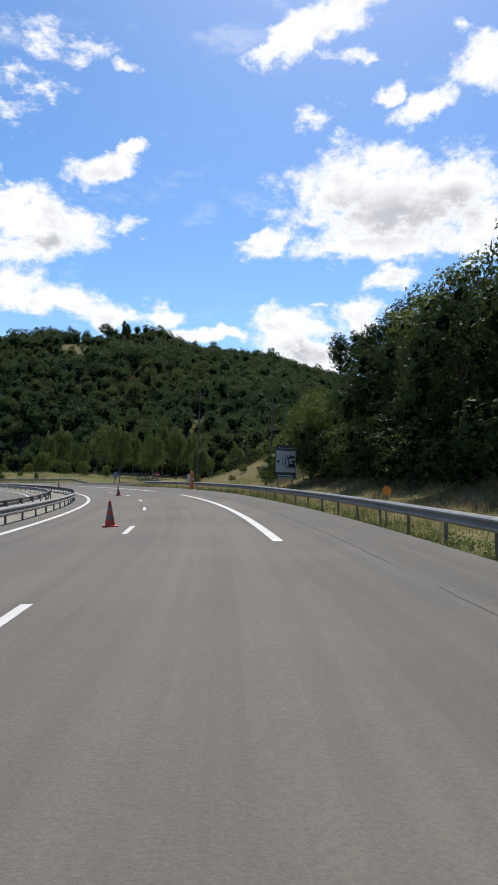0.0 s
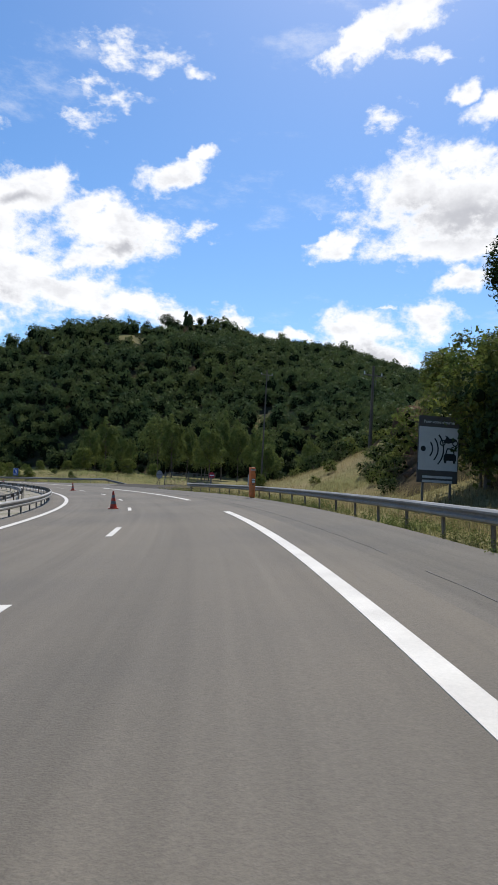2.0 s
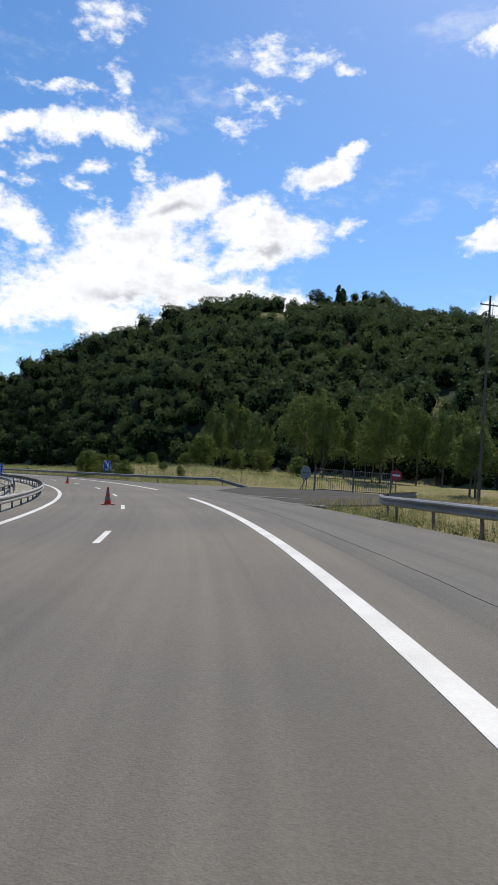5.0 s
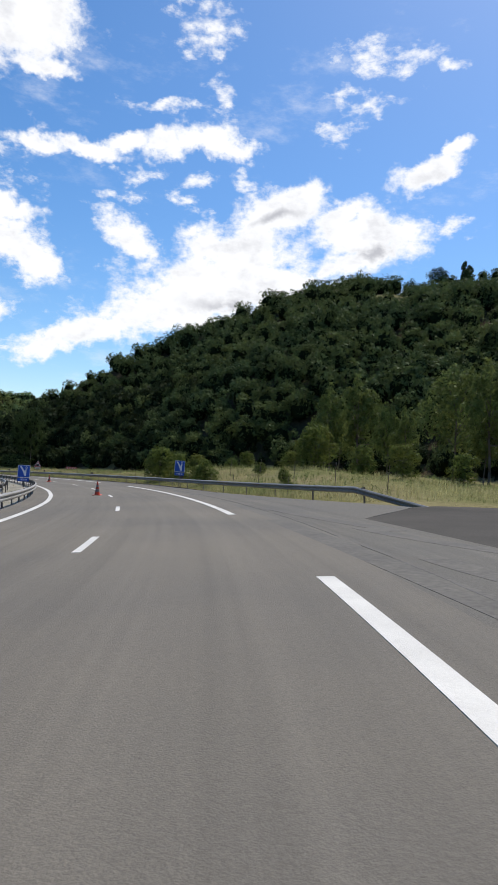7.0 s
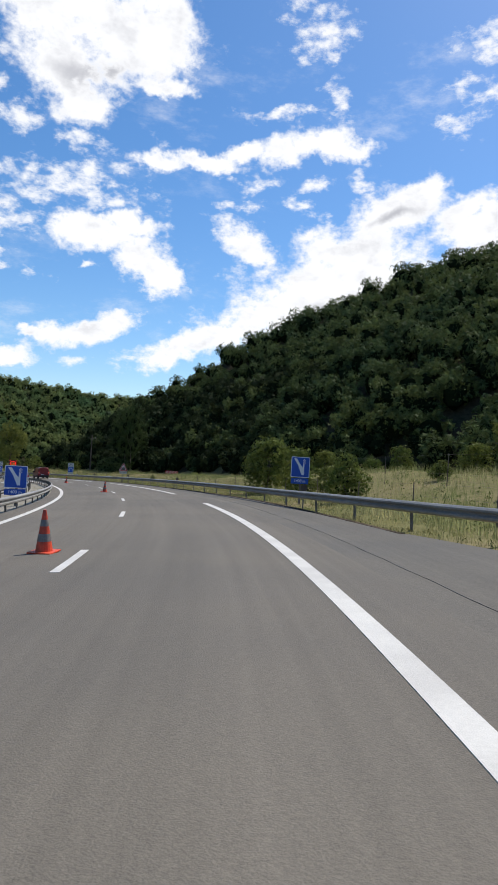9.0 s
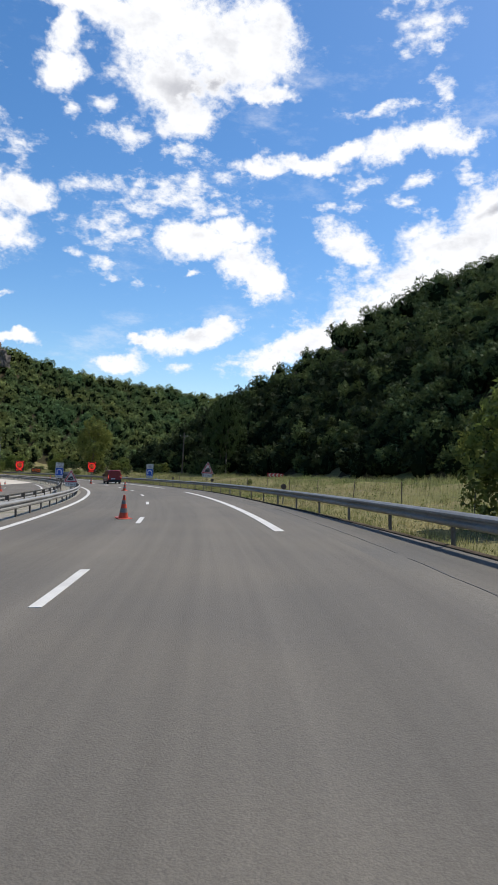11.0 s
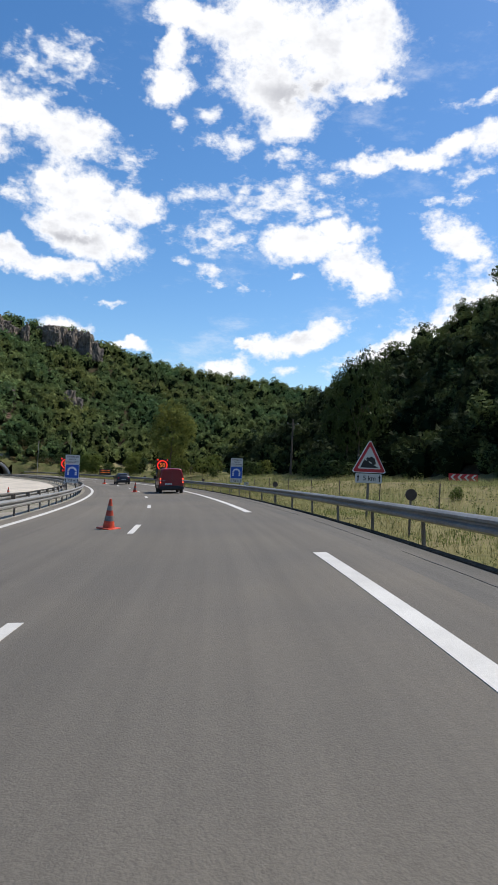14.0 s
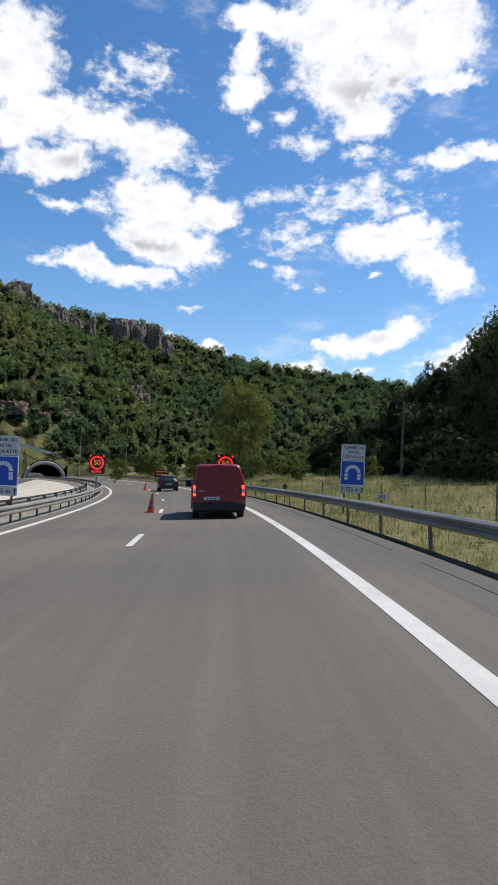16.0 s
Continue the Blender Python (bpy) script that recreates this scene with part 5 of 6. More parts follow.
def speed_display(m, label):
    s = thing("speed_display", m, label, "road sign", "lit speed displays")
    sign_post(s, 0.0, 2.4, 0.16, 0.10, STEEL)
    b = part("housing", box(1.62, 0.16, 2.05, 0, 0.03, 1.85, 0.02), INK, s, "black display housing")
    part("red_ring", ring(0.56, 0.72, -0.062, 0.008, 0, 3.02), LED, b, "lit red ring")
    lettering("50", 0.78, 0, 3.02, -0.06, LED_AMBER, b, "lit amber figures")
    lettering("RAPPEL", 0.34, 0, 2.06, -0.06, LED, b, "lit red capitals")
    for sx in (-1, 1):
        part("flasher", tube(0.10, 0.10, -0.02, 0.03, 14), LED, b, at=pose(sx * 0.0 + sx * 0.66, -0.07, 3.75, 90, 0, 0))
    return s


speed_display(world_stand(-185.6, 194.9, 70), "black display lit with red ring, 50 and RAPPEL")
speed_display(world_stand(-174.2, 204.4, 70) @ Matrix.Translation((0, 0, -0.45)), "black display lit with red ring, 50 and RAPPEL")


def radar_sign():
    s = thing("speed_check_sign", stand(53.0, 8.35, -0.42, 3) @ Matrix.Diagonal((1.1, 1.0, 1.08, 1)), "large pale sign with waves and two vehicles on the grassy bank", "road sign")
    for sx in (-0.55, 0.55):
        sign_post(s, sx, 3.4, 0.08)
    b = part("plate", plate(rounded(1.62, 2.5, 0.04, 0, 2.45), 0.03), material("brown sign border", (0.10, 0.085, 0.075), 0.5, vary=0.15, scale=4), s)
    f = part("face", plate(rounded(1.56, 1.62, 0.02, 0, 2.48), 0.005, -0.005), CREAM, b)
    part("source_dot", plate(disc(0.10, -0.60, 2.46), 0.004, -0.010), INK, f)
    for i, r in enumerate((0.36, 0.58, 0.80)):
        part("wave", ring(r, r + 0.055, -0.010, 0.004, -0.62, 2.46, -42, 42, 14), INK, f)
    bm = bmesh.new()
    for wx in (0.16, 0.66):
        ring(0.075, 0.12, -0.010, 0.004, wx, 2.72, seg=14, bm=bm)
    plate([(0.18, 2.72), (0.30, 2.92), (0.24, 3.00), (0.34, 2.98), (0.42, 2.90), (0.62, 2.90), (0.74, 2.84), (0.62, 2.76), (0.40, 2.70)], 0.004, -0.011, bm)
    part("motorcycle_mark", bm, INK, f)
    bm = bmesh.new()
    plate([(0.22, 2.06), (0.22, 2.26), (0.30, 2.32), (0.64, 2.32), (0.72, 2.26), (0.72, 2.06)], 0.004, -0.010, bm)
    for pts in ([(0.28, 2.32), (0.34, 2.52), (0.38, 2.52), (0.33, 2.32)], [(0.34, 2.48), (0.34, 2.53), (0.60, 2.53), (0.60, 2.48)], [(0.61, 2.32), (0.56, 2.52), (0.60, 2.52), (0.66, 2.32)], [(0.24, 1.96), (0.24, 2.08), (0.34, 2.08), (0.34, 1.96)], [(0.60, 1.96), (0.60, 2.08), (0.70, 2.08), (0.70, 1.96)]):
        plate(pts, 0.004, -0.011, bm)
    part("car_mark", bm, INK, f)
    lettering("Pour votre sécurité", 0.155, 0, 3.48, -0.004, CREAM, b)
    for z in (1.42, 1.26):
        part("text_bar", plate(rounded(1.2, 0.09, 0.02, 0, z), 0.004, -0.006), CREAM, b)
    return s


radar_sign()


def chevron_sign():
    s = thing("chevron_sign", world_stand(-126.0, 206.4, 62), "long red and white chevron board across the meadow", "road sign")
    for sx in (-0.95, 0.95):
        sign_post(s, sx, 0.8, 0.07)
    b = part("plate", plate(rounded(2.45, 0.56, 0.03, 0, 0.62), 0.02), SIGN_RED, s)
    for k in range(4):
        x = -0.93 + k * 0.58
        part("chevron", plate([(x - 0.16, 0.62), (x + 0.10, 0.87), (x + 0.30, 0.87), (x + 0.04, 0.62), (x + 0.30, 0.37), (x + 0.10, 0.37)], 0.004, -0.006), CREAM, b)
    return s


chevron_sign()


def text_display():
    s = thing("message_display", world_stand(-217.6, 214.2, 78) @ Matrix.Translation((0, 0, -0.45)), "small black roadworks display with two amber lines", "road sign")
    for sx in (-0.8, 0.8):
        sign_post(s, sx, 1.6, 0.09)
    b = part("housing", box(2.3, 0.18, 1.15, 0, 0.03, 1.25, 0.03), INK, s)
    for z in (2.15, 1.72):
        for k in range(8):
            part("amber_bar", plate(rounded(0.14, 0.13, 0.02, -0.84 + k * 0.24, z), 0.006, -0.064), LED_AMBER, b)
    return s


text_display()


def distance_marker():
    s = thing("distance_marker", world_stand(-134.35, 191.1, 60), "small white plate numbered 261 in the grass", "marker")
    sign_post(s, 0, 0.76, 0.04)
    f = part("plate", plate(rounded(0.36, 0.22, 0.02, 0, 0.80), 0.015), CREAM, s)
    lettering("261", 0.18, 0, 0.80, -0.004, INK, f)


distance_marker()


def reflector(m):
    s = thing("reflector_post", m, "round brown reflector disc on a thin post behind the barrier", "reflector", "reflector posts")
    part("post", box(0.05, 0.03, 1.25, 0, 0.03, -0.3, 0.005), STEEL_OLD, s)
    part("disc", plate(disc(0.145, 0, 1.02), 0.02), material("brown reflector back", (0.075, 0.055, 0.045), 0.5, vary=0.2, scale=8), s)
    return s


r0 = reflector(stand(151.5, 3.5, -0.08))
AMBER = material("amber reflector", (0.85, 0.26, 0.03), 0.35, vary=0.1, scale=10)
a0 = thing("reflector_post", stand(21.4, 4.2, 0.06), "round amber reflector disc on a thin post behind the barrier", "reflector", "reflector posts")
part("post", box(0.05, 0.03, 1.25, 0, 0.03, -0.3, 0.005), STEEL_OLD, a0)
part("disc", plate(disc(0.145, 0, 1.02), 0.02), AMBER, a0)
for s0, l0 in ((187.0, 3.1), (212.0, 3.0), (231.4, 2.85), (262, 3.1), (300, 3.1)):
    copy_thing(r0, stand(s0, l0, -0.12))


def call_post():
    s = thing("emergency_post", on_road(69.2, 4.32, -0.10, 4) @ Matrix.Diagonal((0.92, 0.92, 1.04, 1)) @ pose(0, 0, 0, 0, 1.5, 0), "tall faded orange roadside call post standing on the shoulder's edge", "call post")
    bm = bmesh.new()
    rows = [[bm.verts.new((x * w, y * d, z)) for x, y in ((-0.5, -0.3), (-0.3, -0.5), (0.3, -0.5), (0.5, -0.3), (0.5, 0.3), (0.3, 0.5), (-0.3, 0.5), (-0.5, 0.3))] for z, w, d in ((0.12, 0.30, 0.34), (0.20, 0.33, 0.38), (1.05, 0.40, 0.42), (1.56, 0.41, 0.42), (1.62, 0.36, 0.40), (1.70, 0.34, 0.40))]
    for p, q in zip(rows[:-1], rows[1:]):
        for i in range(8):
            bm.faces.new((p[i], p[(i + 1) % 8], q[(i + 1) % 8], q[i]))
    bm.faces.new(rows[0][::-1])
    bm.faces.new(rows[-1])
    b = part("column", bm, ORANGE, s)
    part("foot", box(0.22, 0.20, 0.16, 0, 0, -0.03, 0.01), STEEL_OLD, s)
    cap = part("cap", box(0.36, 0.42, 0.24, 0, 0, 1.704, 0.03), ORANGE, s)
    bar = part("text_bar", plate(rounded(0.35, 0.09, 0.01, 0, 1.80), 0.006, -0.215), CREAM, cap)
    for k in range(6):
        part("mark", box(0.03, 0.004, 0.05, -0.125 + 0.05 * k, -0.222, 1.775), INK, bar)
    f = part("symbol_panel", plate(rounded(0.25, 0.27, 0.01, 0.02, 1.13), 0.010, -0.216), INK, b)
    part("symbol_face", plate(rounded(0.22, 0.24, 0.01, 0.02, 1.13), 0.006, -0.220), WHITE, f)
    part("receiver_mark", ring(0.055, 0.095, -0.224, 0.005, 0.02, 1.10, 20, 160, 10), INK, f)
    part("grille", plate(rounded(0.16, 0.06, 0.01, 0.02, 0.92), 0.006, -0.212), STEEL_OLD, b)
    return s


call_post()


# ---- poles, gate, fence ----
def power_pole(x, y, h, label, arms=True, r=0.17):
    p = thing("power_pole", world_stand(x, y, 30), label, "pole", "poles")
    part("mast", tube(r, r * 0.6, -0.5, h, 12), STEEL_OLD if not arms else BARK, p)
    if arms:
        a = part("crossarm", box(2.0, 0.10, 0.10, 0, 0, h - 0.9, 0.01), STEEL_OLD, p)
        for sx in (-0.9, 0.0, 0.9):
            part("insulator", tube(0.05, 0.03, h - 0.8, h - 0.55, 8, None, None, sx), LAMP_WHITE, a)
        part("brace", box(0.04, 0.04, 1.1, 0.32, 0, h - 1.75, 0.0), STEEL_OLD, p)
    return p


power_pole(1.5, 85.9, 7.4, "dark wooden power pole with a crossarm on the bank")
power_pole(-180.0, 231.5, 10.0, "dark wooden power pole against the wood", True, 0.2)
power_pole(-11.2, 130.2, 19.0, "slim dark wooden power pole beside the service exit", True, 0.15)
for mx, my, h in ((-222.3, 202.1, 8.5), (-248.6, 218, 10.5), (-214, 190, 7.0)):
    m = thing("mast", world_stand(mx, my, 0), "thin galvanised mast beside the concrete apron", "mast", "masts")
    part("shaft", tube(0.07, 0.04, -0.3, h, 10), STEEL, m)
    part("head", box(0.30, 0.22, 0.35, 0.1, 0, h - 0.2, 0.02), STEEL_OLD, m)


def gate():
    g = thing("metal_gate", world_stand(-22.1, 127.2, 27) @ Matrix.Diagonal((1, 1, 1.22, 1)), "closed grey barred metal gate across the service exit", "gate")
    for sx in (-3.6, 0.0, 3.6):
        part("gate_post", box(0.14, 0.14, 2.1, sx, 0, -0.2, 0.01), STEEL_OLD, g)
    for k in range(2):
        f = part("leaf_frame", box(3.3, 0.05, 0.06, -1.8 + 3.6 * k, 0, 0.15, 0.005), STEEL_OLD, g)
        box_top = box(3.3, 0.05, 0.06, -1.8 + 3.6 * k, 0, 1.65, 0.005)
        part("top_rail", box_top, STEEL_OLD, f)
        for i in range(16):
            part("bar", box(0.03, 0.03, 1.5, -3.35 + 3.6 * k + i * 0.207, 0, 0.18), STEEL_OLD, g)
    s = thing("round_sign", world_stand(-17.9, 123.2, 22), "red and white no-entry disc beside the barred gate", "road sign")
    part("post", box(0.06, 0.05, 2.6, 0, 0, -0.4, 0.005), STEEL_OLD, s)
    d = part("disc", plate(disc(0.45, 0, 1.85), 0.02, -0.02), SIGN_RED, s)
    part("white_bar", plate(rounded(0.66, 0.15, 0.02, 0, 1.85), 0.005, -0.026), WHITE, d)
    s = thing("round_sign", world_stand(-25.5, 122.6, 55), "grey back of a large round sign on braced posts", "road sign")
    for sx in (-0.18, 0.18):
        part("post", box(0.06, 0.05, 2.3, sx, 0.04, -0.3, 0.005), STEEL_OLD, s)
    part("brace", box(0.05, 0.05, 1.5, 0, 0, 0, 0.0, None, pose(0, 0.75, -0.1, 35, 0, 0)), STEEL_OLD, s)
    d = part("disc", plate(disc(0.6, 0, 1.6), 0.02, -0.02), SIGN_BACK, s)
    part("bracket", box(1.0, 0.03, 0.05, 0, -0.045, 1.58, 0.0), STEEL_OLD, d)
    p = (-9.6, 95.4)
    c = thing("utility_cabinet", pose(p[0], p[1], ground_z(p[0], p[1]), 0, 0, 12) @ Matrix.Diagonal((0.66, 0.7, 0.92, 1)), "pale grey utility cabinet in the dry grass", "cabinet")
    b = part("body", box(1.0, 0.5, 1.15, 0, 0, 0.08, 0.02), CREAM, c)
    part("door", plate(rounded(0.44, 0.95, 0.01, -0.24, 0.66), 0.012, -0.262), CREAM, b)
    part("door", plate(rounded(0.44, 0.95, 0.01, 0.24, 0.66), 0.012, -0.262), CREAM, b)
    part("plinth", box(1.1, 0.6, 0.3, 0, 0, -0.2, 0.01), CONCRETE, c)


gate()


def wire_fence(s0, s1, lat, gap, h, label):
    f = thing("wire_fence", Matrix(), label, "fence", "wire fences")
    pm = bm_mesh("fence_post", tube(0.026, 0.022, -0.3, h, 7), BARK)
    tops = []
    for k, s in enumerate(np.arange(s0, s1, gap)):
        l = lat(s) if callable(lat) else lat
        m = stand(float(s), float(l), 0.0, 0.0)
        part("fence_post", pm, None, f, at=m @ pose(0, 0, 0, 2 * math.sin(k * 1.7), 2 * math.cos(k * 2.3), 0))
        tops.append(m.translation.copy())
    for z in (0.35, 0.7, h - 0.06):
        bm = bmesh.new()
        for a, b in zip(tops[:-1], tops[1:]):
            limb(bm, a + Vector((0, 0, z)), b + Vector((0, 0, z)), 0.0025, 0.0025, 4)
        part("wire", bm, STEEL_OLD, f)


wire_fence(136, 310, lambda s: 6.6 + 0.5 * math.sin(s * 0.05), 6.3, 1.2, "thin posts and wires of a meadow fence")
wire_fence(134, 176, 12.5, 7.5, 1.75, "tall thin posts and wires before the trees")


# ---- the tunnel portal ----
def portal():
    t = thing("tunnel_portal", pose(-289.3, 209.9, -13.8, 0, 0, 78) @ Matrix.Diagonal((1.12, 1.0, 1.12, 1)), "grey concrete tunnel portal with a flared round mouth", "tunnel")
    bm = bmesh.new()
    rows = []
    for y, r0, r1 in ((0.0, 4.3, 4.75), (0.8, 4.0, 4.8), (26.0, 3.9, 4.8)):
        rows.append((y, r0, r1))
    rings = []
    for y, r0, r1 in rows:
        rings.append(([bm.verts.new((r0 * math.cos(a), y, max(r0 * math.sin(a) + 1.2, -1))) for a in np.linspace(-0.35, math.pi + 0.35, 30)], [bm.verts.new((r1 * math.cos(a), y, max(r1 * math.sin(a) + 1.2, -1))) for a in np.linspace(-0.35, math.pi + 0.35, 30)]))
    for (i0, o0), (i1, o1) in zip(rings[:-1], rings[1:]):
        for k in range(29):
            bm.faces.new((i0[k], i0[k + 1], i1[k + 1], i1[k]))
            bm.faces.new((o0[k], o1[k], o1[k + 1], o0[k + 1]))
    for k in range(29):
        bm.faces.new((rings[0][0][k], rings[0][1][k], rings[0][1][k + 1], rings[0][0][k + 1]))
    part("mouth", bm, CONCRETE, t, smooth=False)
    # added near-black sheet stands in for the tunnel's unlit depth
    part("end_wall", plate([(-4.2, -1), (4.2, -1), (4.2, 5.6), (-4.2, 5.6)], 0.3, 24.0), material("tunnel depth black", (0.02, 0.02, 0.02), 0.9), t)
    part("wing_wall", plate([(-3.6, -1), (1.6, -1), (0.9, 0.5), (-0.4, 3.0), (-1.2, 3.3), (-3.6, 3.3)][::-1], 0.5, -2.0), CONCRETE, t)
    part("wing_wall", box(0.6, 9.0, 3.2, -5.6, -4.0, -1.0, 0.05), CONCRETE, t)
    part("parapet", plate([(-22, 12.6), (-22, 13.4), (-5.3, 9.7), (2.7, 7.7), (2.7, 7.0), (-5.3, 9.0)][::-1], 0.4, 4.2), CONCRETE, t, "low sloping concrete parapet above the mouth")


def cover_z(u, v):
    """Height of the earth heaped over the tube and beside its mouth; u out of the mouth, v across it."""
    x, y = -289.3 + 0.978 * u + 0.208 * v, 209.9 - 0.208 * u + 0.978 * v
    g = ground_z(x.ravel(), y.ravel()).reshape(x.shape)
    over = -13.62 + 1.12 * (1.2 + np.sqrt(np.maximum(4.95 ** 2 - (v / 1.12) ** 2, 0)))
    heap = g + np.maximum(-7.3 + 0.5 * wave(x, y, 5, 3.0) - g, 0) * step(5, -4, u) * step(31, 15, v) * step(-14, -6, v)
    heap = np.where((np.abs(v) < 5.4) & (u > -2.5), -30.0, heap)
    return x, y, np.where(np.abs(v) < 5.5, np.maximum(np.maximum(g * (u < -2.5) - 30 * (u >= -2.5), over), heap), np.maximum(g + 0.06, heap))


u, v = np.meshgrid(np.arange(-29, 6.1, 1.0), np.concatenate([np.arange(-14.45, -5.5, 1.0), np.linspace(-5.45, 5.45, 13), np.arange(6.45, 32, 1.0)]), indexing="ij")
wx, wy, wz = cover_z(u, v)
n, k = u.shape
i, j = np.meshgrid(np.arange(n - 1), np.arange(k - 1), indexing="ij")
f = np.stack([i * k + j, (i + 1) * k + j, (i + 1) * k + j + 1, i * k + j + 1], -1).reshape(-1, 4)
f = f[~((np.abs(v.ravel()[f].mean(1)) < 5.5) & (u.ravel()[f].mean(1) > -2.4))]
tagged(new("earth_cover", mesh_np("earth_cover", np.stack([wx.ravel(), wy.ravel(), wz.ravel()], -1), f, SLOPE, True)), "dry scrubby earth heaped over the tunnel's first metres", "ground", kind="structure")


portal()


# ---- trees that stand by themselves ----
def setting_tree(kind, s, lat, turn, k):
    p = place(s, lat)
    m = pose(p[0], p[1], ground_z(p[0], p[1]) - 0.1, 0, 0, turn)
    return copy_thing(kind, m @ Matrix.Diagonal((k, k, k * (0.94 + 0.12 * math.sin(turn)), 1)))


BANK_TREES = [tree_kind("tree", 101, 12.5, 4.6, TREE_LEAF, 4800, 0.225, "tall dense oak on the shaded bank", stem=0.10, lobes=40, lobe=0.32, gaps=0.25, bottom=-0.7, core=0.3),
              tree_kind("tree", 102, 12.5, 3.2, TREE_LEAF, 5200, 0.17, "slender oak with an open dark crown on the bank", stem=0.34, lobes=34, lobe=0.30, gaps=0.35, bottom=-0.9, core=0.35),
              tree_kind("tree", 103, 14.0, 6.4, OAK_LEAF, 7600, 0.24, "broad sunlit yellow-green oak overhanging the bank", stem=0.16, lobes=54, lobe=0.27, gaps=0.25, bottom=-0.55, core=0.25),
              tree_kind("tree", 104, 9.0, 3.4, BUSH_LEAF, 5200, 0.18, "light green hazel on the bank behind the sign", stem=0.02, lobes=34, lobe=0.33, gaps=0.3, bottom=-0.9)]
# plan place, height of the top, width against the kind's own
BANK_PLACES = ((2, 14.2, 47.0, 17.4, 1.05), (1, 9.2, 54.6, 15.8, 0.85), (1, 8.6, 67.3, 17.4, 1.15), (0, 13.4, 60.4, 19.2, 1.0), (3, 3.9, 55.5, 8.6, 0.95), (3, 6.0, 52.0, 7.0, 0.95), (3, 6.6, 47.2, 5.6, 0.8), (3, 6.4, 76.5, 12.4, 1.1), (3, 7.4, 63.0, 10.2, 1.0), (2, 19.5, 36.0, 17.0, 0.95), (2, 14.0, 38.5, 12.5, 0.75),
               (0, 18.5, 55.5, 18.5, 1.1), (0, 13.5, 70.0, 15.5, 0.9), (0, 22.5, 44.0, 18.0, 1.1), (0, 24.0, 30.0, 18.0, 1.1), (2, 17.5, 27.5, 14.5, 0.8), (0, 14.5, 62.5, 15.0, 0.9), (0, 12.0, 33.5, 9.0, 0.6), (3, 9.5, 80.5, 11.6, 1.0), (3, 12.5, 86.0, 12.2, 1.0), (0, 10.0, 75.0, 12.4, 0.8), (0, 15.0, 79.5, 15.0, 0.9))
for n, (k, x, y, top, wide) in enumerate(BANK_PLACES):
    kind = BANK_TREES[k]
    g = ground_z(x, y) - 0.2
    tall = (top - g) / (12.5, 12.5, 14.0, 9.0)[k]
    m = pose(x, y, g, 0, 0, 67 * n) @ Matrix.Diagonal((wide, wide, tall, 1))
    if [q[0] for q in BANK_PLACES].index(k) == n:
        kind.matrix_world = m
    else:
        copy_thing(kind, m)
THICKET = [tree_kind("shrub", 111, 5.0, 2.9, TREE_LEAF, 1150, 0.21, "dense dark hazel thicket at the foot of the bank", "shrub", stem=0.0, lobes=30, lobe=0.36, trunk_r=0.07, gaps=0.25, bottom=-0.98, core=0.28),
           tree_kind("shrub", 112, 4.2, 2.7, BUSH_LEAF, 1150, 0.20, "dense green bramble thicket at the foot of the bank", "shrub", stem=0.0, lobes=28, lobe=0.36, trunk_r=0.06, gaps=0.25, bottom=-0.98, core=0.28)]
THICKET[0].matrix_world = stand(46, 14.5, -0.4)
THICKET[1].matrix_world = stand(63.5, 13.0, -0.4)
for i, s in enumerate(np.arange(10, 60, 3.8)):
    setting_tree(THICKET[0], float(s), 14.6 + 1.1 * math.sin(i * 2.1), 67.0 * i, 0.8 + 0.2 * math.sin(i * 1.3))
for i, s in enumerate(np.arange(12, 62, 4.6)):
    setting_tree(THICKET[0], float(s), 18.2 + 0.9 * math.sin(i * 1.7), 41.0 * i, 1.05 + 0.2 * math.sin(i * 2.3))

for i, s in enumerate((21.5, 27, 32, 37.5, 43)):
    setting_tree(BANK_TREES[0], s, 12.3 + 0.7 * math.sin(i * 2.3), 83.0 * i, 0.86 + 0.08 * math.sin(i * 1.7))

for i, s in enumerate(np.arange(19, 56, 2.7)):
    setting_tree(THICKET[0], float(s), 10.9 + 0.7 * math.sin(i * 2.9), 31.0 * i, 0.85 + 0.2 * math.sin(i * 1.1))

A = tree_kind("tree", 201, 13.6, 4.3, POPLAR_LEAF, 3900, 0.25, "pale green ash with a short leaning trunk in the meadow", stem=0.10, lobes=46, lobe=0.24, gaps=0.35, lean=-0.04, taper=0.75)
A.matrix_world = world_stand(-49.1, 171.5, 20)
B = tree_kind("tree", 202, 15.4, 5.8, POPLAR_LEAF, 5200, 0.25, "broad hazy pale green willow before the wood", stem=0.06, lobes=52, lobe=0.25, gaps=0.3, taper=0.5)
B.matrix_world = world_stand(-37.6, 172.0, 70)
for k, s, lat, turn, sc in ((A, 138, 33, 60, 0.95), (A, 172, 31, 150, 0.8), (A, 128, 37, 300, 0.9), (A, 131.5, 40, 120, 0.8), (A, 143, 36, 200, 0.75), (A, 154, 37, 20, 1.0), (B, 118, 45, 130, 0.8), (A, 122, 41, 33, 0.7), (A, 113, 43, 250, 0.75), (A, 108, 40, 200, 0.8)):
    setting_tree(k, s, lat, turn, sc)
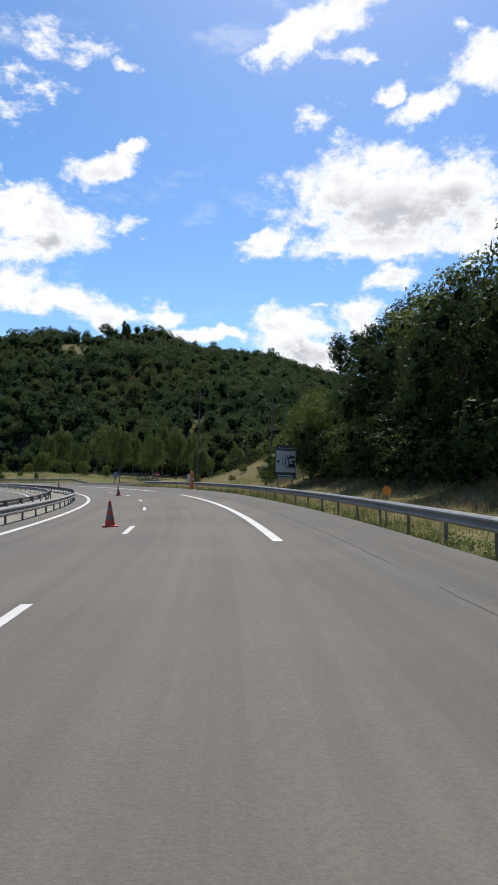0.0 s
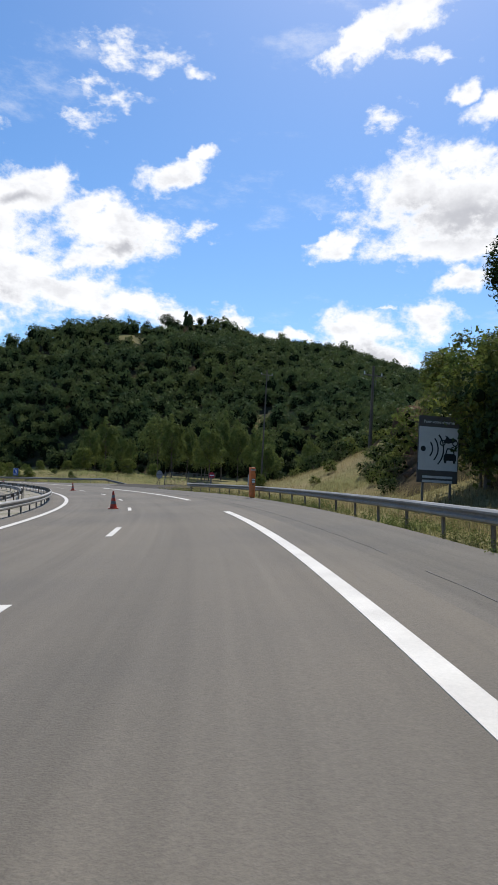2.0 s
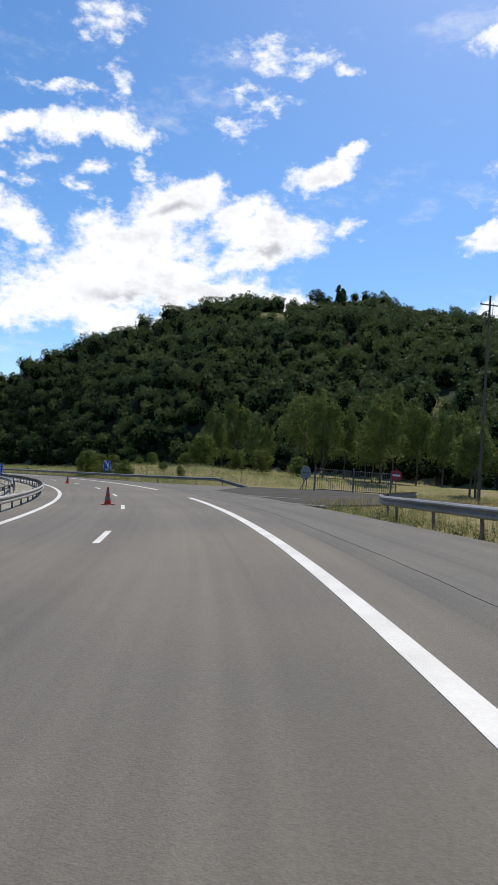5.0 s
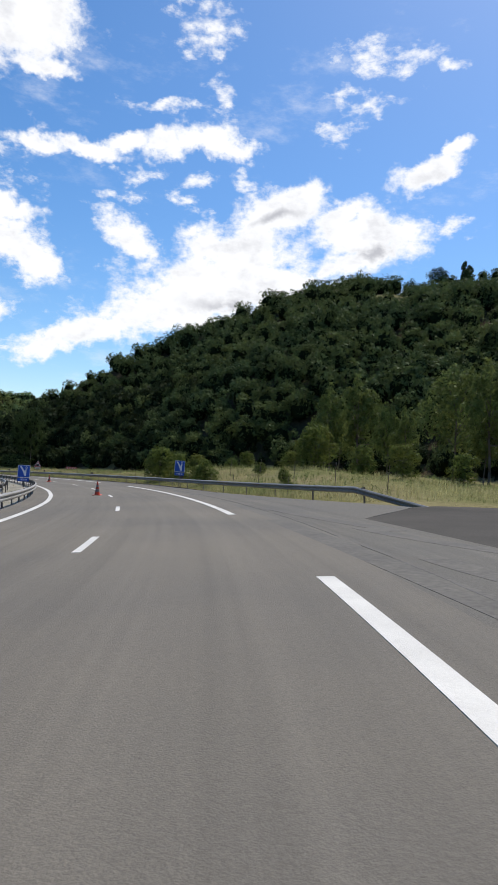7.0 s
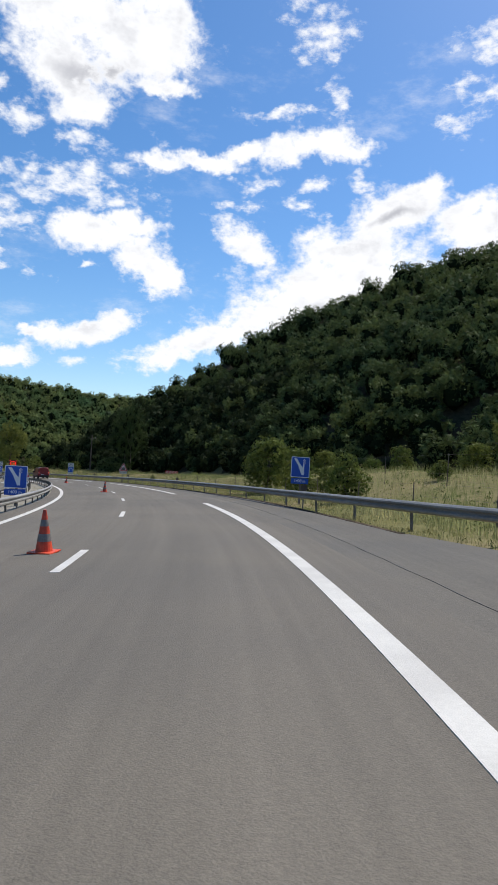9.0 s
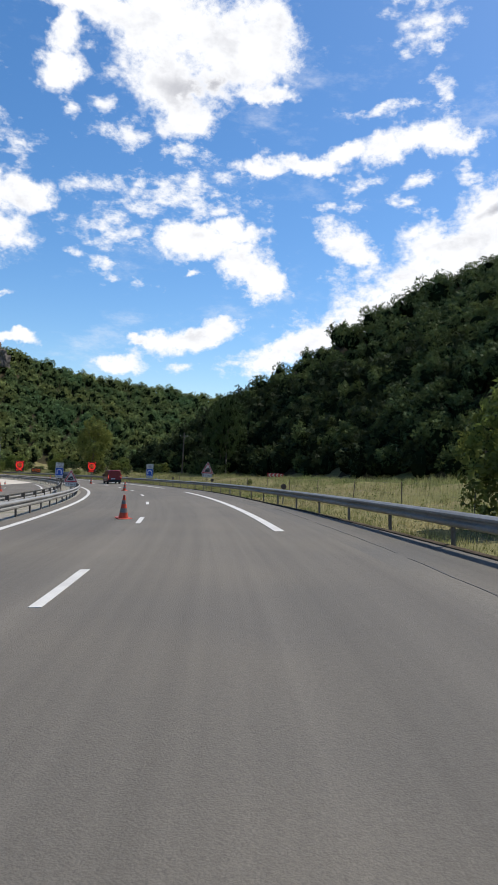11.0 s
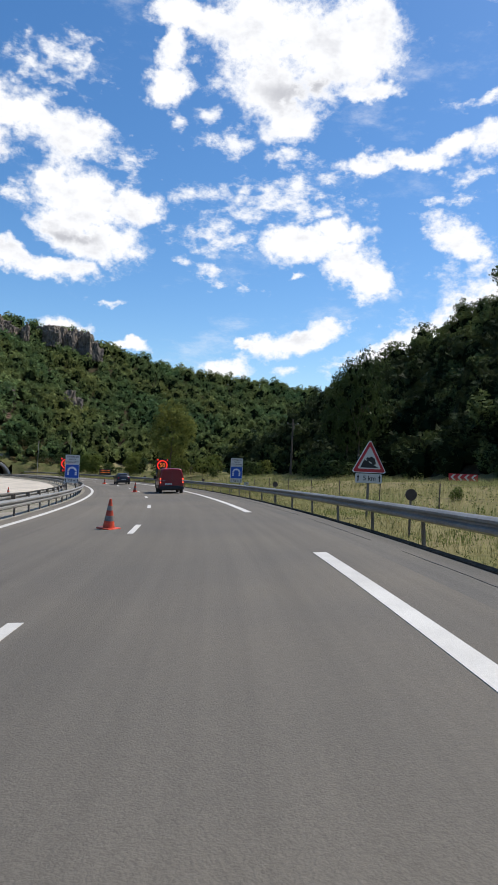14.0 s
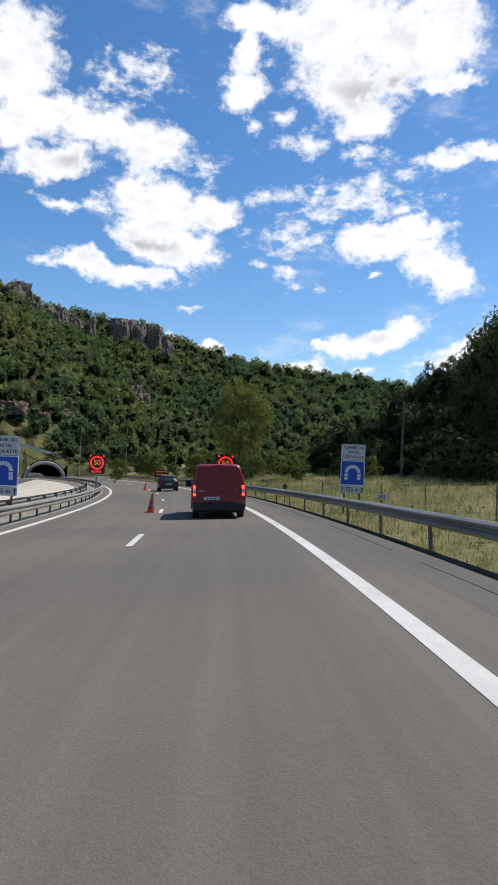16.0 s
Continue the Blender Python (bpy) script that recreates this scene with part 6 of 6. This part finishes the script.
for x, y, turn, wide, top in ((-50.6, 165.5, 15, 0.7, 11.5), (-44.5, 168.5, 75, 0.6, 9.5), (-41.5, 164.0, 130, 0.55, 8.5), (-30.7, 171.0, 190, 0.75, 12.6), (-27.0, 168.5, 250, 0.7, 12.0), (-23.3, 172.2, 310, 0.95, 16.6), (-19.5, 171.0, 40, 0.85, 14.2), (-15.6, 168.0, 100, 0.8, 12.6), (-33.5, 166.5, 160, 0.5, 8.0)):
    g = ground_z(x, y) - 0.1
    copy_thing(A, pose(x, y, g, 0, 0, turn) @ Matrix.Diagonal((wide, wide, (top - g) / 13.6, 1)))
T = tree_kind("tree", 203, 14.4, 5.2, OLIVE_LEAF, 8000, 0.24, "tall rounded olive green tree near the tunnel", stem=0.10, lobes=60, lobe=0.23, gaps=0.3, taper=0.3)
T.matrix_world = world_stand(-191.8, 215.0, 40)

SHRUB = tree_kind("shrub", 301, 4.5, 2.15, BUSH_LEAF, 2000, 0.19, "tall bright green shrub behind the barrier", "shrub", stem=0.0, lobes=30, lobe=0.36, trunk_r=0.07, gaps=0.3, bottom=-0.95)
SHRUB.matrix_world = stand(170, 6.5, -0.1)
ROUND = tree_kind("shrub", 302, 2.4, 1.35, BUSH_LEAF, 2600, 0.11, "round clipped-looking green shrub behind the barrier", "shrub", stem=0.02, lobes=26, lobe=0.46, trunk_r=0.05, gaps=0.12, bottom=-0.95, core=0.15)
ROUND.matrix_world = stand(156.4, 7.0, -0.1)
for k, s, lat, turn, sc in ((SHRUB, 173.5, 9.5, 90, 0.8), (SHRUB, 166.5, 9.5, 180, 0.55), (ROUND, 164.5, 7.2, 60, 0.8), (SHRUB, 178, 14, 30, 0.7), (ROUND, 143, 9.5, 250, 0.5), (SHRUB, 86, 27, 200, 0.9), (SHRUB, 92, 30, 320, 1.0), (SHRUB, 98, 36, 20, 1.1), (SHRUB, 80, 25, 140, 1.0), (SHRUB, 76, 22, 10, 0.8), (SHRUB, 90, 36, 60, 1.2), (SHRUB, 83, 32, 99, 1.3), (SHRUB, 102, 42, 20, 1.3), (ROUND, 82, 9, 90, 0.5), (SHRUB, 105, 35, 250, 1.0), (ROUND, 226, 10.5, 120, 0.3), (SHRUB, 188, 24, 75, 0.6), (SHRUB, 162.5, 21.5, 45, 1.25), (SHRUB, 158, 24.5, 145, 0.8), (SHRUB, 152, 25, 245, 0.9), (SHRUB, 170, 23, 10, 0.8), (SHRUB, 145, 26, 330, 0.7), (ROUND, 150, 12, 20, 0.5), (ROUND, 160, 14, 99, 0.6), (SHRUB, 176, 20, 190, 0.6)):
    setting_tree(k, s, lat, turn, sc)
for xx, yy, turn, sc, k in ((-212, 226, 30, 1.0, SHRUB), (-222, 222, 110, 1.1, SHRUB), (-205, 232, 200, 1.0, SHRUB), (-232, 228, 20, 1.2, SHRUB), (-200, 222, 280, 0.8, SHRUB), (-240, 214, 150, 1.0, SHRUB), (-247, 224, 60, 1.3, SHRUB), (-258, 226, 60, 1.3, SHRUB)):
    copy_thing(k, world_stand(xx, yy, turn) @ Matrix.Diagonal((sc, sc, sc, 1)))


# lone crest trees that break the skyline
for x, y, top, wide, turn in ((-73.1, 325, 74.0, 0.95, 20), (-90.2, 324, 71.7, 1.0, 140), (-82.5, 325, 70.5, 0.7, 250), (9.1, 309.6, 52.5, 0.62, 70), (2, 312, 51, 0.5, 170)):
    g = ground_z(x, y) - 0.3
    copy_thing(BANK_TREES[0], pose(x, y, g, 0, 0, turn) @ Matrix.Diagonal((wide, wide, max(top - g, 4) / 12.5, 1)))
for x, y, top, wide, turn in ((-164.5, 230.0, 12.6, 1.0, 30), (-158.5, 224.0, 11.0, 0.9, 110), (-151.0, 219.0, 11.5, 0.9, 290)):
    g = ground_z(x, y) - 0.3
    copy_thing(BANK_TREES[0], pose(x, y, g, 0, 0, turn) @ Matrix.Diagonal((wide, wide, (top - g) / 12.5, 1)))
for k in range(11):
    # bushes closing the shade under those oaks
    x, y = -172.0 + 2.3 * k, 229.5 - 1.45 * k + 1.2 * math.sin(k * 2.3)
    copy_thing(THICKET[0], pose(x, y, ground_z(x, y) - 0.3, 0, 0, 47 * k) @ Matrix.Diagonal((0.85, 0.85, 0.75 + 0.2 * math.sin(k * 1.7), 1)))
PINE = tree_kind("tree", 401, 9.0, 2.6, TREE_LEAF, 3000, 0.26, "dark pine standing out on the hill's crest", stem=0.15, lobes=16, lobe=0.32, trunk_r=0.2, gaps=0.3, lean=0.03, taper=0.9)
PINE.matrix_world = world_stand(-63.9, 326, 30) @ Matrix.Diagonal((1.5, 1.5, max(76.0 - ground_z(-63.9, 326), 6) / 9.0, 1))


# ---- rocks on the ridge ----
def rock(m, seed, w, h, label, mat=ROCK):
    rg = np.random.default_rng(seed)
    bm = bmesh.new()
    bmesh.ops.create_icosphere(bm, subdivisions=4, radius=1.0)
    for v in bm.verts:
        c = v.co.copy()
        q = c * 1.6 + Vector((seed, seed * 0.7, 0))
        n = noise.turbulence(q, 4, True) - 0.5
        blocks = noise.cell(Vector((c.x * 2.2 + seed, c.y * 2.2, c.z * 0.9)))
        k = 0.80 + 0.34 * n + 0.08 * noise.noise(q * 3.5) + 0.06 * blocks
        v.co = Vector((c.x * k * w, c.y * k * w * 0.7, max(c.z * k, -0.3) * h))
    return thing("rock", m, label, "rock", "ridge rocks", data=bm_mesh("rock", bm, mat, True))


def crag(m, seed, w, h, label, mat=ROCK):
    """A weathered outcrop: a bulky block, rounded on top, split by upright cracks."""
    bm = bmesh.new()
    bmesh.ops.create_icosphere(bm, subdivisions=4, radius=1.0)
    off = Vector((seed * 7.3, seed * 3.1, seed * 1.9))
    for v in bm.verts:
        c = v.co.copy()
        p = c / max(abs(c.x), abs(c.y), abs(c.z)) ** 0.55
        k = 0.86 + 0.30 * noise.noise(p * 1.2 + off) + 0.15 * noise.noise(p * 3.0 + off) + 0.07 * noise.noise(p * 7.0 + off)
        crack = abs(noise.noise(Vector((p.x * 2.4, p.y * 2.4, p.z * 0.5)) + off))
        ledge = abs(noise.noise(Vector((p.x * 0.6, p.y * 0.6, p.z * 2.6)) + off))
        k -= 0.16 * max(0.0, 1 - crack / 0.10) + 0.10 * max(0.0, 1 - ledge / 0.08)
        v.co = Vector((p.x * k * w, p.y * k * w * 0.8, max(p.z * k, -0.4) * h * 0.5 + h * 0.42))
    return thing("rock", m, label, "rock", "ridge rocks", data=bm_mesh("rock", bm, mat))


CRAG = ((-390, 229.4, 4.5, 52.6), (-392, 233, 4.2, 55.2), (-400.6, 237.8, 4.5, 54.3), (-403.7, 244.2, 2.8, 52.5), (-401.2, 248.3, 2.8, 54.4), (-411, 260, 4.2, 56.2), (-403, 261, 4.8, 55.7), (-410, 267.5, 4.6, 57.4), (-406.9, 271.5, 4, 54.9), (-412, 276.5, 4.2, 57.1), (-406.3, 279.2, 5, 55.4), (-404.4, 282, 4, 51.8), (-406.8, 285.8, 3.2, 49.7), (-348, 252, 3.6, 21.0), (-333, 224, 3.4, 18.5), (-348.5, 255, 3.0, 18))
for k, (x, y, w, top) in enumerate(CRAG):
    g = ground_z(x, y)
    crag(pose(x, y, g - 0.5, 0, 0, 40 * k), k + 1, w, max(top - g, 4.0) + 0.8, "weathered grey brown limestone crag among the trees")
for k, (x, y, z, w, h) in enumerate(((-408, 224, 47, 7, 14), (-409, 215, 45, 10, 21), (-411, 204, 44, 13, 24), (-409, 190, 44, 14, 28))):
    crag(pose(x, y, z, 0, 0, 25 * k), k + 71, w, h, "broad weathered limestone dome at the end of the ridge")
for k, (x, y, w, h) in enumerate(((-300, 196, 6, 5), (-308, 204, 7, 6), (-312, 190, 7, 7), (-311, 212, 5, 4.5), (-318, 219, 5, 5))):
    crag(pose(x, y, ground_z(x, y) - 1.0, 0, 0, 70 * k), k + 31, w * 0.72, h + 0.5, "reddish brown cut rock face above the tunnel", RED_ROCK)

for k, (s, lat, w, h) in enumerate(((61, 11.6, 2.4, 1.7), (63.5, 12.8, 2.6, 2.3), (66, 14.0, 2.8, 2.8), (68.5, 15.2, 2.8, 3.0), (71, 16.4, 2.8, 3.2), (73.5, 17.6, 2.8, 3.2), (76, 19.0, 2.6, 3.0), (64, 16.0, 3.2, 3.7), (68, 18.0, 3.2, 3.9), (60, 13.8, 3.0, 3.4))):
    rock(stand(s, lat + 0.6, -0.9, 35 * k), k + 51, w * 0.8, h * 0.55, "reddish eroded earth outcrop on the bank, darkened for its shade", EARTH)


# ---- scrub on the earth above the tunnel ----
SCRUB = tree_kind("shrub", 331, 2.6, 1.7, SCRUB_LEAF, 750, 0.20, "dry olive brown scrub on the earth slope", "shrub", stem=0.0, lobes=16, lobe=0.4, trunk_r=0.05, gaps=0.3, bottom=-0.95)
for k in range(26):
    s0 = 288 + 4.2 * k
    setting_tree(THICKET[k % 2], s0, 15.5 + 4.0 * math.sin(k * 1.9), 53.0 * k, 0.62 + 0.22 * math.sin(k * 2.7))
for k, (x, y) in enumerate(((-70, 284), (-79, 287), (-73, 295), (-82, 298), (-67, 293), (-76, 280), (-75, 288), (-71, 290), (-78, 293), (-73, 283), (-77, 298), (-69, 297))):
    copy_thing(THICKET[k % 2], pose(x, y, ground_z(x, y) - 0.3, 0, 0, 70 * k) @ Matrix.Diagonal((0.5, 0.5, 0.45, 1)))
SCRUB.matrix_world = pose(-297, 203, ground_z(-297, 203) - 0.2)
dice = random.Random(332)
for k in range(90):
    # thin on the bank beside the mouth, thicker up the slope
    u, v = np.array(2.5 - 26 * dice.random() ** 1.2), np.array(-13 + 42 * dice.random())
    sc = 0.22 + 0.3 * dice.random() + 0.035 * float(-u)
    x, y, z = cover_z(u, v)
    if abs(v) > 6.3 or u < -4:
        copy_thing(SCRUB if k % 4 else THICKET[k % 2], pose(float(x), float(y), float(z) - 0.2 * sc, 0, 0, 360 * dice.random()) @ Matrix.Diagonal((sc, sc, sc * 0.8, 1)))


# ---- grass ----
def grass(name, n, s_range, lat_of, h_range, mat, blades, width, seed, label):
    """Tufts of bent blades along the road, as one mesh."""
    rg = np.random.default_rng(seed)
    s = rg.uniform(*s_range, n)
    lat = lat_of(s, rg.uniform(0, 1, n))
    p = place(s, lat)
    keep = wave(p[:, 0], p[:, 1], 1.1, seed) + rg.uniform(-1, 1, n) > -0.55
    p, n = p[keep], keep.sum()
    z = ground_z(p[:, 0], p[:, 1])
    base = np.repeat(np.stack([p[:, 0], p[:, 1], z - 0.03], -1), blades, 0)
    m = len(base)
    tall = np.repeat(rg.uniform(*h_range, n) * (1 + 0.35 * wave(p[:, 0], p[:, 1], 2.3, 1.0)), blades) * rg.uniform(0.55, 1.1, m)
    a = rg.uniform(0, 6.283, m)
    base[:, 0] += rg.normal(0, 0.07, m)
    base[:, 1] += rg.normal(0, 0.07, m)
    side = np.stack([np.cos(a), np.sin(a), np.zeros(m)], -1) * (width * rg.uniform(0.6, 1.3, m))[:, None]
    out = np.stack([-np.sin(a), np.cos(a), np.zeros(m)], -1) * (tall * rg.uniform(0.05, 0.5, m))[:, None]
    tip = base + out + np.stack([np.zeros(m), np.zeros(m), tall], -1)
    v = np.stack([base - side, base + side, tip], 1).reshape(-1, 3)
    f = np.arange(3 * m).reshape(-1, 3)
    return thing(name, Matrix(), label, "grass", kind="stuff", data=mesh_np(name, v, f, mat))


def weeds(name, n, s_range, lat_of, h_range, mat, per_plant, leaf, seed, label):
    """Low leafy plants along the road, as one mesh: small bent leaves round a stem, denser near the ground."""
    rg = np.random.default_rng(seed)
    s = rg.uniform(*s_range, n)
    p = place(s, lat_of(s, rg.uniform(0, 1, n)))
    keep = wave(p[:, 0], p[:, 1], 0.9, seed) + rg.uniform(-1, 1, n) > -0.35
    p, n = p[keep], keep.sum()
    z = ground_z(p[:, 0], p[:, 1])
    tall = rg.uniform(*h_range, n) * (1 + 0.5 * wave(p[:, 0], p[:, 1], 1.7, 2.0))
    base = np.repeat(np.stack([p[:, 0], p[:, 1], z], -1), per_plant, 0)
    m = len(base)
    up = rg.uniform(0, 1, m) ** 1.5
    out = rg.normal(0, 1, (m, 3))
    out[:, 2] = np.abs(out[:, 2]) * 0.8 + 0.2
    out /= np.linalg.norm(out, axis=1)[:, None]
    base[:, 2] += up * np.repeat(tall, per_plant)
    base[:, :2] += out[:, :2] * (np.repeat(tall, per_plant) * (0.45 - 0.3 * up))[:, None]
    v, f = leaves(rg, base, out, leaf, 0.4)
    return thing(name, Matrix(), label, "weeds", kind="stuff", data=mesh_np(name, v, f, mat))


edge = lambda s, u: shoulder_edge(s) + 0.2 + (u ** 1.5) * 4.0
verge = lambda s, u: np.where((s > 98) & (s < 128), 9 + np.maximum(np.interp(s, [98, 104, 124, 128], [0, 18, 18, 3]), 0) + u * 5, np.where((s >= 128) & (s < 141), np.interp(s, [128, 130, 135, 141], [6.2, 5.6, 4.5, 3.6]) + u * 4, edge(s, u)))
ragged = lambda s: 0.22 * np.sin(s * 1.9) * np.sin(s * 0.7) + 0.10 * np.sin(s * 5.3)
grass("verge_grass", 56000, (-10, 380), verge, (0.05, 0.24), GRASS, 4, 0.008, 41, "green and straw-coloured grass along the barrier")
meadow = lambda s, u: np.where((s > 97) & (s < 130), 28 + u * 12, 5.2 + u ** 1.3 * 26)
for k, (s, lat, sc) in enumerate(((84, 17.5, 0.5), (86.5, 19.5, 0.6), (89, 18.5, 0.45), (91, 21.5, 0.65), (93.5, 20, 0.55), (96, 23.5, 0.7), (87.5, 22.5, 0.6), (83, 20.5, 0.5), (64, 11.4, 0.36), (67.2, 12.6, 0.36), (70, 13.6, 0.4), (73, 14.6, 0.4), (62, 12.9, 0.42), (66.5, 13.2, 0.40), (69.5, 14.4, 0.46), (72.5, 15.8, 0.44), (64.8, 14.8, 0.5), (63, 10.6, 0.24), (67.5, 11.8, 0.26), (75, 17.0, 0.5), (59, 15.5, 0.5), (64.5, 10.6, 0.28), (69, 12, 0.3), (72, 17, 0.4), (66, 15.5, 0.36), (77, 13, 0.3), (82, 16, 0.34), (88, 20, 0.4), (80, 19.5, 0.42), (92, 17, 0.3), (60, 9.2, 0.25), (74, 10.5, 0.22), (86, 12.5, 0.22), (94, 23, 0.5), (99, 27, 0.5))):
    setting_tree(THICKET[k % 2], s, lat, 77.0 * k, sc)
weeds("verge_weeds", 5200, (-5, 98), lambda s, u: shoulder_edge(s) + 0.12 + u ** 1.4 * 1.5 + ragged(s), (0.06, 0.34), WEED, 15, 0.022, 45, "low green weeds and grass tufts under the barrier")
weeds("verge_weeds", 1500, (132, 290), lambda s, u: shoulder_edge(s) + 0.35 + u * 3.0 + np.interp(s, [132, 141], [1.9, 0]), (0.05, 0.22), WEED, 11, 0.022, 46, "sparse low weeds along the kerb and barrier")
weeds("meadow_weeds", 2600, (134, 300), lambda s, u: 5.5 + u ** 1.2 * 18, (0.2, 0.6), WEED, 16, 0.045, 47, "green bramble patches in the meadow")
grass("meadow_grass", 68000, (98, 385), meadow, (0.25, 0.72), DRY_GRASS, 4, 0.010, 42, "tall dry seeding meadow grass")
grass("bank_grass", 48000, (-5, 102), lambda s, u: 5.2 + u * np.interp(s, [50, 75], [6, 19]), (0.15, 0.5), BANK_GRASS, 3, 0.010, 43, "tall dry grass on the bank")
grass("median_weeds", 5000, (0, 300), lambda s, u: -9.8 + (u - 0.5) * 1.6, (0.10, 0.35), GRASS, 4, 0.012, 44, "sparse dry weeds on the central reservation")
